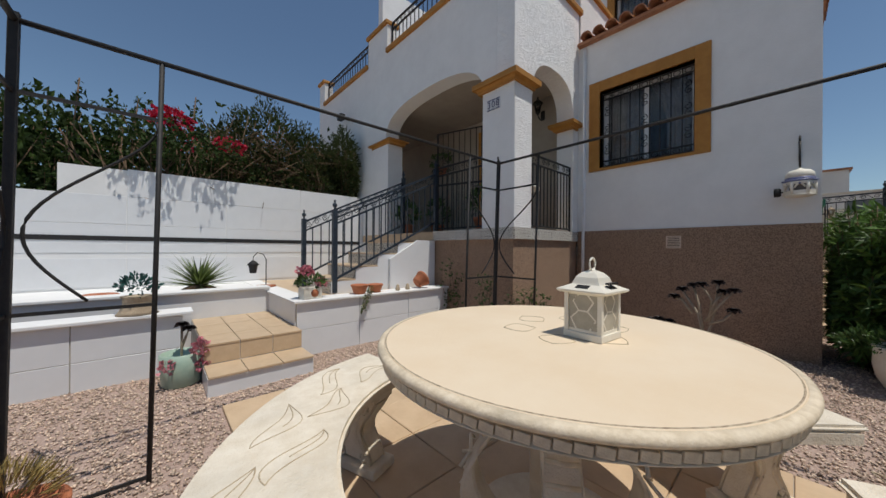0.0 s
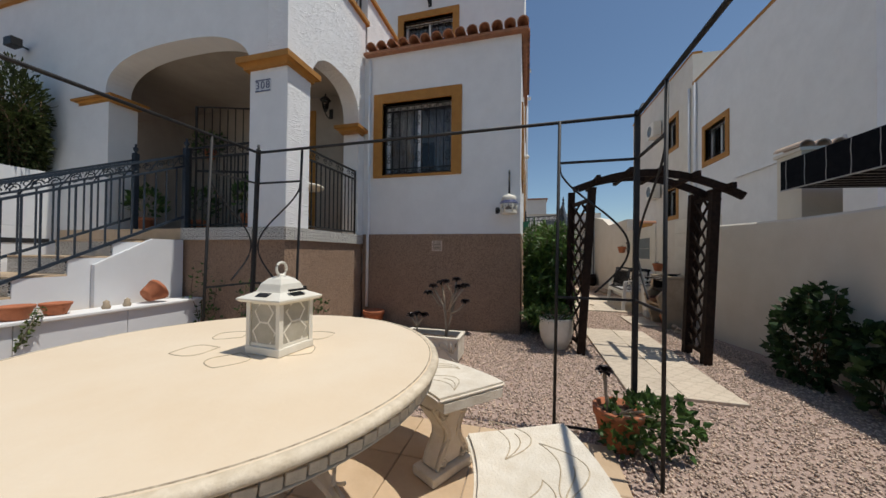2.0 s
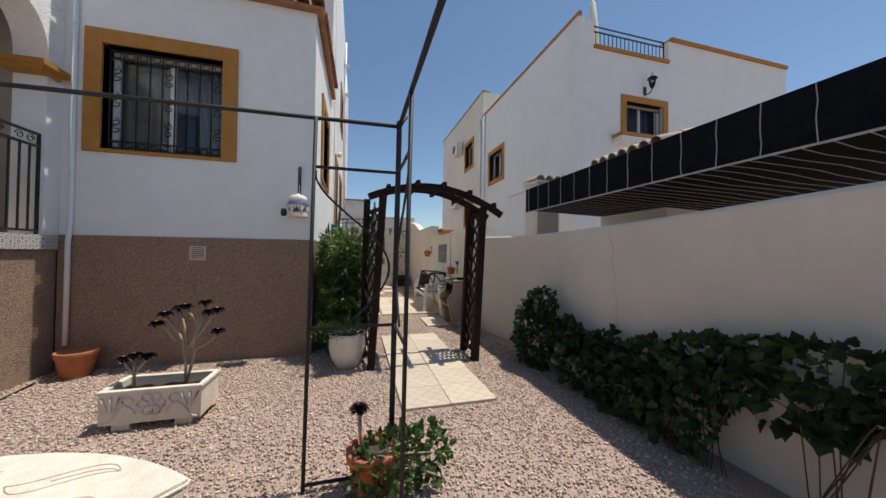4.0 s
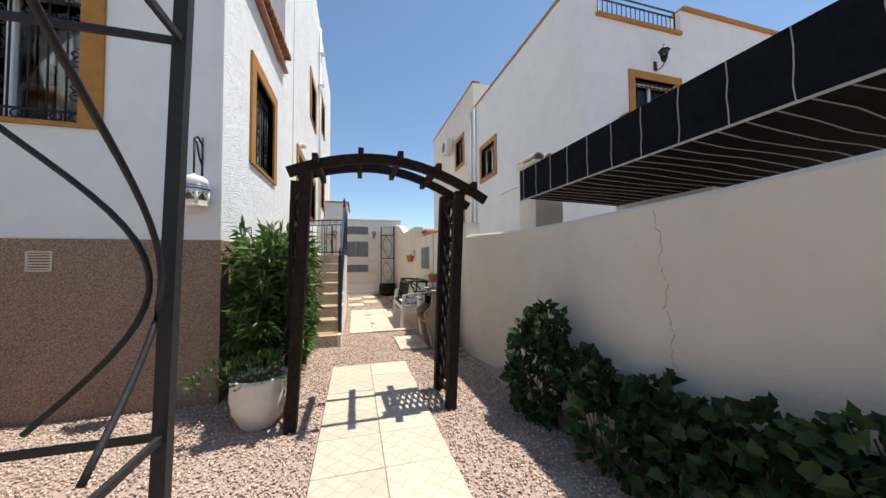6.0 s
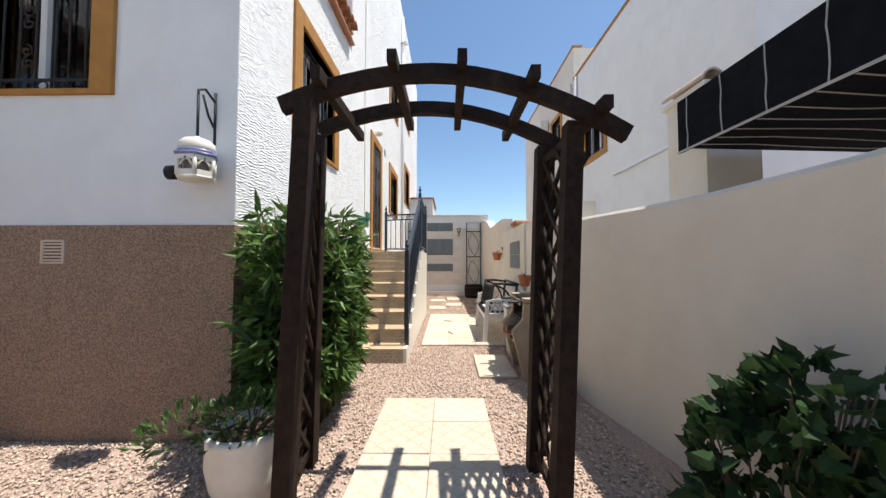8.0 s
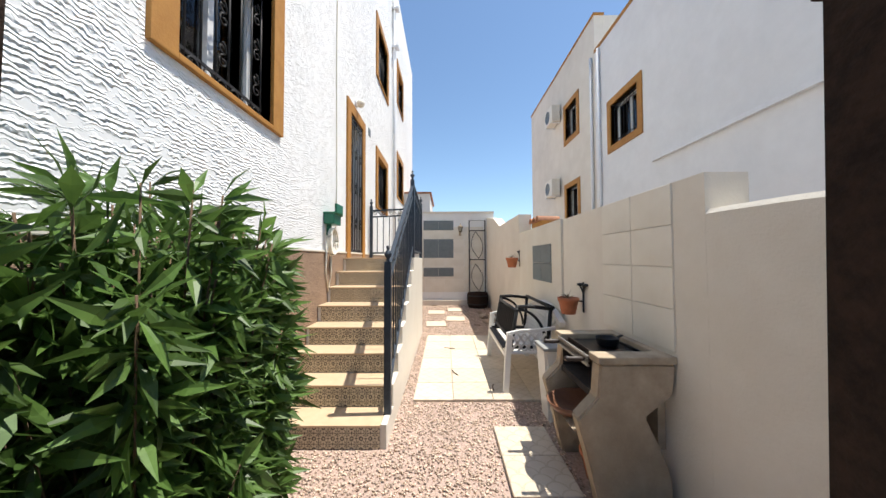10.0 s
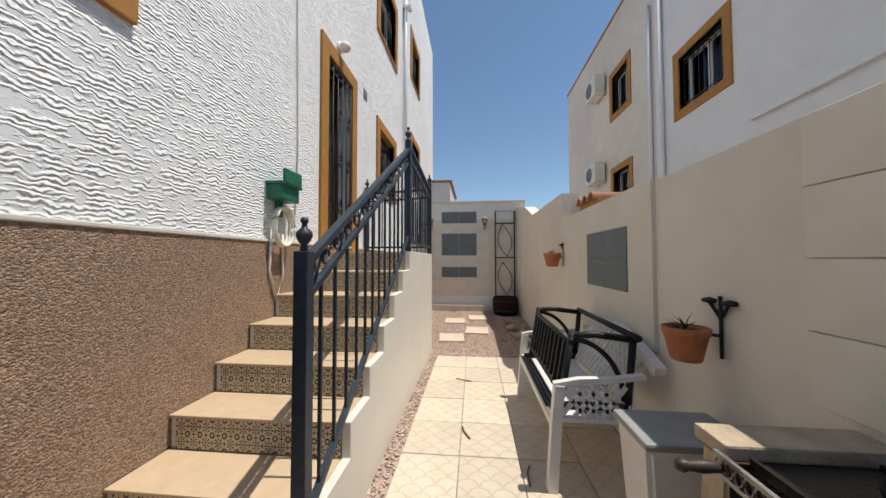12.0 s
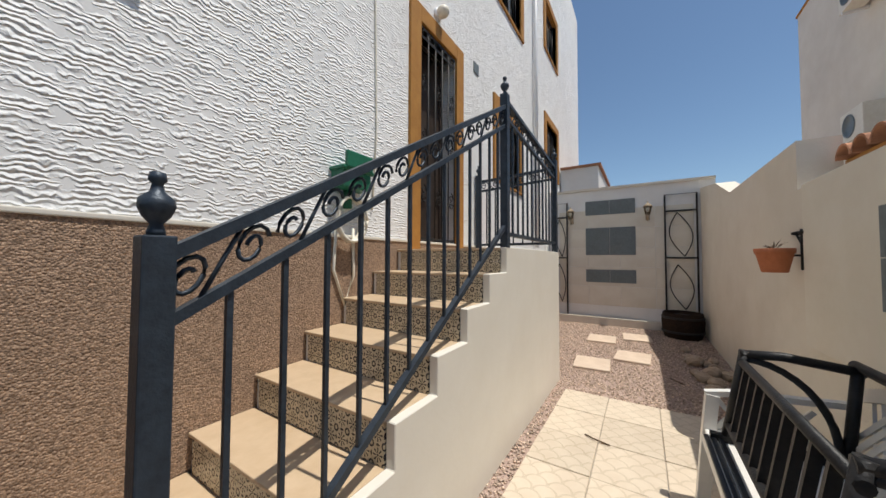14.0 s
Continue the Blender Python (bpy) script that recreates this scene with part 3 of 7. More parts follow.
def leaf_material(name, c1, c2, rough=0.45, trans=0.35, spec=0.4):
    m = random_shade(material(name, c1, c2, 6, rough, spec=spec, coord="World"), 0.55, island=True)
    n, l = m.node_tree.nodes, m.node_tree.links
    b = n["Principled BSDF"]
    tr, mix = n.new("ShaderNodeBsdfTranslucent"), n.new("ShaderNodeMixShader")
    l.new(b.inputs["Base Color"].links[0].from_socket, tr.inputs[0])
    mix.inputs[0].default_value = trans
    l.new(b.outputs[0], mix.inputs[1])
    l.new(tr.outputs[0], mix.inputs[2])
    l.new(mix.outputs[0], n["Material Output"].inputs[0])
    return m


def rdir(r, zmin=-1.0):
    while True:
        v = Vector((r.uniform(-1, 1), r.uniform(-1, 1), r.uniform(zmin, 1)))
        if 0.1 < v.length < 1:
            return v.normalized()


LEAF = leaf_material("oleander_leaf", (0.13, 0.225, 0.05), (0.065, 0.13, 0.028))
LEAFDARK = leaf_material("dark_ivy_leaf", (0.05, 0.095, 0.03), (0.026, 0.055, 0.018), 0.55, 0.2, 0.25)
LEAFHEDGE = leaf_material("hedge_leaf", (0.05, 0.085, 0.018), (0.028, 0.05, 0.013), 0.6, 0.25, 0.2)
LEAFPOT = leaf_material("geranium_leaf", (0.09, 0.17, 0.04), (0.05, 0.10, 0.025))
GRASSLEAF = leaf_material("spiky_leaf", (0.17, 0.22, 0.06), (0.10, 0.15, 0.04))
AEONIUM = leaf_material("black_rosette_leaf", (0.022, 0.012, 0.014), (0.012, 0.008, 0.01), 0.35, 0.0)
RED = leaf_material("bougainvillea_bract", (0.62, 0.02, 0.05), (0.5, 0.015, 0.06))
PINK = leaf_material("pink_petal", (0.62, 0.16, 0.22), (0.7, 0.35, 0.38))
TWIG = material("dry_twig", (0.17, 0.11, 0.065), (0.10, 0.065, 0.04), 30, 0.9, 0.4, 80)
STEM = material("pale_stem", (0.42, 0.35, 0.26), (0.32, 0.26, 0.19), 30, 0.85, 0.3, 80)

# ---- side stairs ----
RISE, RUN, SX0, SYR = 0.18, 0.296, 7.365, -0.78
AZ = azulejo("patterned_riser_tile", 0.0702, 0.0802, (0.035, 0.03, 0.035), (0.60, 0.52, 0.38))
random_shade(AZ, 0.12)
stairs = structure("side_stairs", None, None, "white rendered outdoor stairs with patterned riser tiles and sand treads", "stairs")
stairs["kind"] = "structure"
bm = bmesh.new()
prof = [(SX0, 0)]
for k in range(8):
    prof += [(SX0 + RUN * k, RISE * (k + 1) - 0.02), (SX0 + RUN * (k + 1) if k < 7 else 11.05, RISE * (k + 1) - 0.02)]
prof += [(11.05, 0)]
part("stair_body", prism(prof, SYR, SY - 0.02, "y"), GLAZED, stairs, "smooth white tiled stair side")
tile = boxes((-0.0346, -0.006, -0.0396, 0.0346, 0.006, 0.0396))
spots = []
for k in range(8):
    x = SX0 + RUN * k - 0.006
    for j in range(13):
        for q in (0, 1):
            spots.append(pose(x, SYR + 0.074 + 0.0704 * j, RISE * k + 0.0405 + 0.0805 * q, 0, 0, -90))
piece_row("riser_tile", tile, AZ, stairs, spots)
for k in range(8):
    x0 = SX0 + RUN * k - 0.018
    x1 = SX0 + RUN * (k + 1) - 0.012 if k < 7 else 11.05
    z = RISE * (k + 1)
    part("tread", boxes((x0, SYR + 0.037, z - 0.018, x1, SY - 0.02, z), bevel=0.005), SANDTILE, stairs, "sand coloured ceramic tread")

prof = [(SX0 - 0.008, 0)]
for k in range(8):
    prof += [(SX0 + RUN * k - 0.008, RISE * (k + 1) + 0.003), (SX0 + RUN * (k + 1) - 0.008 if k < 7 else 11.06, RISE * (k + 1) + 0.003)]
prof += [(11.06, 0)]
bm = prism(prof, SYR - 0.012, SYR + 0.035, "y")
bmesh.ops.bevel(bm, geom=[e for e in bm.edges if e.calc_face_angle(0) > 0.7], offset=0.004, segments=1, affect="EDGES")
part("stringer", bm, STRINGER, stairs, "smooth cream rendered stringer stepped along the treads")

# railing of the side stairs


def finial(at, s=1.0):
    x, y, z = at
    return lathe([(0.02 * s, 0), (0.02 * s, 0.012 * s), (0.014 * s, 0.03 * s), (0.03 * s, 0.05 * s), (0.04 * s, 0.075 * s), (0.038 * s, 0.095 * s), (0.016 * s, 0.115 * s), (0.012 * s, 0.135 * s), (0.02 * s, 0.145 * s), (0.017 * s, 0.165 * s), (0.0, 0.17 * s)], 16, (x, y, z))


def stair_rail(name, label, p0, p1, foot0, foot1, drop, low, nb, post=0.028, axis="x", mat=RAILBLUE, posts=(True, True)):
    """A sloping railing between two newels at p0 and p1 (their heads), with a scroll band of height drop and balusters down to low above the foot line."""
    ob = thing(name, label, "railing")
    a, b = Vector(p0), Vector(p1)
    for p, f, on in ((a, foot0, posts[0]), (b, foot1, posts[1])):
        if on:
            q = part("newel_post", boxes((p.x - post, p.y - post, f, p.x + post, p.y + post, p.z), bevel=0.004), mat, ob)
            part("finial", finial((p.x, p.y, p.z), 0.78), mat, q)
    a2, b2 = a - Vector((0, 0, 0.05)), b - Vector((0, 0, 0.09))
    part("handrail", bars([a2, b2], flat=(0.02, 0.014)), mat, ob)
    dz = Vector((0, 0, drop))
    part("second_rail", bars([a2 - dz, b2 - dz], flat=(0.014, 0.012)), mat, ob)
    c0, c1 = Vector((a.x, a.y, foot0 + low)), Vector((b.x, b.y, foot1 + low))
    part("bottom_rail", bars([c0, c1], flat=(0.014, 0.014)), mat, ob)
    for i in range(1, nb):
        u = i / nb
        t0, t1 = c0.lerp(c1, u), (a2 - dz).lerp(b2 - dz, u)
        part("baluster", bars([t0, t1], flat=(0.007, 0.007)), mat, ob)
    span = (b2 - a2)
    ns = max(2, int(span.length / 0.27))
    for i in range(ns):
        mid = (a2 - dz * 0.5).lerp(b2 - dz * 0.5, (i + 0.5) / ns)
        along = span.normalized()
        up = Vector((0, 0, 1))
        r = drop * 0.36
        h = span.length / ns * 0.5
        pts = []
        for sgn in (-1, 1):
            c = mid + along * (sgn * h * 0.55)
            pts.append([c + along * (sgn * r * (1 - 0.7 * q / 18) * math.cos(q * 0.5)) + up * (r * (1 - 0.7 * q / 18) * math.sin(q * 0.5)) for q in range(19)])
        pts.append([mid + along * (-h * 0.55 + r) * 0 + along * (-h * 0.35) + up * (-drop * 0.42), mid + along * (h * 0.35) + up * (drop * 0.42)])
        part("scroll", bars(*pts, r=0.006, n=5), mat, ob)
    return ob


stair_rail("stair_railing", "blue-grey iron stair railing with scrolls and worn paint", (7.53, SYR + 0.012, 1.40), (9.46, SYR + 0.012, 2.56), RISE - 0.002, 1.44, 0.14, 0.16, 14)
stair_rail("landing_railing", "blue-grey iron railing along the stair landing", (9.49, SYR + 0.012, 2.56), (10.98, SYR + 0.012, 2.48), 1.44, 1.44, 0.12, 0.10, 12, posts=(False, True))
stair_rail("landing_end_railing", "blue-grey iron railing across the landing end", (10.98, SYR + 0.032, 2.44), (10.98, SY - 0.05, 2.44), 1.44, 1.44, 0.12, 0.10, 8, posts=(False, True))

# ---- paving ----
def paver_mat():
    m = material("scalloped_cream_paver", (0.64, 0.545, 0.425), (0.59, 0.49, 0.375), 6, 0.7, stain=0.12)
    n, l = m.node_tree.nodes, m.node_tree.links
    tc = n.new("ShaderNodeTexCoord")
    sep = n.new("ShaderNodeSeparateXYZ")
    l.new(tc.outputs["Object"], sep.inputs[0])
    def op(kind, a, b=None, c=None):
        q = n.new("ShaderNodeMath")
        q.operation = kind
        for i, v in enumerate((a, b, c)):
            if v is None:
                continue
            if isinstance(v, (int, float)):
                q.inputs[i].default_value = v
            else:
                l.new(v, q.inputs[i])
        return q.outputs[0]
    # fish-scale relief: arcs in staggered rows
    S = 0.14
    row = op("FLOOR", op("DIVIDE", sep.outputs[0], S / 2))
    off = op("MULTIPLY", op("MODULO", row, 2.0), S / 2)
    u = op("SUBTRACT", op("FLOORED_MODULO", op("ADD", sep.outputs[1], off), S), S / 2)
    v = op("FLOORED_MODULO", sep.outputs[0], S / 2)
    d = op("SQRT", op("ADD", op("MULTIPLY", u, u), op("MULTIPLY", v, v)))
    line = op("LESS_THAN", op("ABSOLUTE", op("SUBTRACT", d, S * 0.47)), 0.006)
    bp = n.new("ShaderNodeBump")
    bp.inputs["Strength"].default_value, bp.inputs["Distance"].default_value = 0.7, 0.006
    bp.invert = True
    l.new(line, bp.inputs["Height"])
    mx = n.new("ShaderNodeMix")
    mx.data_type = "RGBA"
    b = n["Principled BSDF"]
    l.new(op("MULTIPLY", line, 0.3), mx.inputs["Factor"])
    l.new(b.inputs["Base Color"].links[0].from_socket, mx.inputs["A"])
    mx.inputs["B"].default_value = (0.36, 0.29, 0.19, 1)
    l.new(mx.outputs["Result"], b.inputs["Base Color"])
    l.new(bp.outputs[0], n["Principled BSDF"].inputs["Normal"])
    return random_shade(m, 0.1)


PAVER = paver_mat()


def paving(name, label, x0, y0, nx, ny, sx, sy, z=0.03, mat=None, gap=0.005, category="pavement"):
    ob = structure(name, boxes((x0 + 0.01, y0 + 0.01, -0.01, x0 + nx * sx - 0.01, y0 + ny * sy - 0.01, z - 0.012)), GROUT, label, category)
    spots = []
    for i in range(nx):
        for j in range(ny):
            spots.append(pose(x0 + sx * (i + 0.5), y0 + sy * (j + 0.5), z - 0.025 + rnd.uniform(-0.002, 0.002), rnd.uniform(-0.3, 0.3), rnd.uniform(-0.3, 0.3), 0))
    piece_row("paver", chamfered(sx - gap, sy - gap, 0.025), mat or PAVER, ob, spots)
    return ob


paving("pavement_path", "cream embossed pavers laid as a garden path", 3.86, -1.62, 6, 2, 0.41, 0.44)
paving("pavement_step_pad", "two cream pavers set in the gravel", 6.85, -2.05, 2, 1, 0.39, 0.42)
paving("pavement_patio", "cream scalloped pavers of the small patio", 8.13, -2.51, 6, 4, 0.44, 0.40)
paving("pavement_table", "sand coloured square pavers under the stone table", 0.80, -0.40, 5, 9, 0.43, 0.41, 0.03, material("sand_terrace_paver", (0.62, 0.46, 0.30), (0.53, 0.38, 0.24), 4, 0.65, 0.2, 60, stain=0.2))
for x, y, r in ((11.82, -1.03, 4), (12.40, -1.47, -3), (13.30, -1.0, 2), (13.70, -1.5, 5)):
    s = thing("stepping_stone", "cream square stepping stone in the gravel", "paver", pose(x, y, 0.0, 0, 0, r), "stepping stones")
    part("slab", chamfered(0.5, 0.42, 0.035, 0.008), PALESLAB, s)

# ---- wooden garden arch ----
arch = thing("garden_arch", "dark stained wooden arch with trellis sides over the path", "garden arch")
XF, XB = 4.96, 5.42
POSTS = {(XF, 1): ((4.94, -0.52, 0), (4.89, -0.63, 2.02)), (XB, 1): ((5.42, -0.435, 0), (5.42, -0.465, 2.06)),
         (XF, -1): ((4.95, -1.815, 0), (5.0, -1.925, 1.95)), (XB, -1): ((5.40, -1.82, 0), (5.42, -1.90, 1.98))}
for a, b in POSTS.values():
    part("post", bars([a, b], flat=(0.042, 0.042)), WOOD, arch)
yc, HALF = -1.322, 0.84


def arch_height(u):
    return 2.175 - 0.23 * abs(u) ** 1.9 + 0.075 * u


for x in (XF - 0.02, XB - 0.02):
    part("arched_beam", bars([(x, yc + (-1 + i / 8) * HALF, arch_height(-1 + i / 8) + (0.045 + 0.03 * (i / 8 - 1) if x > 5.2 else 0)) for i in range(17)], flat=(0.022, 0.04)), WOOD, arch)
for u in (-0.83, -0.445, -0.05, 0.335, 0.75):
    z = arch_height(u) + 0.03
    part("rafter", bars([(4.83, yc + u * HALF, z), (5.60, yc + u * HALF, z)], flat=(0.022, 0.03)), WOOD, arch)


def panel_point(side, v, z):
    """A point of a trellis side: v runs from the front post to the back one."""
    f, b = POSTS[(XF, side)], POSTS[(XB, side)]
    k = z / 2.0
    p = Vector(f[0]).lerp(Vector(f[1]), k)
    q = Vector(b[0]).lerp(Vector(b[1]), k)
    r = p.lerp(q, v)
    return Vector((r.x, r.y, z))


def clip_slat(p, q, lo, hi):
    (x0, y0), (x1, y1) = p, q
    t0, t1 = max(0, (lo - y0) / (y1 - y0)), min(1, (hi - y0) / (y1 - y0))
    return ((x0 + (x1 - x0) * t0, y0 + (y1 - y0) * t0), (x0 + (x1 - x0) * t1, y0 + (y1 - y0) * t1)) if t1 > t0 + 0.05 else None


for side in (1, -1):
    for z in (0.12, 1.88):
        part("rail", bars([panel_point(side, 0.05, z), panel_point(side, 0.95, z)], flat=(0.016, 0.022)), WOOD, arch)
    part("stile", bars([panel_point(side, 0.89, 0.12) + Vector((0, 0.035 * side, 0)), panel_point(side, 0.89, 1.88) + Vector((0, 0.035 * side, 0))], flat=(0.02, 0.024)), WOOD, arch)
    for sgn in (1, -1):
        for i in range(-2, 9):
            z0 = 0.12 + i * 0.2
            p, q = (0.08, z0), (0.92, z0 + 0.38)
            if sgn < 0:
                p, q = (0.92, z0), (0.08, z0 + 0.38)
            c = clip_slat(p, q, 0.12, 1.88)
            if c:
                off = Vector((0, 0.009 * sgn, 0))
                part("slat", bars([panel_point(side, *c[0]) + off, panel_point(side, *c[1]) + off], flat=(0.008, 0.013)), WOOD, arch)

# ---- iron gazebo round the table ----
gz = thing("garden_gazebo", "black wrought iron gazebo frame with scrolled corner panels", "gazebo")
GX0, GX1, GY0, GY1, GZ = -0.01, 3.135, -0.59, 2.60, 2.155
GXF = 3.215     # the far corner stands a little further out
LEAN = Vector((-0.04, 0.03, 0))     # how far the feet stand off the heads
for x in (GX0, GX1):
    for y in (GY0, GY1):
        sx, sy = (1 if x == GX0 else -1), (1 if y == GY0 else -1)
        x = GXF if sx < 0 and sy < 0 else x
        part("corner_post", bars([Vector((x, y, 0)) + LEAN, (x, y, GZ + 0.03)], flat=(0.015, 0.015)), IRON, gz)
        part("finial", bars([(x, y, GZ), (x - sx * 0.05, y - sy * 0.05, GZ + 0.09)], r=0.012), IRON, gz)
        for dx, dy in ((0.46 * sx, 0), (0, 0.49 * sy)):
            part("side_post", bars([Vector((x + dx, y + dy, 0)) + LEAN, (x + dx, y + dy, GZ)], r=0.011, n=8), IRON, gz)
            for z in (0.04, 0.92, 1.86):
                part("cross_bar", bars([Vector((x, y, z)) + LEAN * (1 - z / GZ), Vector((x + dx, y + dy, z)) + LEAN * (1 - z / GZ)], flat=(0.006, 0.008)), IRON, gz)
            curl = []
            for ph in (0, 1):
                pts = []
                for i in range(25):
                    u = i / 24
                    s = 0.5 + (0.5 if ph == 0 else -0.5) * math.cos(u * math.pi * 1.5) * (1 - 0.25 * u)
                    s = min(0.98, max(0.02, s))
                    pts.append(Vector((x + dx * s, y + dy * s, 1.84 - 0.88 * u)) + LEAN * (0.15 + 0.41 * u))
                curl.append(pts)
            part("scroll", bars(curl[0], r=0.007, n=6), IRON, gz)
for a, b in (((GX0, GY0), (GX1, GY0)), ((GX1, GY0), (GXF, GY1)), ((GXF, GY1), (GX0, GY1)), ((GX0, GY1), (GX0, GY0))):
    part("top_bar", bars([(*a, GZ), (*b, GZ)], r=0.013, n=8), IRON, gz)

# ---- stone table, lantern and benches ----
TX, TY, TZ, TR = 1.618, 1.068, 0.873, 0.692
table = thing("stone_table", "round cream cast stone table with a carved rim", "table", pose(TX, TY, 0.03))
h = TZ - 0.03
part("tabletop", lathe([(TR - 0.026, h - 0.02), (TR - 0.024, h - 0.001), (TR - 0.03, h), (TR - 0.034, h), (0.0, h)], 96), TABLETOP, table)
RIM = material("weathered_rim_stone", (0.76, 0.65, 0.49), (0.62, 0.51, 0.36), 40, 0.8, 0.25, 140, stain=0.5)
part("rim_nosing", lathe([(TR - 0.04, h - 0.0296), (TR - 0.010, h - 0.0288), (TR - 0.002, h - 0.0232), (TR, h - 0.0160), (TR - 0.003, h - 0.0072), (TR - 0.011, h - 0.0024), (TR - 0.022, h - 0.0008), (TR - 0.0245, h - 0.0024), (TR - 0.03, h - 0.0160)], 96), RIM, table, "rounded edge with dark weathering")
part("rim_band", lathe([(TR - 0.12, h - 0.0840), (TR - 0.06, h - 0.0800), (TR - 0.045, h - 0.0736), (TR - 0.024, h - 0.0704), (TR - 0.018, h - 0.0672), (TR - 0.018, h - 0.0640), (TR - 0.027, h - 0.0616), (TR - 0.027, h - 0.0368), (TR - 0.020, h - 0.0352), (TR - 0.020, h - 0.0300), (0.3, h - 0.0296)], 96), RIM, table, "weathered carved rim")
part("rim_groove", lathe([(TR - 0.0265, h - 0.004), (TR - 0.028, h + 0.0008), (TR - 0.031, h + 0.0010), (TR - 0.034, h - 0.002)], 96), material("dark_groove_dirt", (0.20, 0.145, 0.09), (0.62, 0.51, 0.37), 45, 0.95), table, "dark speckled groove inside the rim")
# dark ring below the nosing: dirt plus the crease's shade as colour
part("rim_shadow_line", lathe([(TR - 0.03, h - 0.0356), (TR - 0.0175, h - 0.0348), (TR - 0.0165, h - 0.0328), (TR - 0.0175, h - 0.0308), (TR - 0.03, h - 0.0300)], 96), material("dark_rim_dirt_and_shade", (0.16, 0.115, 0.07), (0.45, 0.36, 0.25), 60, 0.95), table, "dark line of dirt and painted shade under the rounded edge")
bead = boxes((-0.0178, -0.008, -0.0112, 0.0178, 0.002, 0.0112), bevel=0.003)
piece_row("rim_bead", bead, RIM, table, [pose((TR - 0.024) * math.sin(a), -(TR - 0.024) * math.cos(a), h - 0.0488, 0, 7, math.degrees(a)) for a in [2 * math.pi * i / 108 for i in range(108)]])
part("base_slab", lathe([(0.33, 0), (0.34, 0.03), (0.33, 0.06), (0.0, 0.06)], 40), STONE, table)
part("neck", lathe([(0.09, 0.06), (0.09, h - 0.16), (0.42, h - 0.15), (0.45, h - 0.09), (0.0, h - 0.09)], 32), STONE, table)


def s_leg(depth=0.42, height=0.5, thick=0.10):
    """A scrolled console leg seen from the side: x outwards, z up."""
    pts = []
    for i in range(25):
        u = i / 24
        pts.append((0.05 + depth * (0.42 + 0.36 * math.sin((u * 1.35 + 0.12) * math.pi)), u * height))
    poly = []
    for i, (x, z) in enumerate(pts):
        poly.append((x + 0.035 + 0.03 * math.cos(i / 24 * math.pi * 2), z))
    for i, (x, z) in reversed(list(enumerate(pts))):
        poly.append((x - 0.035 - 0.03 * math.cos(i / 24 * math.pi * 2), z))
    bm = prism(poly, -thick / 2, thick / 2, "y")
    bmesh.ops.bevel(bm, geom=[e for e in bm.edges if len(e.link_faces) == 2 and e.calc_face_angle(0) > 1.2], offset=0.01, segments=1, affect="EDGES")
    return bm


for k in range(4):
    lg = part("leg", s_leg(0.36, h - 0.17, 0.13), STONE, table)
    lg.matrix_basis = pose(0, 0, 0.05, 0, 0, 35 + 90 * k)
    for i in range(7):
        rib = part("leaf_rib", bars([(0.315 + 0.06 * math.sin(i), -0.05, 0.10 + 0.07 * i), (0.33, 0.0, 0.14 + 0.07 * i), (0.315 + 0.06 * math.sin(i), 0.05, 0.10 + 0.07 * i)], r=0.008, n=5), STONE, lg)
vein = []
for k in range(6):
    a = 2 * math.pi * k / 6 + 0.3
    for sgn in (1, -1):
        vein.append([(0.26 + (0.13 + 0.14 * i / 8) * math.cos(a + sgn * 0.33 * math.sin(i / 8 * math.pi)) - 0.12, 0.02 + (0.13 + 0.14 * i / 8) * math.sin(a + sgn * 0.33 * math.sin(i / 8 * math.pi)), h + 0.0005) for i in range(9)])
VEIN = material("weathered_groove", (0.42, 0.33, 0.22), (0.58, 0.48, 0.34), 20, 0.9)
tagged(part("engraving", bars(*vein, r=0.0018, n=4), VEIN, table), "leaf pattern engraved in the top", kind="stuff")


def waist(u):
    """Half width of a bench leg from its foot (0) to its head (1)."""
    return 0.075 + 0.30 * (u - 0.45) ** 2 + 0.012 * math.sin(u * math.pi * 3)


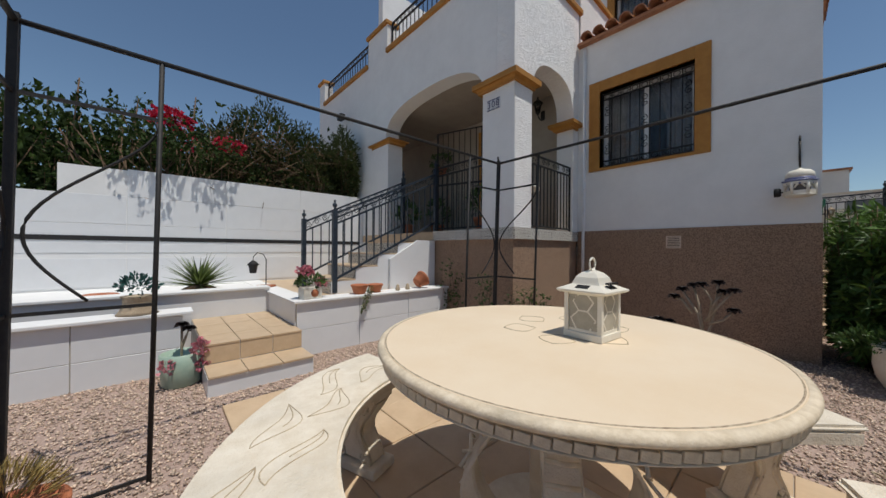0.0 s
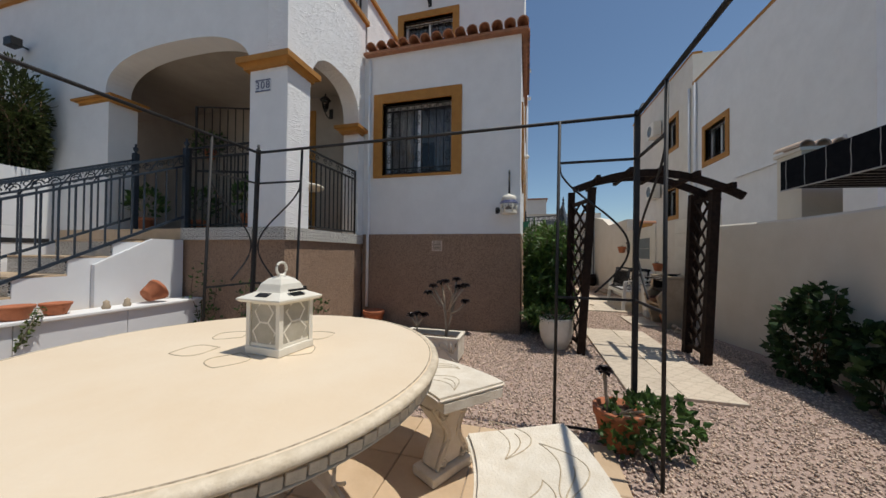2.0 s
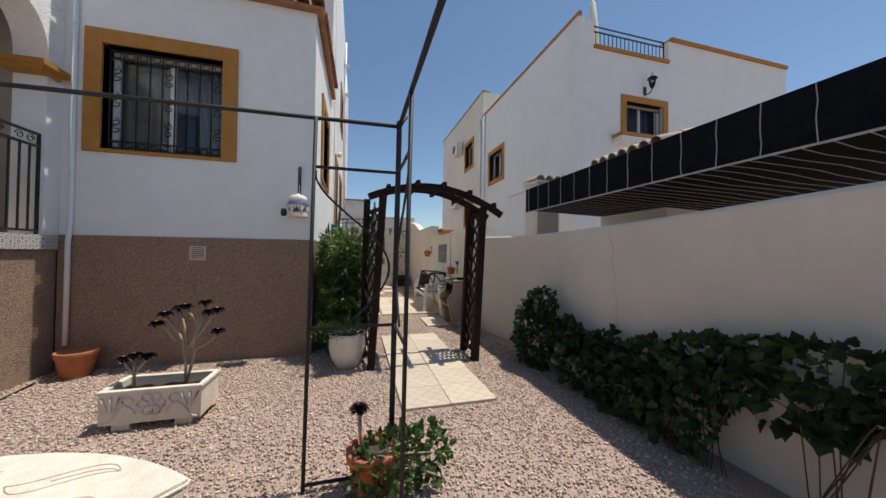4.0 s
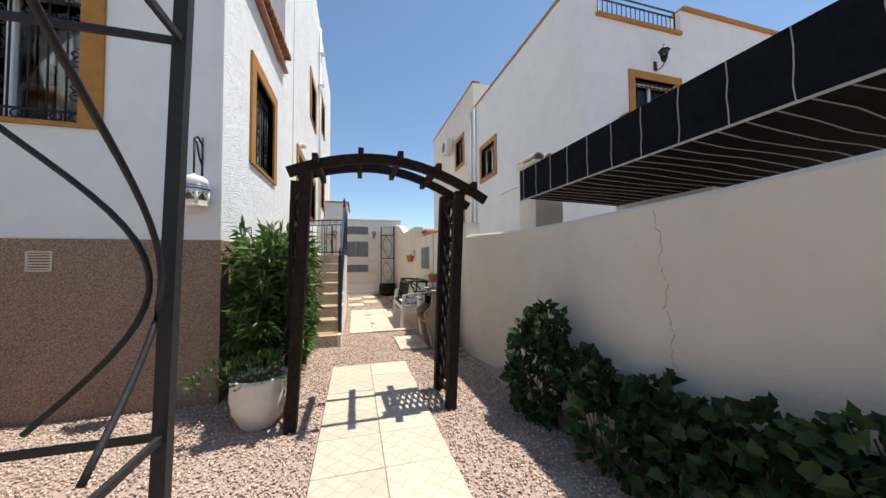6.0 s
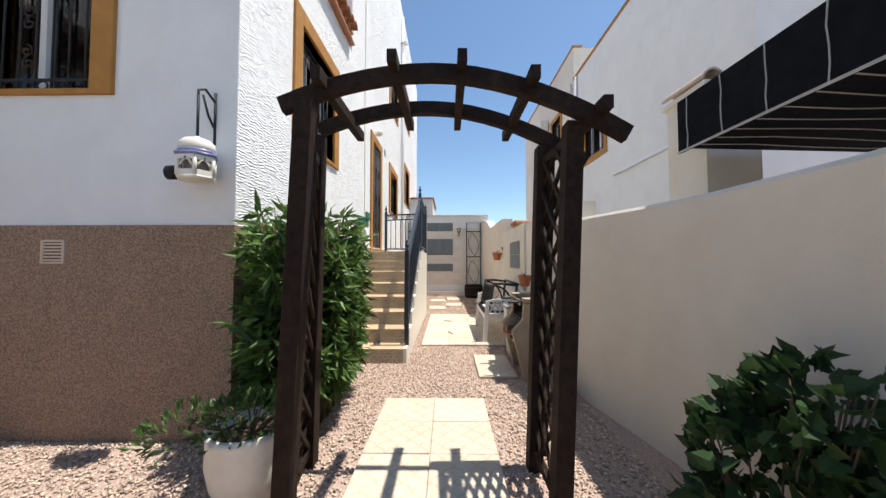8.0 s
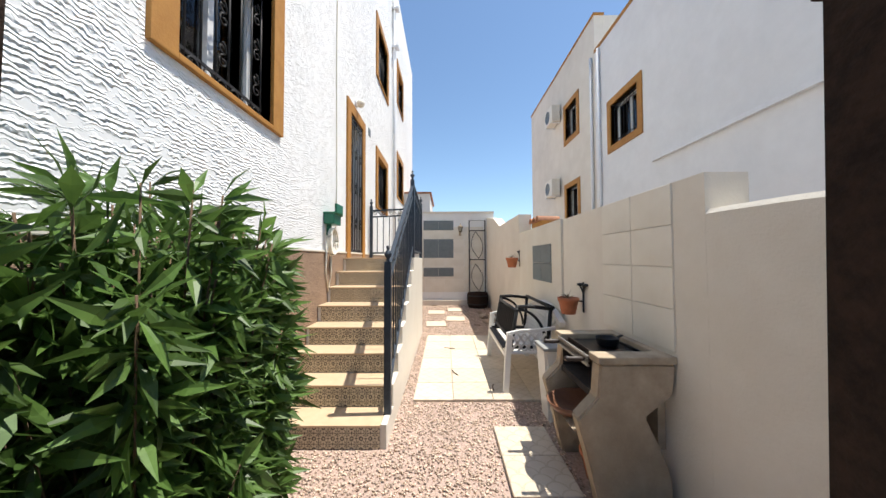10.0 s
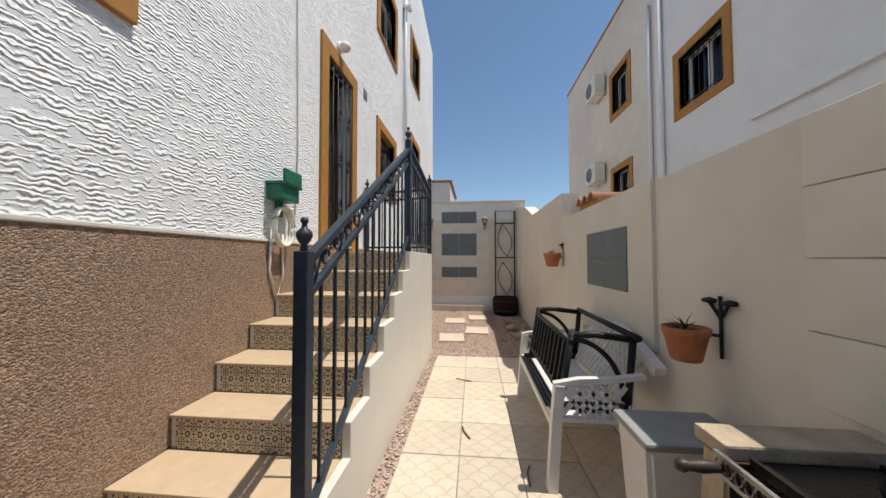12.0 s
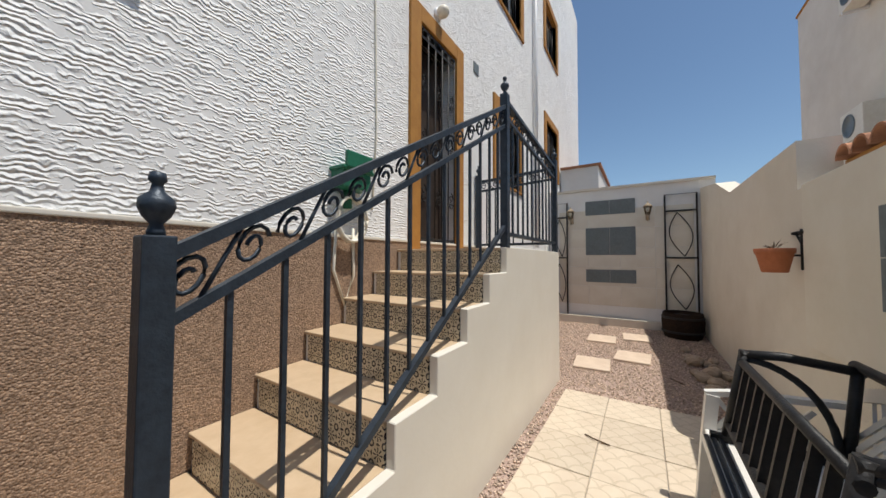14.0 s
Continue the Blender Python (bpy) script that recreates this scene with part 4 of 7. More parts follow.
def curved_bench(a0, a1, r0=0.81, r1=1.235, zt=0.50):
    b = thing("curved_stone_bench", "curved cream cast stone bench with carved leaf lines on scrolled legs", "bench", pose(TX, TY, 0.03), "benches round the table")
    n = 20
    def ring(r):
        return [(r * math.cos(radians(a0 + (a1 - a0) * i / n)), r * math.sin(radians(a0 + (a1 - a0) * i / n))) for i in range(n + 1)]
    bm = prism(ring(r0) + ring(r1)[::-1], zt - 0.03, zt, "z")
    bmesh.ops.bevel(bm, geom=[e for e in bm.edges if e.calc_face_angle(0) > 0.7], offset=0.012, segments=2, affect="EDGES")
    part("seat", bm, STONE, b)
    bm = prism(ring(r0 + 0.03) + ring(r1 - 0.03)[::-1], zt - 0.075, zt - 0.03, "z")
    part("moulding", bm, STONE, b)
    grooves = []
    span = a1 - a0
    for i in range(7):
        s0 = a0 + span * (0.04 + 0.135 * i)
        off = 0.09 if i % 2 else -0.09
        for sgn in (1, -1, 0):
            g = []
            for q in range(15):
                u = q / 14
                rr = (r0 + r1) / 2 + off * (1 - 0.5 * u) + sgn * 0.045 * math.sin(u * math.pi) + 0.05 * math.sin(u * 4.5 + i)
                aa = radians(s0 + span * 0.20 * u)
                g.append((rr * math.cos(aa), rr * math.sin(aa), zt + 0.0005))
            grooves.append(g if sgn else g[:9])
    tagged(part("carving", bars(*grooves, r=0.0022, n=4), VEIN, b), "carved leaf lines in the seat", kind="stuff")
    for u in (0.16, 0.84):
        a = radians(a0 + (a1 - a0) * u)
        rm = (r0 + r1) / 2
        leg = part("leg", boxes((-0.175, -0.085, 0, 0.175, 0.085, 0.05), bevel=0.012), STONE, b)
        part("capital", boxes((-0.165, -0.075, zt - 0.115, 0.165, 0.075, zt - 0.0755), bevel=0.008), STONE, leg)
        leg.matrix_basis = pose(rm * math.cos(a), rm * math.sin(a), 0, 0, 0, math.degrees(a))
        z0, z1 = 0.052, zt - 0.117
        side = [(waist(i / 16), z0 + (z1 - z0) * i / 16) for i in range(17)]
        body = prism([(x, z) for x, z in side] + [(-x, z) for x, z in reversed(side)], -0.055, 0.055, "y")
        bmesh.ops.bevel(body, geom=[e for e in body.edges if e.calc_face_angle(0) > 1.2], offset=0.012, segments=2, affect="EDGES")
        part("bracket", body, STONE, leg, "waisted scrolled bracket")
        for sx in (-1, 1):
            for sy in (-1, 1):
                part("rib", bars([(sx * (x - 0.012), 0.056 * sy, z) for x, z in side], r=0.007, n=5), STONE, leg)
                part("rib", bars([(sx * (x - 0.04), 0.054 * sy, z) for x, z in side[2:-2]], r=0.007, n=5), STONE, leg)
                part("volute", bars(spiral((0.082 * sx, 0.057 * sy, z1 - 0.05), 0.042, 1.8, 90, sx), r=0.007, n=6), STONE, leg)
                part("volute", bars(spiral((0.08 * sx, 0.057 * sy, z0 + 0.034), 0.03, 1.6, -90, -sx), r=0.006, n=6), STONE, leg)
    return b


curved_bench(-43.5, 36)
curved_bench(-140, -63.5)
curved_bench(97, 176)

# lantern on the table
FROSTED = material("frosted_lantern_pane", (0.44, 0.40, 0.32), (0.36, 0.33, 0.26), 30, 0.3)
lan = thing("table_lantern", "cream metal candle lantern with patterned panes on the table", "lantern", pose(1.705, 0.955, TZ + 0.001, 0, 0, -5) @ Matrix.Diagonal((0.89, 0.89, 0.89, 1)))
w = 0.074
part("base", boxes((-w - 0.012, -w - 0.012, 0, w + 0.012, w + 0.012, 0.03), bevel=0.004), LANTERNWHITE, lan)
for sx in (-1, 1):
    for sy in (-1, 1):
        part("post", boxes((sx * w - 0.009, sy * w - 0.009, 0.03, sx * w + 0.009, sy * w + 0.009, 0.20)), LANTERNWHITE, lan)
for k in range(4):
    f = part("frame", join(boxes((-w, -w - 0.004, 0.03, w, -w + 0.004, 0.042)), boxes((-w, -w - 0.004, 0.188, w, -w + 0.004, 0.20)),
             bars(*[[(-0.03 + 0.06 * j, -w, 0.04), (-0.055 + 0.11 * j, -w, 0.085), (-0.02 + 0.04 * j, -w, 0.12), (-0.045 + 0.09 * j, -w, 0.16), (-0.02 + 0.04 * j, -w, 0.19)] for j in (0, 1)], [(-0.02, -w, 0.12), (0.02, -w, 0.12)], flat=(0.003, 0.0035))), LANTERNWHITE, lan)
    f.matrix_basis = pose(0, 0, 0, 0, 0, 90 * k)
    g = part("pane", boxes((-w + 0.01, -w - 0.0015, 0.042, w - 0.01, -w + 0.0015, 0.188)), FROSTED, lan)
    g.matrix_basis = pose(0, 0, 0, 0, 0, 90 * k)
    g.visible_shadow = False
bm = bmesh.new()
rings = []
for s, z in ((0.098, 0.196), (0.108, 0.204), (0.108, 0.210), (0.100, 0.214), (0.062, 0.232), (0.058, 0.240), (0.050, 0.262), (0.034, 0.280), (0.016, 0.290)):
    rings.append([bm.verts.new((sx * s, sy * s, z)) for sx, sy in ((-1, -1), (1, -1), (1, 1), (-1, 1))])
for a, b in zip(rings, rings[1:]):
    for i in range(4):
        bm.faces.new((a[i], a[(i + 1) % 4], b[(i + 1) % 4], b[i]))
bm.faces.new(rings[-1])
bm.faces.new(rings[0][::-1])
part("roof", bm, LANTERNWHITE, lan)
for k in range(4):
    part("solar_panel", boxes((-0.028, -0.013, 0, 0.028, 0.013, 0.002)), BLACKPLAST, lan, "small black panel in the roof").matrix_basis = pose(0, 0, 0, 0, 0, 90 * k) @ pose(0, -0.081, 0.2235, 25.3, 0, 0)
part("ring", bars([(0.024 * math.cos(a), 0, 0.318 + 0.026 * math.sin(a)) for a in [i * math.pi / 10 for i in range(21)]], r=0.005, n=6), LANTERNWHITE, lan)
part("knob", lathe([(0.02, 0.288), (0.014, 0.294), (0.008, 0.298), (0.0, 0.30)], 16), LANTERNWHITE, lan)
part("candle", lathe([(0.032, 0.03), (0.032, 0.12), (0.0, 0.121)], 20), material("ivory_wax", (0.7, 0.64, 0.5), None, 9, 0.5), lan)
for k in (0, 1):
    p = part("solar_panel", boxes((-0.04, -0.092, 0.2365, 0.04, -0.076, 0.244)), BLACKPLAST, lan)
    p.matrix_basis = pose(0, 0, 0, 0, 0, 90 * k)

# ---- house details ----
for name, b, lab in (("column_cap", (PX - 0.10, PY - 0.09, 3.40, PX + 0.50, PY + 0.66, 3.53), "ochre cap of the porch column"),
                     ("pier_cap", (PX - 0.06, 5.74, 3.32, PX + 0.42, 6.58, 3.41), "ochre cap of the porch pier"),
                     ("half_pier_cap", (5.30, PY - 0.09, 3.19, FX - 0.003, PY + 0.36, 3.30), "ochre cap of the half pier")):
    bmc = boxes(b)
    bmesh.ops.bevel(bmc, geom=[e for e in bmc.edges if abs(e.verts[0].co.z - e.verts[1].co.z) < 0.01 and e.verts[0].co.z < b[2] + 0.01], offset=0.06, segments=3, affect="EDGES")
    structure(name, bmc, OCHRE, lab + " with a stepped underside", "trim")
# stuccoed face on the column's side
structure("column_stucco", boxes((PX + 0.006, PY - 0.004, FLOOR, PX + 0.40, PY + 0.002, 3.40)), STUCCO, "wavy stucco face of the porch column", "trim")
# parapet, coping and balcony rails
structure("parapet_front", boxes((PX, 5.93, 5.15, PX + 0.22, 6.70, 5.75), (PX, 9.15, 5.15, PX + 0.22, 9.5, 5.80)), WHITE, "white parapet piers of the balcony", "wall")
structure("coping_front", boxes((PX - 0.05, PY - 0.05, 5.15, PX + 0.27, 5.93, 5.24), (PX - 0.05, 6.70, 5.15, PX + 0.27, 9.15, 5.24), (PX - 0.05, 5.90, 5.75, PX + 0.27, 6.73, 5.83), (PX - 0.05, 9.12, 5.80, PX + 0.27, 9.55, 5.88), bevel=0.015), OCHRE, "ochre coping along the balcony parapet", "trim")
structure("coping_side", boxes((PX + 0.28, PY - 0.05, 5.152, 5.72, PY + 0.33, 5.238), (5.72, PY - 0.05, 5.70, 8.3, PY + 0.33, 5.78), bevel=0.015), OCHRE, "ochre coping beside the balcony", "trim")
structure("parapet_side", boxes((5.72, PY, 4.6, 8.35, PY + 0.28, 5.70)), STUCCO, "white stucco parapet beside the balcony", "wall")


def flat_rail(name, label, a, b, h, nb, mat=IRON, base=0.05, scroll=True):
    ob = thing(name, label, "railing")
    a, b = Vector(a), Vector(b)
    up = Vector((0, 0, 1))
    for z, nm in ((h, "top_rail"), (h - 0.13, "second_rail"), (base, "bottom_rail")):
        part(nm, bars([a + up * z, b + up * z], flat=(0.015, 0.011)), mat, ob)
    for i in range(nb + 1):
        p = a.lerp(b, i / nb)
        thick = 0.014 if i in (0, nb) else 0.007
        part("post" if i in (0, nb) else "baluster", bars([p + up * (0 if i in (0, nb) else base), p + up * (h if i in (0, nb) else h - 0.13)], flat=(thick, thick)), mat, ob)
    if scroll:
        along = (b - a).normalized()
        ns = max(2, int((b - a).length / 0.24))
        for i in range(ns):
            c = a.lerp(b, (i + 0.5) / ns) + up * (h - 0.065)
            pts = [[c + along * (sg * 0.055) + along * (sg * 0.045 * (1 - 0.7 * q / 16) * math.cos(q * 0.55)) + up * (0.045 * (1 - 0.7 * q / 16) * math.sin(q * 0.55)) for q in range(17)] for sg in (-1, 1)]
            part("scroll", bars(*pts, r=0.005, n=5), mat, ob)
    return ob


flat_rail("balcony_railing", "black iron railing on the balcony parapet", (PX + 0.10, 6.75, 5.24), (PX + 0.10, 9.1, 5.24), 0.55, 18)
flat_rail("balcony_railing", "black iron railing on the balcony parapet", (PX + 0.10, PY + 0.3, 5.24), (PX + 0.10, 5.9, 5.24), 0.55, 22)
flat_rail("balcony_railing", "black iron railing on the balcony parapet", (PX + 0.4, PY + 0.12, 5.24), (5.68, PY + 0.12, 5.24), 0.55, 12)
flat_rail("porch_railing", "black iron railing between the porch piers", (PX + 0.42, PY + 0.05, FLOOR), (5.47, PY + 0.05, FLOOR), 1.06, 12)
flat_rail("porch_railing", "black iron railing along the porch front", (PX + 0.08, PY + 0.56, FLOOR), (PX + 0.08, 4.44, FLOOR), 1.06, 9)

# patterned tile band under the porch edge
AZ2 = azulejo("porch_band_tile", 0.0705, 0.0755, (0.03, 0.035, 0.045), (0.66, 0.64, 0.58))
band = structure("porch_tile_band", boxes((PX - 0.008, PY - 0.008, 1.352, FX - 0.014, PY + 0.03, 1.508), (PX - 0.008, PY + 0.03, 1.352, PX + 0.03, 4.46, 1.508)), GROUT, "band of patterned tiles along the porch edge", "trim")
spots = [pose(PX - 0.012, PY + 0.03 + 0.0715 * j, 1.392 + 0.0757 * q, 0, 0, -90) for j in range(22) for q in (0, 1)] + [pose(PX + 0.03 + 0.0715 * j, PY - 0.012, 1.392 + 0.0757 * q) for j in range(25) for q in (0, 1)]
piece_row("band_tile", boxes((-0.0348, -0.006, -0.0373, 0.0348, 0.006, 0.0373)), AZ2, band, spots)

# house number
num = thing("house_number", "blue and white house number tiles on the porch column", "house number", pose(PX, 3.19, 3.20, 0, 0, -90))
NUMBLUE = material("number_blue", (0.03, 0.045, 0.12), (0.02, 0.03, 0.09), 30, 0.3)
for i, ch in enumerate("308"):
    x = -0.075 + 0.075 * i
    tl = part("number_tile", boxes((x - 0.036, -0.01, -0.075, x + 0.036, 0.002, 0.075), bevel=0.003), material("number_tile_glaze", (0.72, 0.73, 0.74), None, 20, 0.25), num)
    part("border", boxes((x - 0.033, -0.0125, 0.058, x + 0.033, -0.0095, 0.072), (x - 0.033, -0.0125, -0.072, x + 0.033, -0.0095, -0.058)), NUMBLUE, tl)
    cu = bpy.data.curves.new("digit", "FONT")
    cu.body, cu.size, cu.extrude, cu.align_x, cu.align_y = ch, 0.125, 0.0015, "CENTER", "CENTER"
    dg = new("digit", cu)
    cu.materials.append(NUMBLUE)
    dg.parent = tl
    dg.matrix_basis = pose(x, -0.0125, 0, 90, 0, 0)

# roof tiles of the wing: barrel tiles along the eave and the verge


def barrel(r=0.085, length=0.42, n=8, t=0.014):
    bm = bmesh.new()
    a = []
    for x in (0, length):
        rr = r * (1.0 if x == 0 else 0.85)
        o = [bm.verts.new((x, rr * math.cos(math.pi * i / n), rr * math.sin(math.pi * i / n))) for i in range(n + 1)]
        q = [bm.verts.new((x, (rr - t) * math.cos(math.pi * i / n), (rr - t) * math.sin(math.pi * i / n))) for i in range(n + 1)]
        a.append((o, q))
    (o0, q0), (o1, q1) = a
    for i in range(n):
        bm.faces.new((o0[i], o1[i], o1[i + 1], o0[i + 1]))
        bm.faces.new((q0[i], q0[i + 1], q1[i + 1], q1[i]))
        bm.faces.new((o0[i], o0[i + 1], q0[i + 1], q0[i]))
        bm.faces.new((o1[i], q1[i], q1[i + 1], o1[i + 1]))
    for i in (0, n):
        bm.faces.new((o0[i], q0[i], q1[i], o1[i]) if i == 0 else (o0[i], o1[i], q1[i], q0[i]))
    return bm


random_shade(ROOFTILE, 0.3)
ROOFPALE = random_shade(material("bleached_roof_tile", (0.62, 0.49, 0.39), (0.50, 0.37, 0.28), 14, 0.9, 0.4, 60, stain=0.3), 0.2)
roof = structure("eave_tiles", boxes((FX - 0.10, SY - 0.10, 4.56, FX + 0.05, PY - 0.02, 4.60)), ROOFTILE, "row of clay barrel tiles along the wing's eave", "roof")
spots = []
for j in range(14):
    y = SY - 0.03 + 0.19 * j
    for k in range(6):
        spots.append(pose(FX - 0.16 + 0.40 * k, y, 4.63 + 0.042 * k, 0, -6, 0))
piece_row("roof_tile", barrel(), ROOFTILE, roof, spots)
verge = structure("verge_tiles", boxes((FX + 0.06, SY - 0.09, 4.60, 8.2, SY - 0.02, 4.63)), ROOFTILE, "clay tiles along the verge of the wing roof", "roof")
piece_row("verge_tile", barrel(0.08, 0.22), ROOFTILE, verge, [pose(FX + 0.1 + 0.17 * j, SY - 0.13, 4.60 + 0.018 * j, 0, 0, 90) for j in range(15)])

# porch: door, iron gate, lamp
PD = window("door_2", pose(FX + 0.016, 4.45, FLOOR, 0, 0, -90), 0.9, 2.1, door=True, grille=False, label="brown wooden front door inside the porch")
gate = thing("iron_gate", "black iron security gate standing in the porch", "gate")
ga, gb = Vector((4.50, 5.10, FLOOR)), Vector((4.80, 4.22, FLOOR))
up = Vector((0, 0, 1))
part("gate_frame", bars([ga, ga + up * 1.95, gb + up * 1.95, gb], [ga + up * 0.05, gb + up * 0.05], [ga + up * 0.95, gb + up * 0.95], flat=(0.016, 0.016)), IRON, gate)
for i in range(1, 8):
    p = ga.lerp(gb, i / 8)
    part("bar", bars([p + up * 0.05, p + up * 1.95], r=0.008), IRON, gate)


def wall_lantern(name, m, label, mat=IRON, s=1.0):
    ob = thing(name, label, "wall lamp", m)
    part("back_plate", boxes((-0.03 * s, -0.012, -0.06 * s, 0.03 * s, 0, 0.08 * s), bevel=0.004), mat, ob)
    part("arm", bars([(0, 0, -0.03 * s), (0, -0.07 * s, -0.07 * s), (0, -0.13 * s, -0.04 * s), (0, -0.14 * s, 0.0)], r=0.008 * s), mat, ob)
    part("glass", lathe([(0.03 * s, 0.02 * s), (0.055 * s, 0.14 * s), (0.055 * s, 0.145 * s)], 8, (0, -0.14 * s, 0)), CLEAR, ob)
    part("cage", bars(*[[(0.032 * s * math.cos(a), -0.14 * s + 0.032 * s * math.sin(a), 0.02 * s), (0.058 * s * math.cos(a), -0.14 * s + 0.058 * s * math.sin(a), 0.145 * s)] for a in [k * math.pi / 3 for k in range(6)]], r=0.004 * s, n=4), mat, ob)
    part("cap", lathe([(0.075 * s, 0.145 * s), (0.05 * s, 0.175 * s), (0.02 * s, 0.20 * s), (0.008 * s, 0.22 * s), (0.012 * s, 0.235 * s), (0.0, 0.245 * s)], 12, (0, -0.14 * s, 0)), mat, ob)
    part("foot", lathe([(0.0, -0.03 * s), (0.015 * s, -0.01 * s), (0.035 * s, 0.02 * s), (0.0, 0.021 * s)], 10, (0, -0.14 * s, 0)), mat, ob)
    return ob


wall_lantern("wall_lantern", pose(FX + 0.018, 3.52, 3.66, 0, 0, -90), "black iron lantern on the porch wall", s=1.25)
wall_lantern("wall_lantern", pose(8.35, 2.55, 7.55, 0, 0, -90), "black iron lantern on the upper wall", s=1.5)
wall_lantern("wall_lantern", pose(7.7, -7.55, 5.66, 0, 0, -90), "black iron lantern on the neighbour's wall", s=1.6)

# hanging lantern on the wing's corner
hl = thing("bracket_lantern", "blue and white painted lantern hanging from a black bracket", "wall lamp", pose(FX, 0.385, 2.12, 0, 0, -90) @ Matrix.Diagonal((1.12, 1.0, 1.2, 1)) @ pose(0, 0, -2.12))
part("bracket", bars([(0, -0.005, 2.10), (0, -0.005, 2.42)], [(0, -0.005, 2.36), (0, -0.10, 2.40), (0, -0.16, 2.37), (0, -0.16, 2.33)], [(0, -0.01, 2.20), (0, -0.07, 2.26), (0, -0.12, 2.36)], [(0, -0.16, 2.34), (0, -0.16, 2.10)], r=0.008), IRON, hl)
BLUEGLAZE = material("blue_painted_glaze", (0.10, 0.12, 0.30), (0.30, 0.31, 0.42), 60, 0.3)
HY = -0.16
part("dome", lathe([(0.092, 2.015), (0.098, 2.03), (0.092, 2.06), (0.07, 2.08), (0.03, 2.09), (0.012, 2.10), (0.0, 2.115)], 24, (0, HY, 0)), LANTERNWHITE, hl)
part("painted_band", lathe([(0.094, 1.998), (0.10, 2.002), (0.10, 2.016), (0.0, 2.018)], 24, (0, HY, 0)), BLUEGLAZE, hl, "blue and white painted band")
part("cornice", lathe([(0.0, 1.975), (0.10, 1.977), (0.122, 1.99), (0.118, 1.998), (0.0, 1.999)], 6, (0, HY, 0)), BLUEGLAZE, hl, "blue scalloped cornice")
# solid filler whose dark colour stands for shade behind the arches
part("core", lathe([(0.07, 1.872), (0.07, 1.976)], 6, (0, HY, 0)), DARKROOM, hl, "added core, coloured dark for the shade inside the lantern")
for k in range(6):
    a0, a1 = k * math.pi / 3, (k + 1) * math.pi / 3
    p0, p1 = Vector((0.1 * math.cos(a0), HY + 0.1 * math.sin(a0), 0)), Vector((0.1 * math.cos(a1), HY + 0.1 * math.sin(a1), 0))
    part("pillar", bars([p0 + Vector((0, 0, 1.872)), p0 + Vector((0, 0, 1.976))], r=0.012, n=6), LANTERNWHITE, hl)
    part("arch", bars([p0.lerp(p1, 0.15 + 0.7 * i / 8) + Vector((0, 0, 1.925 + 0.035 * math.sin(math.pi * i / 8))) for i in range(9)], r=0.007, n=5), LANTERNWHITE, hl)
    part("lintel", bars([p0 + Vector((0, 0, 1.968)), p1 + Vector((0, 0, 1.968))], flat=(0.009, 0.012)), LANTERNWHITE, hl)
    part("panel", bars([p0.lerp(p1, 0.1) + Vector((0, 0, 1.887)), p0.lerp(p1, 0.9) + Vector((0, 0, 1.887))], flat=(0.007, 0.014)), LANTERNWHITE, hl)
    part("mullion", bars([p0.lerp(p1, 0.5) + Vector((0, 0, 1.955)), p0.lerp(p1, 0.5) + Vector((0, 0, 1.97))], r=0.012, n=5), BLUEGLAZE, hl)
part("tray", lathe([(0.0, 1.845), (0.085, 1.848), (0.106, 1.858), (0.108, 1.872), (0.0, 1.873)], 6, (0, HY, 0)), LANTERNWHITE, hl)
part("camera_lens", lathe([(0.03, 0), (0.04, 0.01), (0.04, 0.05), (0.0, 0.052)], 14), BLACKPLAST, hl).matrix_basis = pose(-0.12, -0.16, 1.90, 0, -90, 0)
part("strut", bars([(-0.08, -0.16, 1.90), (-0.13, -0.16, 1.90)], r=0.008), IRON, hl)

vn = thing("wall_vent", "small sand coloured ventilation grille in the plinth", "vent", pose(FX - 0.012, 1.52, 1.33, 0, 0, -90))
part("frame", boxes((-0.085, -0.012, -0.085, 0.085, 0, -0.07), (-0.085, -0.012, 0.07, 0.085, 0, 0.085), (-0.085, -0.012, -0.07, -0.07, 0, 0.07), (0.07, -0.012, -0.07, 0.085, 0, 0.07)), PALESLAB, vn)
for k in range(6):
    part("slat", boxes((-0.07, -0.008, -0.066 + 0.023 * k, 0.07, 0, -0.052 + 0.023 * k)), PALESLAB, vn)
part("backing", boxes((-0.07, -0.003, -0.07, 0.07, 0.0, 0.07)), DOORDARK, vn)

dp = thing("drainpipe", "white plastic drainpipe down the corner of the wing", "pipe")
part("pipe", bars([(FX - 0.024, 2.74, 4.5), (FX - 0.024, 2.74, 1.6), (FX - 0.045, 2.74, 1.45), (FX - 0.045, 2.74, 0.30)], r=0.024, n=12), PVC, dp)
for z in (3.9, 2.2):
    part("clip", bars([(FX - 0.024, 2.74, z), (FX - 0.024, 2.74, z + 0.02)], r=0.029, n=12), PVC, dp)
fl = thing("floodlight", "small black floodlight on the porch wall", "lamp", pose(PX, 7.73, 4.35, 0, 0, -90))
part("head", boxes((-0.10, -0.22, -0.05, 0.10, -0.10, 0.08), bevel=0.01), BLACKPLAST, fl)
part("arm", bars([(0, 0, 0.0), (0, -0.12, 0.02)], r=0.012), BLACKPLAST, fl)

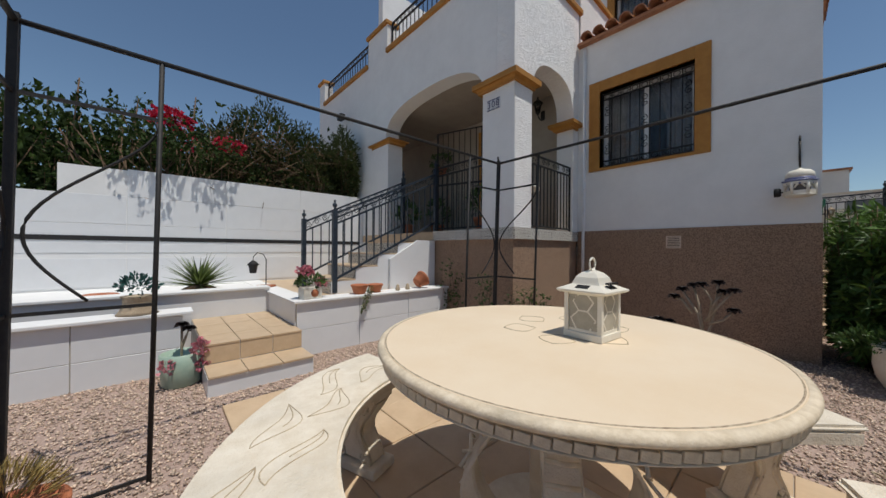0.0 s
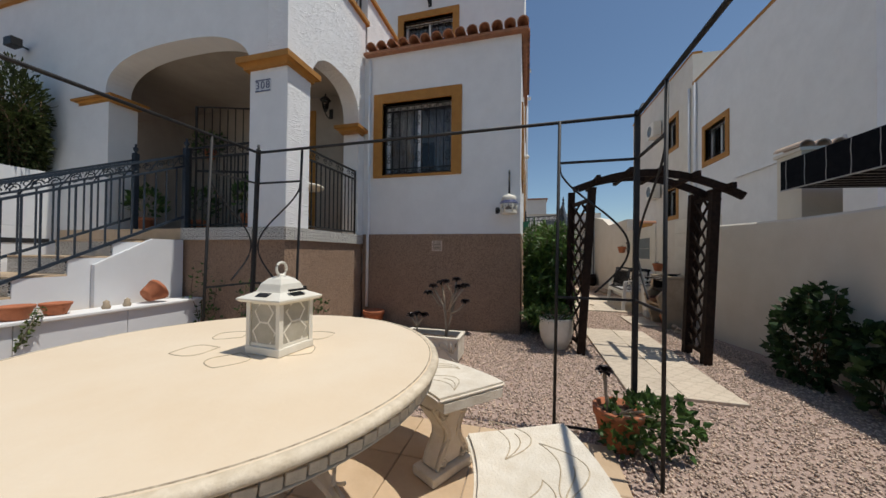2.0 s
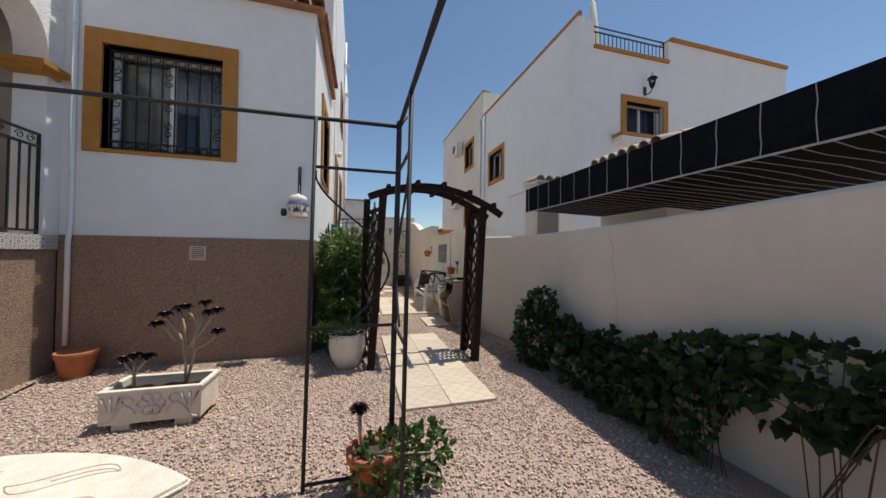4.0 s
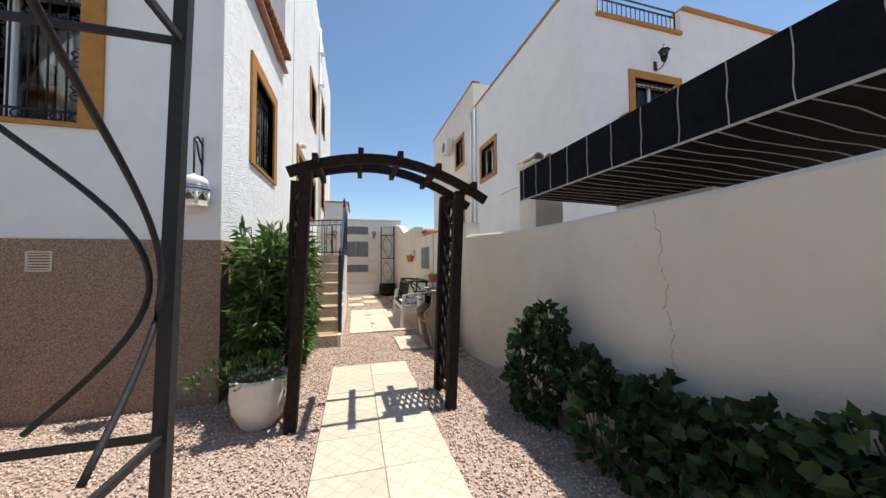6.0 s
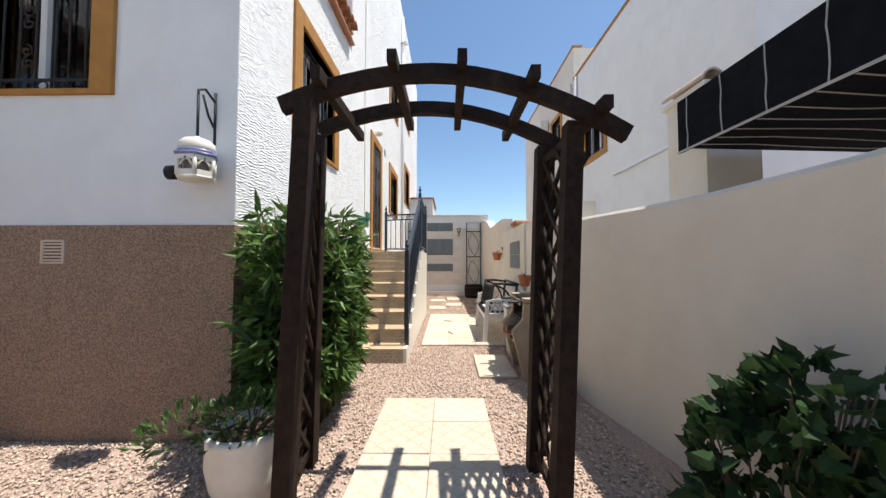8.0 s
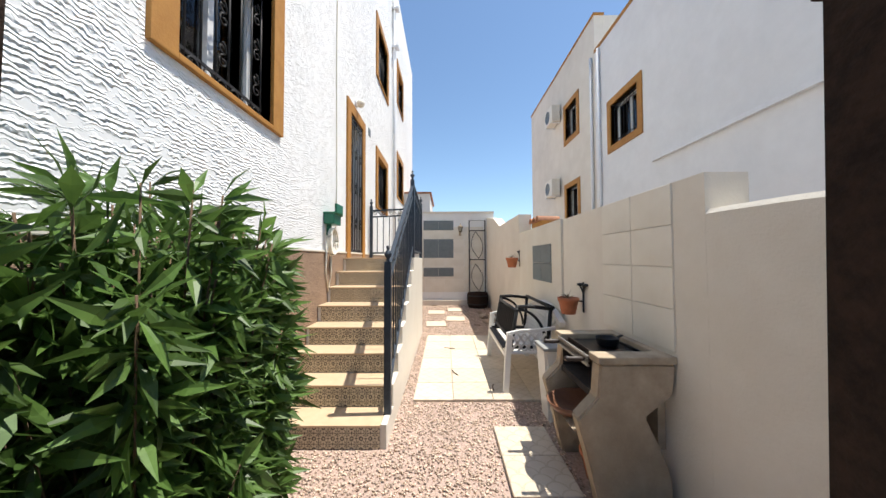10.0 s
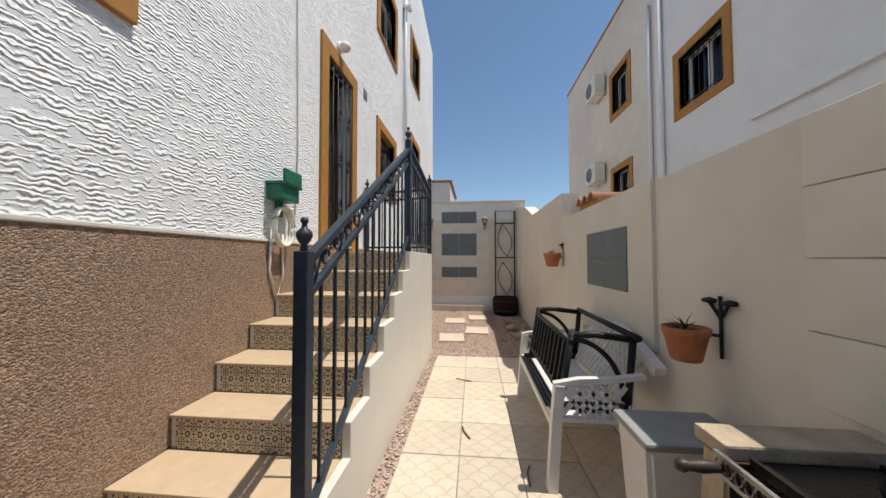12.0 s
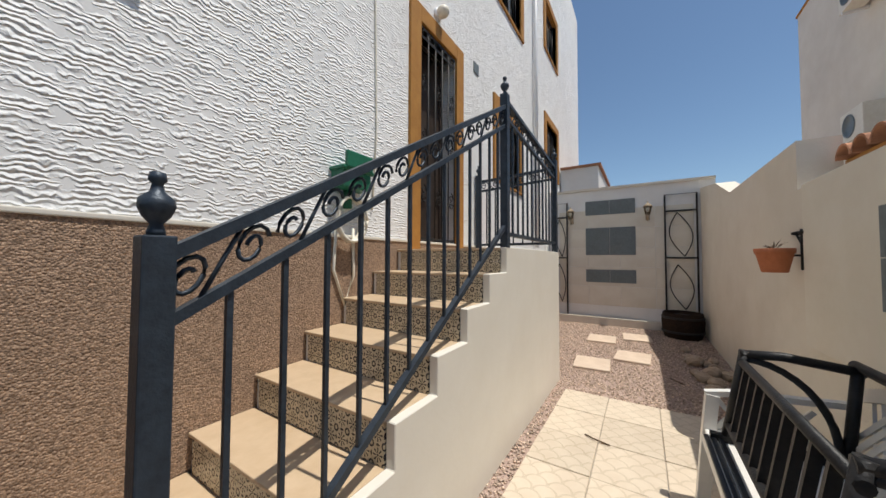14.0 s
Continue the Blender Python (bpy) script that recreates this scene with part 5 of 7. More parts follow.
# fittings on the side wall
lampd = thing("bulkhead_lamp", "round white bulkhead lamp above the side door", "wall lamp", pose(10.06, SY, 3.98))
part("base", lathe([(0.06, 0), (0.065, 0.02), (0.05, 0.04), (0.0, 0.041)], 18), PVC, lampd).matrix_basis = pose(0, 0, 0, 90, 0, 0)
part("globe", lathe([(0.05, 0.03), (0.065, 0.07), (0.06, 0.11), (0.035, 0.14), (0.0, 0.15)], 18), LANTERNWHITE, lampd).matrix_basis = pose(0, 0, 0, 90, 0, 0)
hr = thing("hose_reel", "green plastic hose holder with a white hose on the wall", "hose reel", pose(8.86, SY, 1.98))
GREENP = material("green_plastic", (0.02, 0.16, 0.09), (0.015, 0.12, 0.07), 14, 0.4)
part("holder", boxes((-0.13, -0.13, -0.13, 0.13, 0, 0.0), (-0.15, -0.15, -0.01, 0.15, -0.0, 0.015), (-0.12, -0.16, 0.0, 0.12, -0.13, 0.12), bevel=0.012), GREENP, hr)
part("hose", bars(*[[(0.11 * math.cos(a) * (1 + 0.1 * k), -0.05 - 0.02 * k, -0.34 + 0.16 * math.sin(a)) for a in [i * math.pi / 12 for i in range(25)]] for k in range(3)], [(-0.1, -0.04, -0.3), (-0.12, -0.03, -0.7), (-0.02, -0.03, -0.95), (0.06, -0.03, -0.75), (0.05, -0.03, -0.4)], r=0.011, n=6), LANTERNWHITE, hr)
part("hook", boxes((-0.02, -0.05, -0.26, 0.02, 0, -0.12)), GREENP, hr)
wc = thing("wall_cable", "grey cable running down the stucco wall", "cable")
part("cable", bars([(9.12, SY - 0.012, 9.4), (9.14, SY - 0.012, 6.0), (9.12, SY - 0.012, 4.0), (9.16, SY - 0.012, 2.4), (9.12, SY - 0.012, 1.75)], r=0.008, n=6), LANTERNWHITE, wc)
sv = thing("side_wall_vent", "small grey vent beside the side door", "vent", pose(11.0, SY, 3.88))
part("grille", boxes((-0.07, -0.012, -0.07, 0.07, 0, 0.07), bevel=0.004), GREYTILE, sv)
dp2 = thing("drainpipe", "white drainpipe on the upper side wall", "pipe")
part("pipe", bars([(13.6, SY - 0.06, 9.3), (13.6, SY - 0.06, 1.6)], r=0.04, n=10), PVC, dp2)
for z in (8.4, 7.3):
    part("bracket", boxes((13.52, SY - 0.20, z, 13.68, SY, z + 0.06)), PVC, dp2)

# ---- terrace on the far side of the table ----
WT = material("white_wall_tile", (0.72, 0.73, 0.74), (0.69, 0.70, 0.71), 5, 0.3, 0.04, 30)
ter = structure("terrace_right", boxes((1.58, 4.10, 0, PX - 0.005, 6.9, 0.60)), GROUT, "raised terrace faced with white tiles", "terrace")
part("cap", boxes((1.54, 4.05, 0.60, PX - 0.006, 4.34, 0.628), (1.54, 4.34, 0.60, 1.80, 6.9, 0.628), bevel=0.006), WHITE, ter, "white capping slab")
part("deck", boxes((1.80, 4.34, 0.60, PX - 0.006, 6.9, 0.612)), SANDTILE, ter)
spots = [pose(1.58 + 0.375 + 0.755 * i, 4.10, 0.15 + 0.30 * j, 90, 0, 0) for i in range(3) for j in range(2)]
piece_row("wall_tile", chamfered(0.75, 0.295, 0.012, 0.002), WT, ter, spots)
piece_row("wall_tile", chamfered(0.75, 0.29, 0.010, 0.002), WT, ter, [pose(1.58, 4.50 + 0.755 * i, 0.15 + 0.30 * j, 90, 0, -90) for i in range(3) for j in range(2)])
tl = structure("terrace_left", boxes((-6.0, 4.42, 0, 0.62, 4.62, 0.56)), GROUT, "low planter wall faced with white tiles", "wall")
part("cap", boxes((-6.0, 4.36, 0.56, 0.70, 4.66, 0.59), bevel=0.006), WHITE, tl, "white capping slab")
spots = [pose(0.62 - 0.355 - 0.72 * i, 4.42, 0.12 if j == 0 else 0.40, 90, 0, 0) for i in range(9) for j in range(2)]
piece_row("wall_tile", chamfered(0.713, 0.24, 0.012, 0.002), WT, tl, spots[::2])
piece_row("wall_tile", chamfered(0.713, 0.31, 0.012, 0.002), WT, tl, spots[1::2])
structure("terrace_soil", boxes((-6.0, 4.62, 0, 0.62, 5.25, 0.50)), SOIL, "dark soil in the planter", "soil")
bp = structure("terrace_back_planter", boxes((-6.0, 5.25, 0, 1.58, 5.40, 0.66)), WT, "white wall of the raised back planter", "wall")
part("cap", boxes((-6.0, 5.21, 0.66, 1.58, 5.44, 0.69), bevel=0.006), WHITE, bp)
structure("terrace_back_soil", boxes((-6.0, 5.40, 0, 1.58, 6.9, 0.62)), WHITE, "pale planter bed behind the wall", "soil")
st = structure("terrace_steps", boxes((0.74, 3.92, 0, 1.575, 5.25, 0.33), (0.74, 3.57, 0, 1.575, 3.92, 0.15)), WT, "two low steps with sand tile treads up to the terrace", "stairs")
for i in range(3):
    w = 0.278
    for k, (y0, y1, z) in enumerate(((3.55, 3.90, 0.17), (3.90, 4.25, 0.35), (4.255, 4.75, 0.35), (4.755, 5.245, 0.35))):
        part("tread_tile", boxes((0.74 + w * i + 0.003, y0, z - 0.02, 0.74 + w * (i + 1) - 0.003, y1 - 0.003, z), bevel=0.004), SANDTILE, st)
    part("riser_tile", boxes((0.74 + w * i + 0.003, 3.905, 0.172, 0.74 + w * (i + 1) - 0.003, 3.92, 0.328)), SANDTILE, st)

# front stairs up to the porch
fs = structure("front_stairs", boxes(*[(2.12 + 0.345 * k, 4.46, 0.6, 2.12 + 0.345 * (k + 1) if k < 3 else PX - 0.012, 5.42, 0.62 + 0.176 * (k + 1) - 0.02) for k in range(4)]), WT, "white stairs up to the porch with patterned risers", "stairs")
spots = []
for k in range(4):
    x0 = 2.12 + 0.345 * k
    part("tread", boxes((x0 - 0.02, 4.47, 0.62 + 0.176 * (k + 1) - 0.02, x0 + 0.36 if k < 3 else PX - 0.01, 5.42, 0.62 + 0.176 * (k + 1)), bevel=0.004), SANDTILE, fs)
    spots += [pose(x0 - 0.006, 4.51 + 0.0712 * j, 0.62 + 0.176 * k + 0.04 + 0.0765 * q, 0, 0, -90) for j in range(13) for q in (0, 1)]
piece_row("riser_tile", boxes((-0.0348, -0.006, -0.0375, 0.0348, 0.006, 0.0375)), AZ2, fs, spots)
part("side_wall", prism([(2.98, 0.61), (PX - 0.012, 0.61), (PX - 0.012, 1.35), (3.5, 1.35), (2.98, 1.06)], 4.40, 4.455, "y"), WT, fs, "white tiled cheek wall")
stair_rail("front_stair_railing", "blue-grey iron railing up the front stairs", (2.16, 4.46, 1.72), (PX + 0.05, 4.46, 2.56), 0.63, FLOOR, 0.14, 0.17, 15, post=0.03)
stair_rail("front_stair_railing", "blue-grey iron railing up the front stairs", (2.08, 5.40, 1.66), (PX + 0.05, 5.40, 2.56), 0.63, FLOOR, 0.14, 0.17, 14, post=0.03)

# white boundary wall tiles and dark band
lw = bpy.data.objects["wall_garden_left"]
part("wall_stripe", boxes((-6.0, 6.885, 1.30, PX - 0.1, 6.9, 1.365)), IRON, lw, "narrow dark tile band")
piece_row("wall_tile", chamfered(1.19, 0.40, 0.008, 0.002), WT, lw, [pose(PX - 0.75 - 1.2 * i, 6.9, 0.85 + 0.405 * j + (0.075 if j > 0 else 0), 90, 0, 0) for i in range(7) for j in range(4) if j < 3 or i < 3])

# ---- right-hand garden wall: tiles, coping, crack ----
rw = bpy.data.objects["wall_garden_right_high"]
TILE2 = material("cream_wall_panel", (0.73, 0.69, 0.60), (0.68, 0.63, 0.53), 3, 0.45, 0.05, 30, stain=0.15)
piece_row("wall_tile", chamfered(0.394, 0.236, 0.010, 0.002), TILE2, rw, [pose(6.755 + 0.197 + 0.398 * i, -2.53, 1.01 + 0.24 * j, 90, 0, 180) for i in range(2) for j in range(4)])
part("wall_panel", boxes((8.43, -2.532, 0.80, 10.35, -2.505, 1.86), bevel=0.003), TILE2, rw)
for x0, x1, z0, z1 in ((8.745, 9.13, 1.37, 1.60), (9.135, 9.525, 1.37, 1.60), (8.745, 9.13, 1.13, 1.365), (9.135, 9.525, 1.13, 1.365)):
    part("grey_tile", boxes((x0, -2.505, z0, x1, -2.496, z1)), GREYTILE, rw, "grey slate tile set in the wall")
CRACK = material("crack_shadow", (0.28, 0.22, 0.16), (0.36, 0.29, 0.22), 20, 0.95)
cr = bpy.data.objects["wall_garden_right"]
pts = [(3.72 - 0.10 * u + 0.014 * math.sin(u * 23) + 0.008 * math.sin(u * 61 + 1) + 0.006 * math.sin(u * 113), -2.751, 1.62 - 0.95 * u) for u in [i / 40 for i in range(41)]]
part("crack", bars(pts, r=0.003, n=4), CRACK, cr, "long thin crack in the render")

# ---- far wall ----
fw = bpy.data.objects["wall_garden_far"]
piece_row("wall_tile", chamfered(0.60, 0.40, 0.008, 0.002), TILE2, fw, [pose(14.8, 0.0 - 0.31 - 0.605 * i, 0.6 + 0.405 * j, 90, 0, -90) for i in range(4) for j in range(5)])
for z0, z1 in ((2.32, 2.62), (1.46, 2.04), (0.88, 1.15)):
    part("grey_tile", boxes((14.782, -1.02, z0, 14.793, -0.56, z1)), GREYTILE, fw, "grey slate tile panel")
    part("grey_tile", boxes((14.782, -1.49, z0, 14.793, -1.025, z1)), GREYTILE, fw, "grey slate tile panel")
part("coping", boxes((14.75, -2.75, 2.85, 15.05, SY - 0.02, 2.90)), CREAM, fw)
part("kerb", boxes((14.68, -2.52, 0, 14.79, SY - 0.03, 0.16), bevel=0.01), CREAM, fw)
for y0, y1 in ((-1.98, -2.47), (0.10, -0.18)):
    tr = thing("wall_trellis", "black iron trellis with leaf shapes on the far wall", "trellis")
    part("frame", bars([(14.76, y0, 0.16), (14.76, y0, 2.62), (14.76, y1, 2.62), (14.76, y1, 0.16)], [(14.76, y0, 1.40), (14.76, y1, 1.40)], [(14.76, y0, 2.30), (14.76, y1, 2.30)], flat=(0.014, 0.014)), IRON, tr)
    ym, hw = (y0 + y1) / 2, abs(y0 - y1) * 0.36
    for zc in (0.85, 1.85):
        part("leaf", bars(*[[(14.76, ym + sg * hw * math.sin(u * math.pi) * (1 if zc > 1 else -1) + hw * 0.6 * (u - 0.5), zc - 0.42 + 0.84 * u) for u in [i / 14 for i in range(15)]] for sg in (-1, 1)], r=0.009, n=5), IRON, tr)
for y in (-0.28, -1.70):
    wall_lantern("wall_lantern", pose(14.79, y, 2.22, 0, 0, -90), "small brass coloured lantern on the far wall", CONCRETE, 1.2)
tub = thing("planter_tub", "dark brown round wooden tub by the far wall", "tub", pose(14.25, -2.18, 0))
part("tub", lathe([(0.26, 0), (0.30, 0.12), (0.31, 0.30), (0.29, 0.44), (0.26, 0.44), (0.25, 0.30), (0.0, 0.29)], 26), WOOD, tub)
for z in (0.10, 0.34):
    part("hoop", lathe([(0.305, z), (0.312, z + 0.01), (0.312, z + 0.03), (0.305, z + 0.04)], 26), IRON, tub)
annex = thing("far_house", "white house with a tiled roof edge beyond the wall", "house")
part("wall", boxes((16.0, -0.70, 0, 18.7, 0.2, 3.72)), WHITE, annex)
part("roof", boxes((15.95, -0.76, 3.72, 18.75, 0.2, 3.78)), ROOFTILE, annex)

# ---- pots and plants ----
def pot_profile(r, h, rim=0.02):
    return [(r * 0.62, 0), (r * 0.66, 0.005), (r * 0.93, h * 0.78), (r, h * 0.79), (r + rim * 0.2, h * 0.98), (r, h), (r - rim, h), (r - rim * 1.2, h * 0.86), (0.0, h * 0.85)]


def leaf_ball(r, n, centre, radii, ln, w, outward=0.7, zmin=-0.4, up=0.25):
    out = []
    c = Vector(centre)
    for _ in range(n):
        d = rdir(r, zmin)
        k = r.uniform(0.55, 1.0) ** 0.6
        p = c + Vector((d.x * radii[0], d.y * radii[1], d.z * radii[2])) * k * (1 + 0.12 * math.sin(d.x * 7 + d.z * 9))
        dd = (d * outward + rdir(r) * (1 - outward) + Vector((0, 0, up))).normalized()
        s = r.uniform(0.65, 1.2)
        out.append((p, dd, ln * s, w * s, rdir(r)))
    return out


# oleander in a white pot beside the arch
rp = random.Random(3)
olp = thing("potted_shrub", "white round pot with trailing grey-green shoots by the arch", "potted plant", pose(5.14, -0.25, 0))
part("pot", lathe([(0.12, 0), (0.13, 0.01), (0.19, 0.13), (0.21, 0.24), (0.205, 0.36), (0.215, 0.40), (0.19, 0.40), (0.182, 0.34), (0.0, 0.33)], 28), LANTERNWHITE, olp)
part("soil", lathe([(0.184, 0.31), (0.184, 0.345), (0.0, 0.35)], 24), SOIL, olp)
lv = leaf_ball(rp, 420, (0.0, 0.02, 0.42), (0.22, 0.22, 0.14), 0.05, 0.018, 0.6, -0.3)
lv += leaf_ball(rp, 200, (-0.12, 0.22, 0.42), (0.2, 0.22, 0.13), 0.05, 0.016, 0.6, -0.3)
leaf_mesh("foliage", lv, LEAFPOT, olp)
tagged(part("stem", bars(*[[(0, 0, 0.33), (rp.uniform(-0.2, 0.2), rp.uniform(-0.2, 0.2), rp.uniform(0.42, 0.55))] for _ in range(14)], r=0.005, n=5), TWIG, olp), kind="stuff")

ole = thing("oleander_bush", "dense green oleander bush against the house wall", "shrub", pose(6.05, -0.17, 0))
stems, lv = [], []
for i in range(300):
    a, rr = rp.uniform(0, 2 * math.pi), rp.uniform(0, 1) ** 0.5
    base = Vector((0.32 * rr * math.cos(a), 0.16 * rr * math.sin(a), 0))
    z = rp.uniform(1.30, 1.74) * (1 - 0.12 * rr ** 3)
    spread = 1.0
    if i % 2:
        z *= rp.uniform(0.25, 0.8)
        rr = max(rr, 0.75)
        spread = 1.05
    top = Vector((0.76 * spread * rr * math.cos(a) + rp.uniform(-0.05, 0.05), 0.36 * spread * rr * math.sin(a) + rp.uniform(-0.04, 0.04), z))
    mid = base.lerp(top, 0.5) + Vector((0, 0, 0.08))
    stems.append([base, mid, top])
    for k in range(46):
        u = rp.uniform(0.08, 1.0) ** 0.5
        p = base.lerp(mid, u * 2) if u < 0.5 else mid.lerp(top, u * 2 - 1)
        d = (Vector((math.cos(a) * 0.55, math.sin(a) * 0.55, 0.0)) + rdir(rp) * 0.8).normalized()
        s = rp.uniform(0.7, 1.25)
        lv.append((p, d, 0.155 * s, 0.034 * s, rdir(rp, 0.1)))
lv = [q for q in lv if q[0].y + q[1].y * q[2] < 0.37 and q[0].z > 0.05]
tagged(part("stem", bars(*stems, r=0.004, n=4), TWIG, ole), kind="stuff")
leaf_mesh("foliage", lv, LEAF, ole, fold=0.12)

# ivy-like shrub along the right-hand wall
SHRUB = ((4.62, -2.47, 0.40, 0.28, 0.22, 0.44, 620), (4.52, -2.50, 0.76, 0.20, 0.15, 0.20, 170), (4.15, -2.58, 0.50, 0.30, 0.12, 0.18, 170), (3.60, -2.60, 0.44, 0.30, 0.11, 0.22, 240), (3.15, -2.60, 0.45, 0.30, 0.11, 0.25, 240),
         (2.7, -2.58, 0.66, 0.34, 0.13, 0.18, 260), (2.15, -2.6, 0.80, 0.36, 0.12, 0.14, 190), (1.6, -2.58, 0.78, 0.40, 0.14, 0.20, 260), (0.9, -2.58, 0.66, 0.5, 0.15, 0.34, 380), (0.1, -2.58, 0.6, 0.6, 0.15, 0.36, 320),
         (3.85, -2.52, 0.26, 0.34, 0.18, 0.24, 230), (3.35, -2.52, 0.25, 0.34, 0.18, 0.24, 250), (2.9, -2.54, 0.28, 0.26, 0.16, 0.26, 150))
ivy = thing("wall_shrub", "dark green sprawling shrub along the foot of the garden wall", "shrub", pose(0, 0, 0))
lv, vines = [], []
for cx, cy, cz, rx, ry, rz, n in SHRUB:
    lv += leaf_ball(rp, n, (cx, cy, cz), (rx, ry, rz), 0.072, 0.066, 0.55, -0.9, 0.05)
    for _ in range(10):
        a = rp.uniform(0, 2 * math.pi)
        vines.append([(cx + rp.uniform(-0.12, 0.12), cy + rp.uniform(-0.04, 0.04), 0.0), (cx + rx * 0.4 * math.cos(a), cy + ry * 0.3 * math.sin(a), cz * 0.7), (cx + rx * 0.85 * math.cos(a), cy + ry * 0.6 * math.sin(a), cz + rz * rp.uniform(0.0, 0.7))])
for k in range(34):
    # long shoots that trail along the wall, leaf by leaf
    x = rp.uniform(0.6, 4.7)
    z = rp.uniform(0.30, 0.62) if x > 2.8 else rp.uniform(0.5, 0.85)
    shoot = [Vector((x, -2.66 + rp.uniform(-0.03, 0.08), z * 0.8))]
    for q in range(7):
        shoot.append(shoot[-1] + Vector((rp.uniform(-0.16, -0.03), rp.uniform(-0.03, 0.03), rp.uniform(-0.04, 0.10) if q < 5 else -0.04)))
    vines.append(shoot)
    for p, q in zip(shoot, shoot[1:]):
        for _ in range(5):
            d = (rdir(rp) + Vector((-0.3, 0.6, 0.0))).normalized()
            ls = rp.uniform(0.7, 1.35)
            lv.append((p.lerp(q, rp.random()), d, 0.082 * ls, 0.076 * ls, (Vector((0, 0.6, 0.8)) + rdir(rp) * 0.6).normalized()))
lv = [q for q in lv if q[0].z > 0.03 and q[0].y > -2.73 and (q[0] + q[1] * q[2]).y > -2.745]
leaf_mesh("foliage", lv, LEAFDARK, ivy, fold=0.15, lobed=True)
tagged(part("stem", bars(*[v for v in vines if min(p[1] for p in v) > -2.74], r=0.0035, n=5), TWIG, ivy), kind="stuff")

# carved planter with black rosettes
cp = thing("stone_planter", "rectangular cream planter with carved flowers on short feet", "planter", pose(4.23, 1.145, 0, 0, 0, -90))
L, W, H0, H1 = 0.325, 0.165, 0.06, 0.285
part("trough", boxes((-L, -W, H0, L, W, H0 + 0.03), (-L, -W, H0 + 0.03, L, -W + 0.03, H1), (-L, W - 0.03, H0 + 0.03, L, W, H1), (-L, -W + 0.03, H0 + 0.03, -L + 0.03, W - 0.03, H1), (L - 0.03, -W + 0.03, H0 + 0.03, L, W - 0.03, H1)), STONE, cp)
part("rim", boxes((-L - 0.012, -W - 0.012, H1, L + 0.012, -W + 0.03, H1 + 0.025), (-L - 0.012, W - 0.03, H1, L + 0.012, W + 0.012, H1 + 0.025), (-L - 0.012, -W + 0.03, H1, -L + 0.03, W - 0.03, H1 + 0.025), (L - 0.03, -W + 0.03, H1, L + 0.012, W - 0.03, H1 + 0.025), bevel=0.005), STONE, cp)
for x in (-0.2, 0.2):
    part("foot", boxes((x - 0.06, -W + 0.02, 0, x + 0.06, W - 0.02, H0), bevel=0.01), STONE, cp)
part("soil", boxes((-L + 0.03, -W + 0.03, H0 + 0.03, L - 0.03, W - 0.03, H1 - 0.03)), SOIL, cp)
carve = []
for k in range(6):
    a = k * math.pi / 3
    carve.append([(0.055 * math.cos(a) + 0.032 * math.cos(q), -W - 0.003, 0.19 + 0.055 * math.sin(a) + 0.032 * math.sin(q)) for q in [i * math.pi / 5 for i in range(11)]])
carve.append([(0.02 * math.cos(q), -W - 0.004, 0.19 + 0.02 * math.sin(q)) for q in [i * math.pi / 5 for i in range(11)]])
for sg in (-1, 1):
    carve.append([(sg * (0.10 + 0.2 * u), -W - 0.003, 0.13 + 0.06 * math.sin(u * 5)) for u in [i / 12 for i in range(13)]])
    for dx in (-0.04, 0.0, 0.04):
        carve.append([(sg * 0.25 + dx * 0.4, -W - 0.003, 0.15), (sg * 0.25 + dx, -W - 0.003, 0.21), (sg * 0.25 + dx * 1.4, -W - 0.003, 0.265)])
    carve.append([(sg * 0.15 + 0.035 * math.cos(q), -W - 0.003, 0.22 + 0.03 * math.sin(q)) for q in [i * math.pi / 5 for i in range(8)]])
tagged(part("carving", bars(*carve, r=0.009, n=5), STONE, cp), "raised flower carving", kind="stuff")


def aeonium(base, heads, name_label):
    ob = thing("black_aeonium", name_label, "succulent", pose(*base))
    for path in heads:
        part("stem", bars(path, r=0.011, n=6), STEM, ob)
        c = Vector(path[-1])
        lv = []
        for k in range(60):
            a = k * 2.4
            t = k / 60
            d = Vector((math.cos(a), math.sin(a), 1.7 - 1.9 * t)).normalized()
            lv.append((c, d, 0.036 + 0.03 * t, 0.034, Vector((0, 0, 1))))
        leaf_mesh("rosette", lv, AEONIUM, ob, "near-black leaf rosette", wide=0.7)
    return ob


z0 = 0.255
aeonium((4.23, 1.05, z0), [[(0, -0.05, 0), (-0.02, -0.06, 0.15), (0.02, -0.02, 0.36), (0.0, 0.10, 0.58)], [(0, -0.05, 0.0), (0.0, -0.10, 0.2), (0.03, -0.14, 0.42), (0.05, -0.16, 0.66)], [(0, -0.07, 0.3), (0.0, -0.2, 0.5), (0.0, -0.27, 0.60)], [(0, -0.1, 0.3), (0.02, -0.12, 0.5), (-0.03, -0.05, 0.64)], [(0.0, -0.06, 0.2), (0.04, -0.02, 0.45), (0.04, 0.02, 0.62)], [(0, -0.1, 0.28), (0.0, -0.2, 0.33), (0.02, -0.27, 0.42)], [(0, -0.1, 0.36), (0.0, -0.15, 0.5), (0.03, -0.20, 0.58)], [(0, 0.02, 0.36), (0.0, 0.1, 0.48), (0.03, 0.17, 0.50)]], "branching succulent with near-black leaf rosettes in the planter")
aeonium((4.20, 1.33, z0), [[(0, 0, 0), (0.0, 0.0, 0.14), (0.02, 0.01, 0.26)], [(0, 0, 0.12), (0.0, -0.05, 0.2), (0.02, -0.08, 0.25)], [(0, 0, 0.12), (0.0, 0.05, 0.2), (0.02, 0.08, 0.24)]], "small succulent with near-black leaf rosettes in the planter")
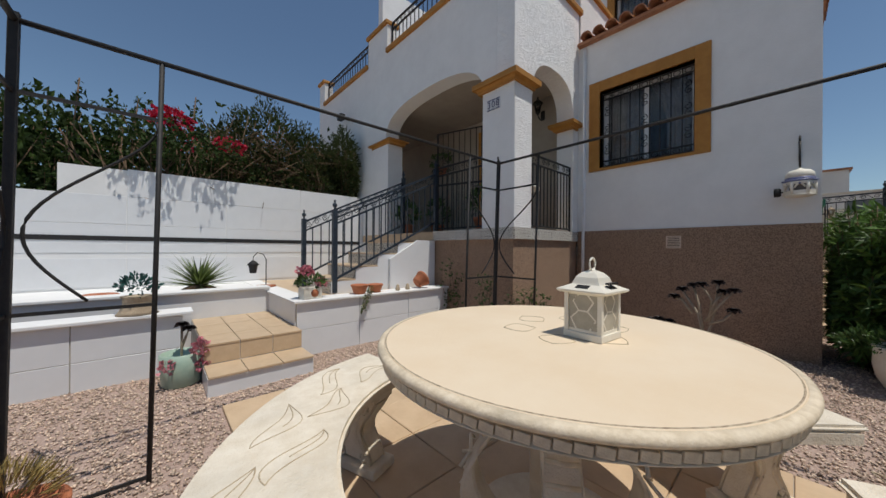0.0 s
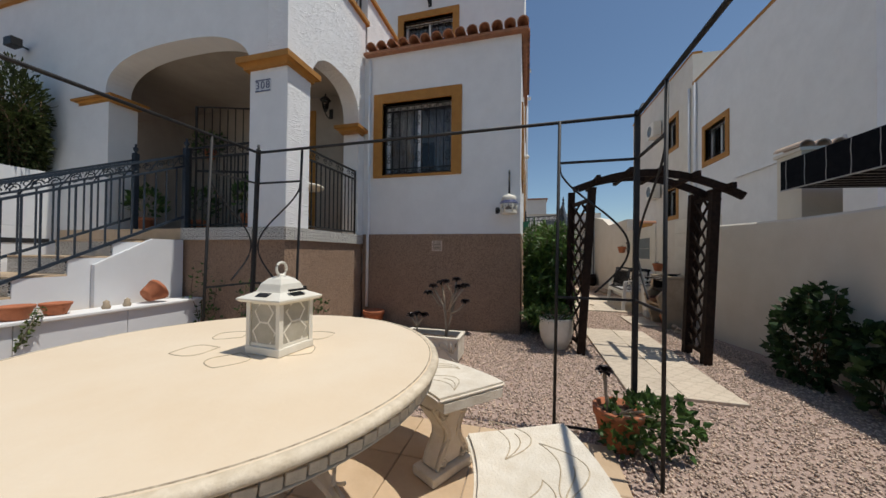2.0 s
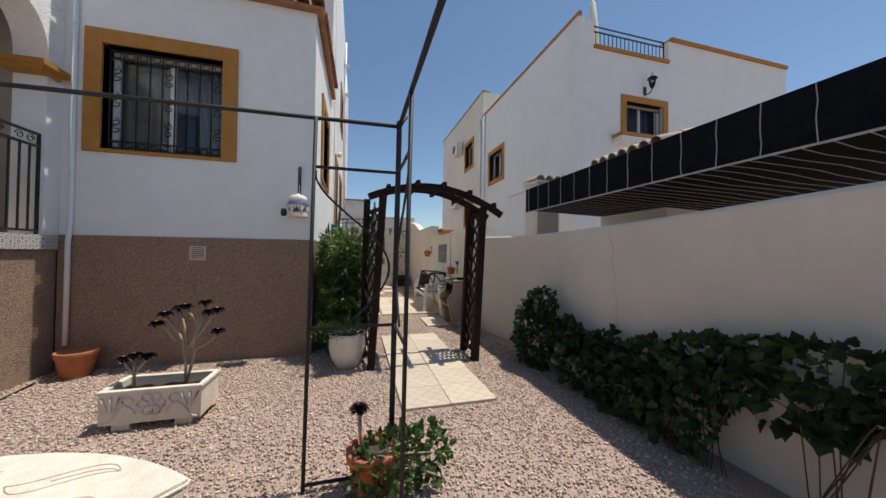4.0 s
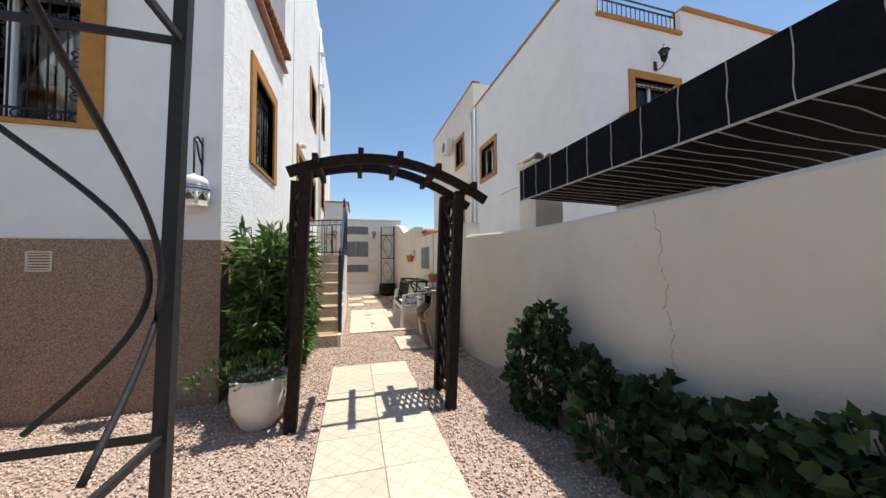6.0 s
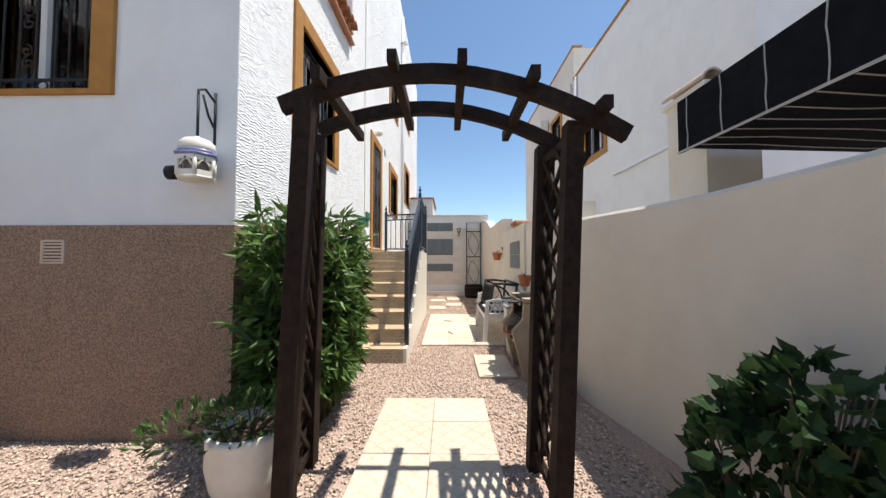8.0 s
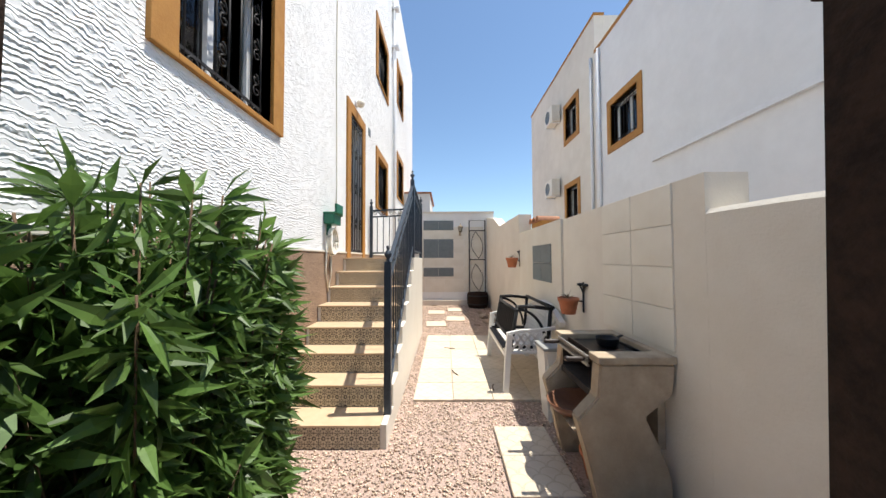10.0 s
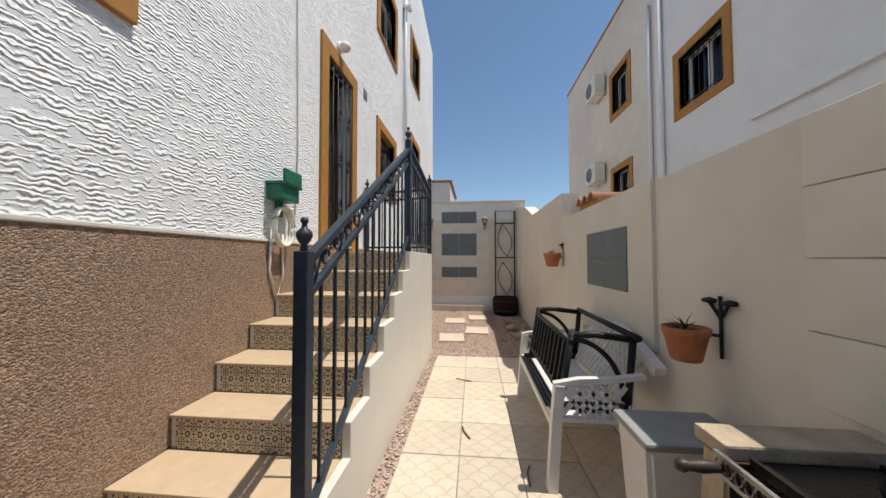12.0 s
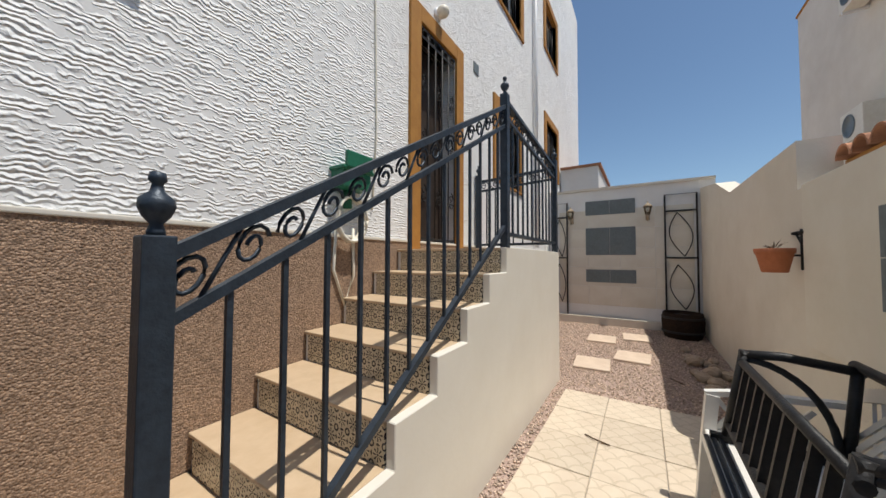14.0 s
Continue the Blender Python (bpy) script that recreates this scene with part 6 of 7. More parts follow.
rpot = thing("terracotta_pot", "empty terracotta pot below the drainpipe", "flower pot", pose(5.45, 2.52, 0))
part("pot", lathe(pot_profile(0.17, 0.28), 28), TERRACOTTA, rpot)

# geranium pot at the foot of the gazebo
gp = thing("potted_geranium", "leafy green plant in a terracotta pot at the gazebo foot", "potted plant", pose(3.02, -0.45, 0))
part("pot", lathe(pot_profile(0.145, 0.25), 26), TERRACOTTA, gp)
part("soil", lathe([(0.12, 0.2), (0.12, 0.215), (0.0, 0.216)], 20), SOIL, gp)
lv = leaf_ball(rp, 190, (-0.06, -0.10, 0.20), (0.20, 0.20, 0.17), 0.05, 0.042, 0.5, -0.5) + leaf_ball(rp, 190, (0.03, -0.28, 0.16), (0.17, 0.19, 0.17), 0.05, 0.042, 0.5, -0.5) + leaf_ball(rp, 60, (-0.12, 0.02, 0.12), (0.10, 0.10, 0.12), 0.045, 0.038, 0.5, -0.5)
leaf_mesh("foliage", [q for q in lv if q[0].z > 0.01], LEAFPOT, gp, lobed=True)
tagged(part("stem", bars(*[[(0, 0, 0.2), (rp.uniform(-0.2, 0.1), rp.uniform(-0.4, 0.05), rp.uniform(0.15, 0.34))] for _ in range(16)], r=0.005, n=5), STEM, gp), kind="stuff")
aeonium((3.02, -0.40, 0.2), [[(0, 0, 0), (0.0, 0.02, 0.12), (0.0, 0.03, 0.27)]], "single black rosette on a bare stem")

# climbing plants on the porch base
for x, y, h in ((3.78, 3.95, 1.0), (3.78, 3.2, 0.85), (3.95, 2.78, 0.75), (4.35, 2.78, 0.62)):
    cl = thing("climbing_plant", "thin climbing plant against the brown plinth", "plant", pose(x, y, 0))
    st_, lv = [], []
    for k in range(4):
        pts = [(rp.uniform(-0.03, 0.03), rp.uniform(-0.04, 0.04), 0)]
        for q in range(5):
            pts.append((pts[-1][0] + rp.uniform(-0.05, 0.03), pts[-1][1] + rp.uniform(-0.07, 0.07), h * (q + 1) / 5 * rp.uniform(0.8, 1)))
            for _ in range(7):
                lv.append((Vector(pts[-1]) + rdir(rp) * 0.06, rdir(rp, -0.2), 0.05, 0.03, rdir(rp)))
        st_.append(pts)
    tagged(part("stem", bars(*st_, r=0.004, n=4), TWIG, cl), kind="stuff")
    leaf_mesh("foliage", lv, LEAFPOT, cl)

# terrace pots
fp = thing("flower_box", "small white painted box with pink and white flowers", "flower box", pose(1.76, 4.20, 0.628, 0, 0, 8))
part("box", boxes((-0.11, -0.07, 0, 0.11, 0.07, 0.13), bevel=0.008), LANTERNWHITE, fp)
part("painted_flower", lathe([(0.045, 0), (0.045, 0.004), (0.0, 0.005)], 14), TERRACOTTA, fp).matrix_basis = pose(0.02, -0.0705, 0.065, 90, 0, 0)
leaf_mesh("foliage", leaf_ball(rp, 170, (0, 0, 0.18), (0.16, 0.12, 0.1), 0.055, 0.03, 0.6, -0.2), LEAFPOT, fp)
leaf_mesh("blossom", leaf_ball(rp, 160, (-0.06, 0, 0.31), (0.09, 0.07, 0.06), 0.035, 0.035, 0.5) + leaf_ball(rp, 70, (0.13, -0.02, 0.17), (0.05, 0.05, 0.05), 0.035, 0.035, 0.5), PINK, fp, "pink blossoms")
for x, y, r, h, tilt in ((2.38, 4.19, 0.11, 0.12, 0), (2.62, 4.20, 0.10, 0.11, 0), (3.30, 4.18, 0.12, 0.15, 62)):
    tp = thing("terracotta_pot", "terracotta pot on the terrace wall" if not tilt else "terracotta pot lying on its side on the terrace wall", "flower pot", pose(x, y, 0.628 + (0.08 if tilt else 0), 0, tilt, 0), "pots on the terrace")
    part("pot", lathe(pot_profile(r, h, 0.015), 22), TERRACOTTA, tp)
tpl = thing("trailing_plant", "trailing succulent hanging over the terrace wall", "plant", pose(2.45, 4.06, 0.62))
leaf_mesh("foliage", [(Vector((0.03 * math.sin(k) - 0.12 * (k / 120), -0.03 - 0.02 * rp.random(), 0.10 - 0.30 * k / 120)), rdir(rp), 0.035, 0.018, rdir(rp)) for k in range(120)], GRASSLEAF, tpl)
part("stem", bars([(0.0, 0.08, 0.1), (0.0, -0.02, 0.1), (-0.06, -0.035, -0.05), (-0.12, -0.035, -0.2)], r=0.005, n=5), STEM, tpl)
for x in (2.95, 3.12):
    orn = thing("small_ornament", "small dark animal ornament on the terrace wall", "ornament", pose(x, 4.16, 0.628))
    part("body", lathe([(0.03, 0), (0.035, 0.02), (0.022, 0.05), (0.026, 0.07), (0.0, 0.09)], 12), CONCRETE, orn)
gpot = thing("green_pot", "pale green round pot with artificial pink flowers", "flower pot", pose(0.60, 4.06, 0))
part("pot", lathe([(0.12, 0), (0.14, 0.02), (0.15, 0.14), (0.155, 0.28), (0.14, 0.285), (0.135, 0.24), (0.0, 0.23)], 26), material("sage_glaze", (0.36, 0.47, 0.38), (0.30, 0.41, 0.33), 9, 0.35), gpot)
leaf_mesh("blossom", leaf_ball(rp, 130, (0.13, -0.10, 0.30), (0.07, 0.06, 0.08), 0.04, 0.04, 0.5) + leaf_ball(rp, 60, (0.14, -0.12, 0.16), (0.06, 0.05, 0.05), 0.04, 0.04, 0.5) + leaf_ball(rp, 40, (-0.10, -0.12, 0.2), (0.05, 0.04, 0.05), 0.04, 0.04, 0.5), PINK, gpot, "pink blossoms")
aeonium((0.60, 4.06, 0.22), [[(0, 0, 0), (0.0, 0.0, 0.12), (0.0, 0.0, 0.30)], [(0, 0, 0.1), (0.03, 0, 0.2), (0.05, 0.0, 0.26)]], "black rosette on a bare stem in the green pot")
tpot = thing("stump_pot", "stone stump pot with a teal succulent on the planter wall", "potted plant", pose(0.30, 4.51, 0.59))
part("pot", lathe([(0.15, 0), (0.13, 0.03), (0.10, 0.09), (0.105, 0.15), (0.12, 0.17), (0.09, 0.17), (0.0, 0.15)], 18), CONCRETE, tpot)
leaf_mesh("foliage", leaf_ball(rp, 200, (0, 0, 0.24), (0.13, 0.13, 0.12), 0.05, 0.025, 0.7, -0.2), leaf_material("teal_leaf", (0.05, 0.16, 0.14), (0.03, 0.10, 0.09)), tpot)
ag = thing("spiky_plant", "spiky green yucca rosette in the back planter", "plant", pose(0.85, 5.75, 0.62))
lv = []
for k in range(150):
    a = rp.uniform(0, 2 * math.pi)
    e = rp.uniform(0.15, 1.35)
    d = Vector((math.cos(a) * math.cos(e), math.sin(a) * math.cos(e), math.sin(e)))
    lv.append((Vector((0, 0, 0.06)), d, rp.uniform(0.32, 0.55), 0.028, Vector((0, 0, 1))))
leaf_mesh("foliage", lv, GRASSLEAF, ag, wide=0.35)
part("stump", lathe([(0.22, 0), (0.18, 0.05), (0.08, 0.10), (0.0, 0.11)], 14), TWIG, ag)
gl = thing("garden_lantern", "small black lantern hanging from a shepherd's hook", "lantern", pose(1.45, 5.75, 0.62))
part("hook", bars([(0.2, 0, 0), (0.2, 0, 0.42), (0.16, 0, 0.5), (0.08, 0, 0.52), (0.03, 0, 0.46), (0.03, 0, 0.42)], r=0.007), IRON, gl)
part("lantern", lathe([(0.04, 0.22), (0.045, 0.23), (0.06, 0.33), (0.085, 0.34), (0.05, 0.38), (0.01, 0.41), (0.0, 0.42)], 8, (0.03, 0, 0)), IRON, gl)
part("saucer", lathe([(0.12, 0), (0.14, 0.03), (0.0, 0.031)], 18, (0.2, 0, 0)), TERRACOTTA, gl)
cac = thing("potted_grass", "dry golden barrel cactus in a terracotta bowl", "potted plant", pose(-0.02, 2.48, 0))
part("bowl", lathe(pot_profile(0.19, 0.16), 24), TERRACOTTA, cac)
leaf_mesh("foliage", leaf_ball(rp, 500, (0, 0, 0.20), (0.15, 0.15, 0.12), 0.07, 0.008, 0.9, 0.0), leaf_material("dry_spine", (0.40, 0.30, 0.10), (0.28, 0.21, 0.08), 0.6, 0.1), cac)
for x, y in ((-0.85, 5.7), (-0.05, 5.7)):
    dish = thing("plant_dish", "low terracotta dish in the back planter", "dish", pose(x, y, 0.62))
    part("dish", lathe([(0.12, 0), (0.16, 0.05), (0.14, 0.055), (0.0, 0.03)], 18), TERRACOTTA, dish)

# porch plants
for x, y, s in ((4.25, 3.75, 1.0), (5.2, 5.9, 1.2), (4.2, 5.65, 0.9)):
    pp = thing("porch_plant", "green leafy plant in a terracotta pot on the porch", "potted plant", pose(x, y, FLOOR))
    part("pot", lathe(pot_profile(0.13 * s, 0.22 * s), 20), TERRACOTTA, pp)
    leaf_mesh("foliage", leaf_ball(rp, 140, (0, 0, 0.45 * s), (0.2 * s, 0.2 * s, 0.25 * s), 0.11, 0.06, 0.6, -0.4), LEAFPOT, pp)
    tagged(part("stem", bars(*[[(0, 0, 0.2 * s), (rp.uniform(-0.15, 0.15), rp.uniform(-0.15, 0.15), 0.5 * s)] for _ in range(6)], r=0.006, n=5), STEM, pp), kind="stuff")
ptb = thing("porch_table", "small round table with metal legs on the porch", "table", pose(4.85, 3.45, FLOOR))
part("tabletop", lathe([(0.32, 0.68), (0.33, 0.70), (0.32, 0.72), (0.0, 0.72)], 28), LANTERNWHITE, ptb)
for k in range(3):
    a = k * 2.1
    part("leg", bars([(0.05 * math.cos(a), 0.05 * math.sin(a), 0.69), (0.25 * math.cos(a), 0.25 * math.sin(a), 0.0)], r=0.012), IRON, ptb)

hp = thing("hanging_plant", "leafy plant in a terracotta wall pot inside the porch", "potted plant", pose(FX - 0.10, 6.15, 3.02))
part("pot", lathe(pot_profile(0.11, 0.17), 20), TERRACOTTA, hp)
part("hook", bars([(0.12, 0, 0.30), (0.02, 0, 0.28), (0.0, 0, 0.14)], r=0.008), IRON, hp)
leaf_mesh("foliage", leaf_ball(rp, 180, (-0.02, 0, 0.26), (0.24, 0.28, 0.22), 0.11, 0.05, 0.6, -0.5), LEAFPOT, hp)

# hedge and bougainvillea behind the boundary wall
hd = thing("hedge", "tall dense green and brown hedge behind the boundary wall", "hedge", pose(0, 0, 0))
lv, tw, dry = [], [], []
for i in range(26):
    cx = -5.5 + 9.1 * i / 25
    top = 3.55 + 0.2 * math.sin(cx * 1.7) + 0.35 * max(0, min(1, cx - 1.2))
    lv += leaf_ball(rp, 520, (cx, 7.95 + 0.2 * math.sin(cx * 2.3), 2.3), (0.75, 0.65, top - 2.25), 0.13, 0.075, 0.5, -0.9, 0.1)
    lv += leaf_ball(rp, 420, (cx, 8.2, 2.1), (0.6, 0.4, top - 2.5), 0.2, 0.13, 0.3, -0.9, 0.1)
    lv += leaf_ball(rp, 170, (cx, 7.45, 2.25), (0.5, 0.28, 0.7), 0.09, 0.05, 0.5, -0.9, 0.1)
    for _ in range(10):
        a = Vector((cx + rp.uniform(-0.5, 0.5), rp.uniform(7.4, 8.2), 0.0))
        b = Vector((cx + rp.uniform(-0.8, 0.8), rp.uniform(7.25, 8.0), rp.uniform(2.2, top)))
        tw.append([a, a.lerp(b, 0.5) + rdir(rp) * 0.2, b])
for _ in range(130):
    p = Vector((rp.uniform(1.0, 3.7), rp.uniform(7.2, 7.5), rp.uniform(2.15, 3.2)))
    d = Vector((rp.uniform(-1, 1), rp.uniform(-0.25, 0.1), rp.uniform(-0.25, 0.5))).normalized()
    tw.append([p, p + d * 0.3 + rdir(rp) * 0.06, p + d * rp.uniform(0.4, 0.8)])
for _ in range(1500):
    p = Vector((rp.uniform(1.2, 3.7), rp.uniform(7.15, 7.6), rp.uniform(2.3, 3.4)))
    dry.append((p, rdir(rp), 0.06, 0.03, rdir(rp)))
leaf_mesh("foliage", lv, LEAFHEDGE, hd)
leaf_mesh("dry_foliage", dry, leaf_material("dry_leaf", (0.16, 0.10, 0.04), (0.10, 0.065, 0.03), 0.7, 0.2), hd, "dry brown leaves")
tagged(part("branch", bars(*tw, r=0.006, n=5), TWIG, hd), kind="stuff")
ds = thing("dense_shrub", "rounded dense olive-green shrub rising over the boundary wall", "shrub", pose(0, 0, 0))
lv, tw = [], []
for cx, cy, cz, rx, ry, rz, n in ((2.15, 7.85, 3.0, 0.85, 0.6, 1.25, 6500), (2.85, 7.75, 2.9, 0.7, 0.55, 1.0, 4500), (1.5, 7.8, 2.8, 0.6, 0.5, 0.9, 3000), (3.4, 7.5, 2.75, 0.45, 0.45, 0.7, 3000), (3.58, 7.22, 2.7, 0.24, 0.26, 0.62, 2000), (2.9, 7.3, 2.6, 0.5, 0.25, 0.55, 2000), (3.5, 7.22, 3.0, 0.33, 0.42, 0.85, 3600)):
    lv += leaf_ball(rp, n, (cx, cy, cz), (rx, ry, rz), 0.075, 0.03, 0.75, -0.9, 0.12)
    for _ in range(14):
        tw.append([(cx + rp.uniform(-0.2, 0.2), cy, 0.0), (cx + rp.uniform(-0.3, 0.3), cy + rp.uniform(-0.2, 0.2), cz), (cx + rx * rp.uniform(-0.8, 0.8), cy + ry * rp.uniform(-0.7, 0.7), cz + rz * rp.uniform(0.1, 0.7))])
lv = [q for q in lv if q[0].z > 2.36 or q[0].y > 7.13]
leaf_mesh("foliage", lv, leaf_material("olive_leaf", (0.075, 0.095, 0.028), (0.04, 0.055, 0.016), 0.6), ds)
tagged(part("branch", bars(*tw, r=0.012, n=5), TWIG, ds), kind="stuff")
bg = thing("bougainvillea", "bougainvillea with bright red bracts over the wall", "shrub", pose(0, 0, 0))
lv = leaf_ball(rp, 420, (0.4, 7.15, 2.75), (0.75, 0.25, 0.75), 0.06, 0.04, 0.5, -0.9) + leaf_ball(rp, 260, (1.35, 7.15, 2.6), (0.45, 0.22, 0.5), 0.06, 0.04, 0.5, -0.9)
lv += leaf_ball(rp, 420, (-0.9, 7.2, 2.5), (0.7, 0.3, 0.9), 0.08, 0.05, 0.5, -0.9) + leaf_ball(rp, 300, (-1.9, 7.2, 2.3), (0.7, 0.3, 0.9), 0.09, 0.055, 0.5, -0.9)
sp = []
for x, z in ((0.9, 3.75), (1.35, 3.45), (0.2, 3.5), (-0.4, 3.6)):
    sp.append([(x - 0.1, 7.25, 2.4), (x, 7.2, z)])
    for k in range(60):
        u = rp.random()
        lv.append((Vector((x - 0.1 + 0.1 * u, 7.22, 2.4 + (z - 2.4) * u)), rdir(rp), 0.07, 0.035, rdir(rp)))
for _ in range(30):
    sp.append([(rp.uniform(-0.6, 1.4), 7.3, 1.2), (rp.uniform(-0.6, 1.4), 7.15, rp.uniform(2.4, 3.0))])
leaf_mesh("foliage", lv, LEAFHEDGE, bg)
tagged(part("branch", bars(*sp, r=0.009, n=5), TWIG, bg), kind="stuff")
leaf_mesh("blossom", leaf_ball(rp, 330, (0.58, 6.86, 3.16), (0.27, 0.14, 0.18), 0.06, 0.06, 0.5) + leaf_ball(rp, 240, (1.33, 6.86, 2.93), (0.22, 0.14, 0.14), 0.06, 0.06, 0.5) + leaf_ball(rp, 40, (0.75, 6.98, 2.85), (0.4, 0.1, 0.2), 0.045, 0.045, 0.5), RED, bg, "bright red bracts")
# shoots that lean over the wall and shade it
ov = thing("overhanging_shoots", "leafy shoots hanging over the boundary wall", "plant", pose(0, 0, 0))
lv, tw = [], []
for x, z in ((0.35, 2.75), (0.7, 2.9), (1.35, 2.8), (1.1, 2.75), (0.15, 2.8), (0.55, 2.7)):
    e = Vector((x - 0.08, 6.62, z + rp.uniform(0.05, 0.3)))
    tw.append([(x, 7.15, 2.3), (x, 6.95, z), e])
    for k in range(120):
        lv.append((Vector((x, 6.95, z)).lerp(e, rp.random()) + rdir(rp) * 0.16, rdir(rp), 0.07, 0.05, rdir(rp)))
tagged(part("branch", bars(*tw, r=0.007, n=5), TWIG, ov), kind="stuff")
leaf_mesh("foliage", lv, LEAFHEDGE, ov)

# ---- barbecue, bench and wall pots ----
SHIFT = pose(-0.10, -0.0, 0)
bbq = thing("stone_barbecue", "weathered concrete barbecue against the garden wall", "barbecue", SHIFT)
prof = [(-2.50, 0), (-2.095, 0), (-2.03, 0.30), (-1.97, 0.52), (-2.085, 0.64), (-2.10, 0.825), (-2.525, 0.825), (-2.505, 0.65), (-2.35, 0.53), (-2.43, 0.36), (-2.49, 0.2)]
for x in (6.85, 7.42):
    b = prism(prof, x, x + 0.10, "x")
    bmesh.ops.bevel(b, geom=[e for e in b.edges if e.calc_face_angle(0) > 0.3], offset=0.010, segments=2, affect="EDGES")
    part("side_panel", b, CONCRETE, bbq)
    part("cap", boxes((x - 0.012, -2.525, 0.827, x + 0.112, -2.085, 0.868), bevel=0.007), CONCRETE, bbq, "thick worn concrete cap")
SOOT = material("soot", (0.02, 0.017, 0.015), (0.04, 0.03, 0.026), 20, 0.95, 0.5, 60)
part("back_panel", boxes((6.95, -2.525, 0.30, 7.42, -2.48, 0.80)), CONCRETE, bbq)
part("back_rim", boxes((6.962, -2.525, 0.802, 7.408, -2.47, 0.866), bevel=0.006), CONCRETE, bbq)
part("fire_tray", boxes((6.95, -2.48, 0.60, 7.42, -2.09, 0.64)), SOOT, bbq, "soot blackened tray")
part("lining", boxes((6.95, -2.478, 0.64, 6.956, -2.10, 0.80), (7.414, -2.478, 0.64, 7.42, -2.10, 0.80), (6.957, -2.478, 0.64, 7.413, -2.472, 0.80)), SOOT, bbq, "soot blackened sides of the fire box")
part("shelf", prism([(-2.44, 0.36), (-2.02, 0.36), (-1.985, 0.41), (-2.44, 0.41)], 6.95, 7.42, "x"), CONCRETE, bbq)
STEELGREY = material("bare_steel", (0.34, 0.33, 0.31), (0.22, 0.20, 0.18), 30, 0.45, 0.2, 90, 0.7)
HOTPLATE = material("greasy_black_iron", (0.012, 0.011, 0.011), (0.03, 0.022, 0.018), 12, 0.28, 0.3, 60, 0.3)
RUST = material("sooty_steel", (0.05, 0.035, 0.028), (0.09, 0.05, 0.035), 30, 0.6, 0.3, 90, 0.6)
gr = thing("barbecue_grill", "black grill rack with wooden handles on the barbecue", "grill", SHIFT)
part("frame", bars([(6.965, -2.09, 0.815), (7.405, -2.09, 0.815), (7.405, -2.455, 0.815), (6.965, -2.455, 0.815), (6.965, -2.09, 0.815)], flat=(0.010, 0.012)), RUST, gr)
part("front_rail", bars([(6.94, -2.075, 0.84), (7.43, -2.075, 0.84)], [(6.94, -2.075, 0.79), (7.43, -2.075, 0.79)], flat=(0.006, 0.006)), STEELGREY, gr, "bare steel front rail")
for i in range(16):
    xc = 6.958 + 0.0305 * i
    part("ring", bars([(xc + 0.013 * math.cos(a), -2.075, 0.815 + 0.019 * math.sin(a)) for a in [q * math.pi / 5 for q in range(11)]], r=0.0035, n=4), STEELGREY, gr)
part("wire", bars(*[[(6.98 + 0.02 * i, -2.10, 0.815), (6.98 + 0.02 * i, -2.45, 0.815)] for i in range(21)], r=0.003, n=4), RUST, gr)
part("hot_plate", boxes((7.0, -2.44, 0.822, 7.39, -2.13, 0.834), (7.0, -2.44, 0.834, 7.39, -2.43, 0.85), (7.0, -2.14, 0.834, 7.39, -2.13, 0.85)), HOTPLATE, gr, "greasy black hot plate")
for x in (6.99, 7.40):
    part("handle", lathe([(0.008, 0), (0.014, 0.012), (0.017, 0.05), (0.013, 0.085), (0.018, 0.10), (0.012, 0.115), (0.0, 0.117)], 12), DOORDARK, gr, "turned dark wooden handle").matrix_basis = pose(x, -2.07, 0.815, -90, 0, 0)
pan = thing("cooking_pan", "blackened round pan on the grill", "pan", pose(7.10, -2.32, 0.835) @ Matrix.Diagonal((0.75, 0.75, 0.75, 1)))
part("pan", lathe([(0.07, 0), (0.08, 0.01), (0.095, 0.07), (0.098, 0.075), (0.088, 0.07), (0.072, 0.012), (0.0, 0.011)], 24), BLACKPLAST, pan)
part("handle", bars([(0.03, -0.085, 0.06), (0.07, -0.17, 0.075)], flat=(0.012, 0.006)), BLACKPLAST, pan)
dish = thing("clay_dish", "round brown clay dish on the barbecue shelf", "dish", pose(7.085, -2.10, 0.412) @ pose(0, 0, 0, -4, 0, 0))
part("bowl", lathe([(0.10, 0), (0.15, 0.025), (0.185, 0.08), (0.175, 0.08), (0.14, 0.035), (0.0, 0.025)], 28), material("brown_glazed_clay", (0.13, 0.055, 0.03), (0.20, 0.09, 0.05), 9, 0.35, 0.1, 50), dish)
pot2 = thing("terracotta_pot", "old terracotta pots under the barbecue", "flower pot", pose(7.05, -2.22, 0.0, 0, 0, 0))
part("pot", lathe(pot_profile(0.11, 0.18), 20), TERRACOTTA, pot2)
bin_ = thing("plastic_bin", "white perforated plastic laundry bin with a grey lid", "bin", pose(7.84, -2.285, 0))
b = bmesh.new()
rings = []
for s, z in ((0.105, 0), (0.11, 0.02), (0.135, 0.60), (0.14, 0.62)):
    rings.append([b.verts.new((sx * s, sy * s * 1.45, z)) for sx, sy in ((-1, -1), (1, -1), (1, 1), (-1, 1))])
for p, q in zip(rings, rings[1:]):
    for i in range(4):
        b.faces.new((p[i], p[(i + 1) % 4], q[(i + 1) % 4], q[i]))
b.faces.new(rings[0][::-1])
b.faces.new(rings[-1])
bmesh.ops.bevel(b, geom=[e for e in b.edges if abs(e.verts[0].co.z - e.verts[1].co.z) > 0.05], offset=0.02, segments=2, affect="EDGES")
part("body", b, PLASTIC, bin_)
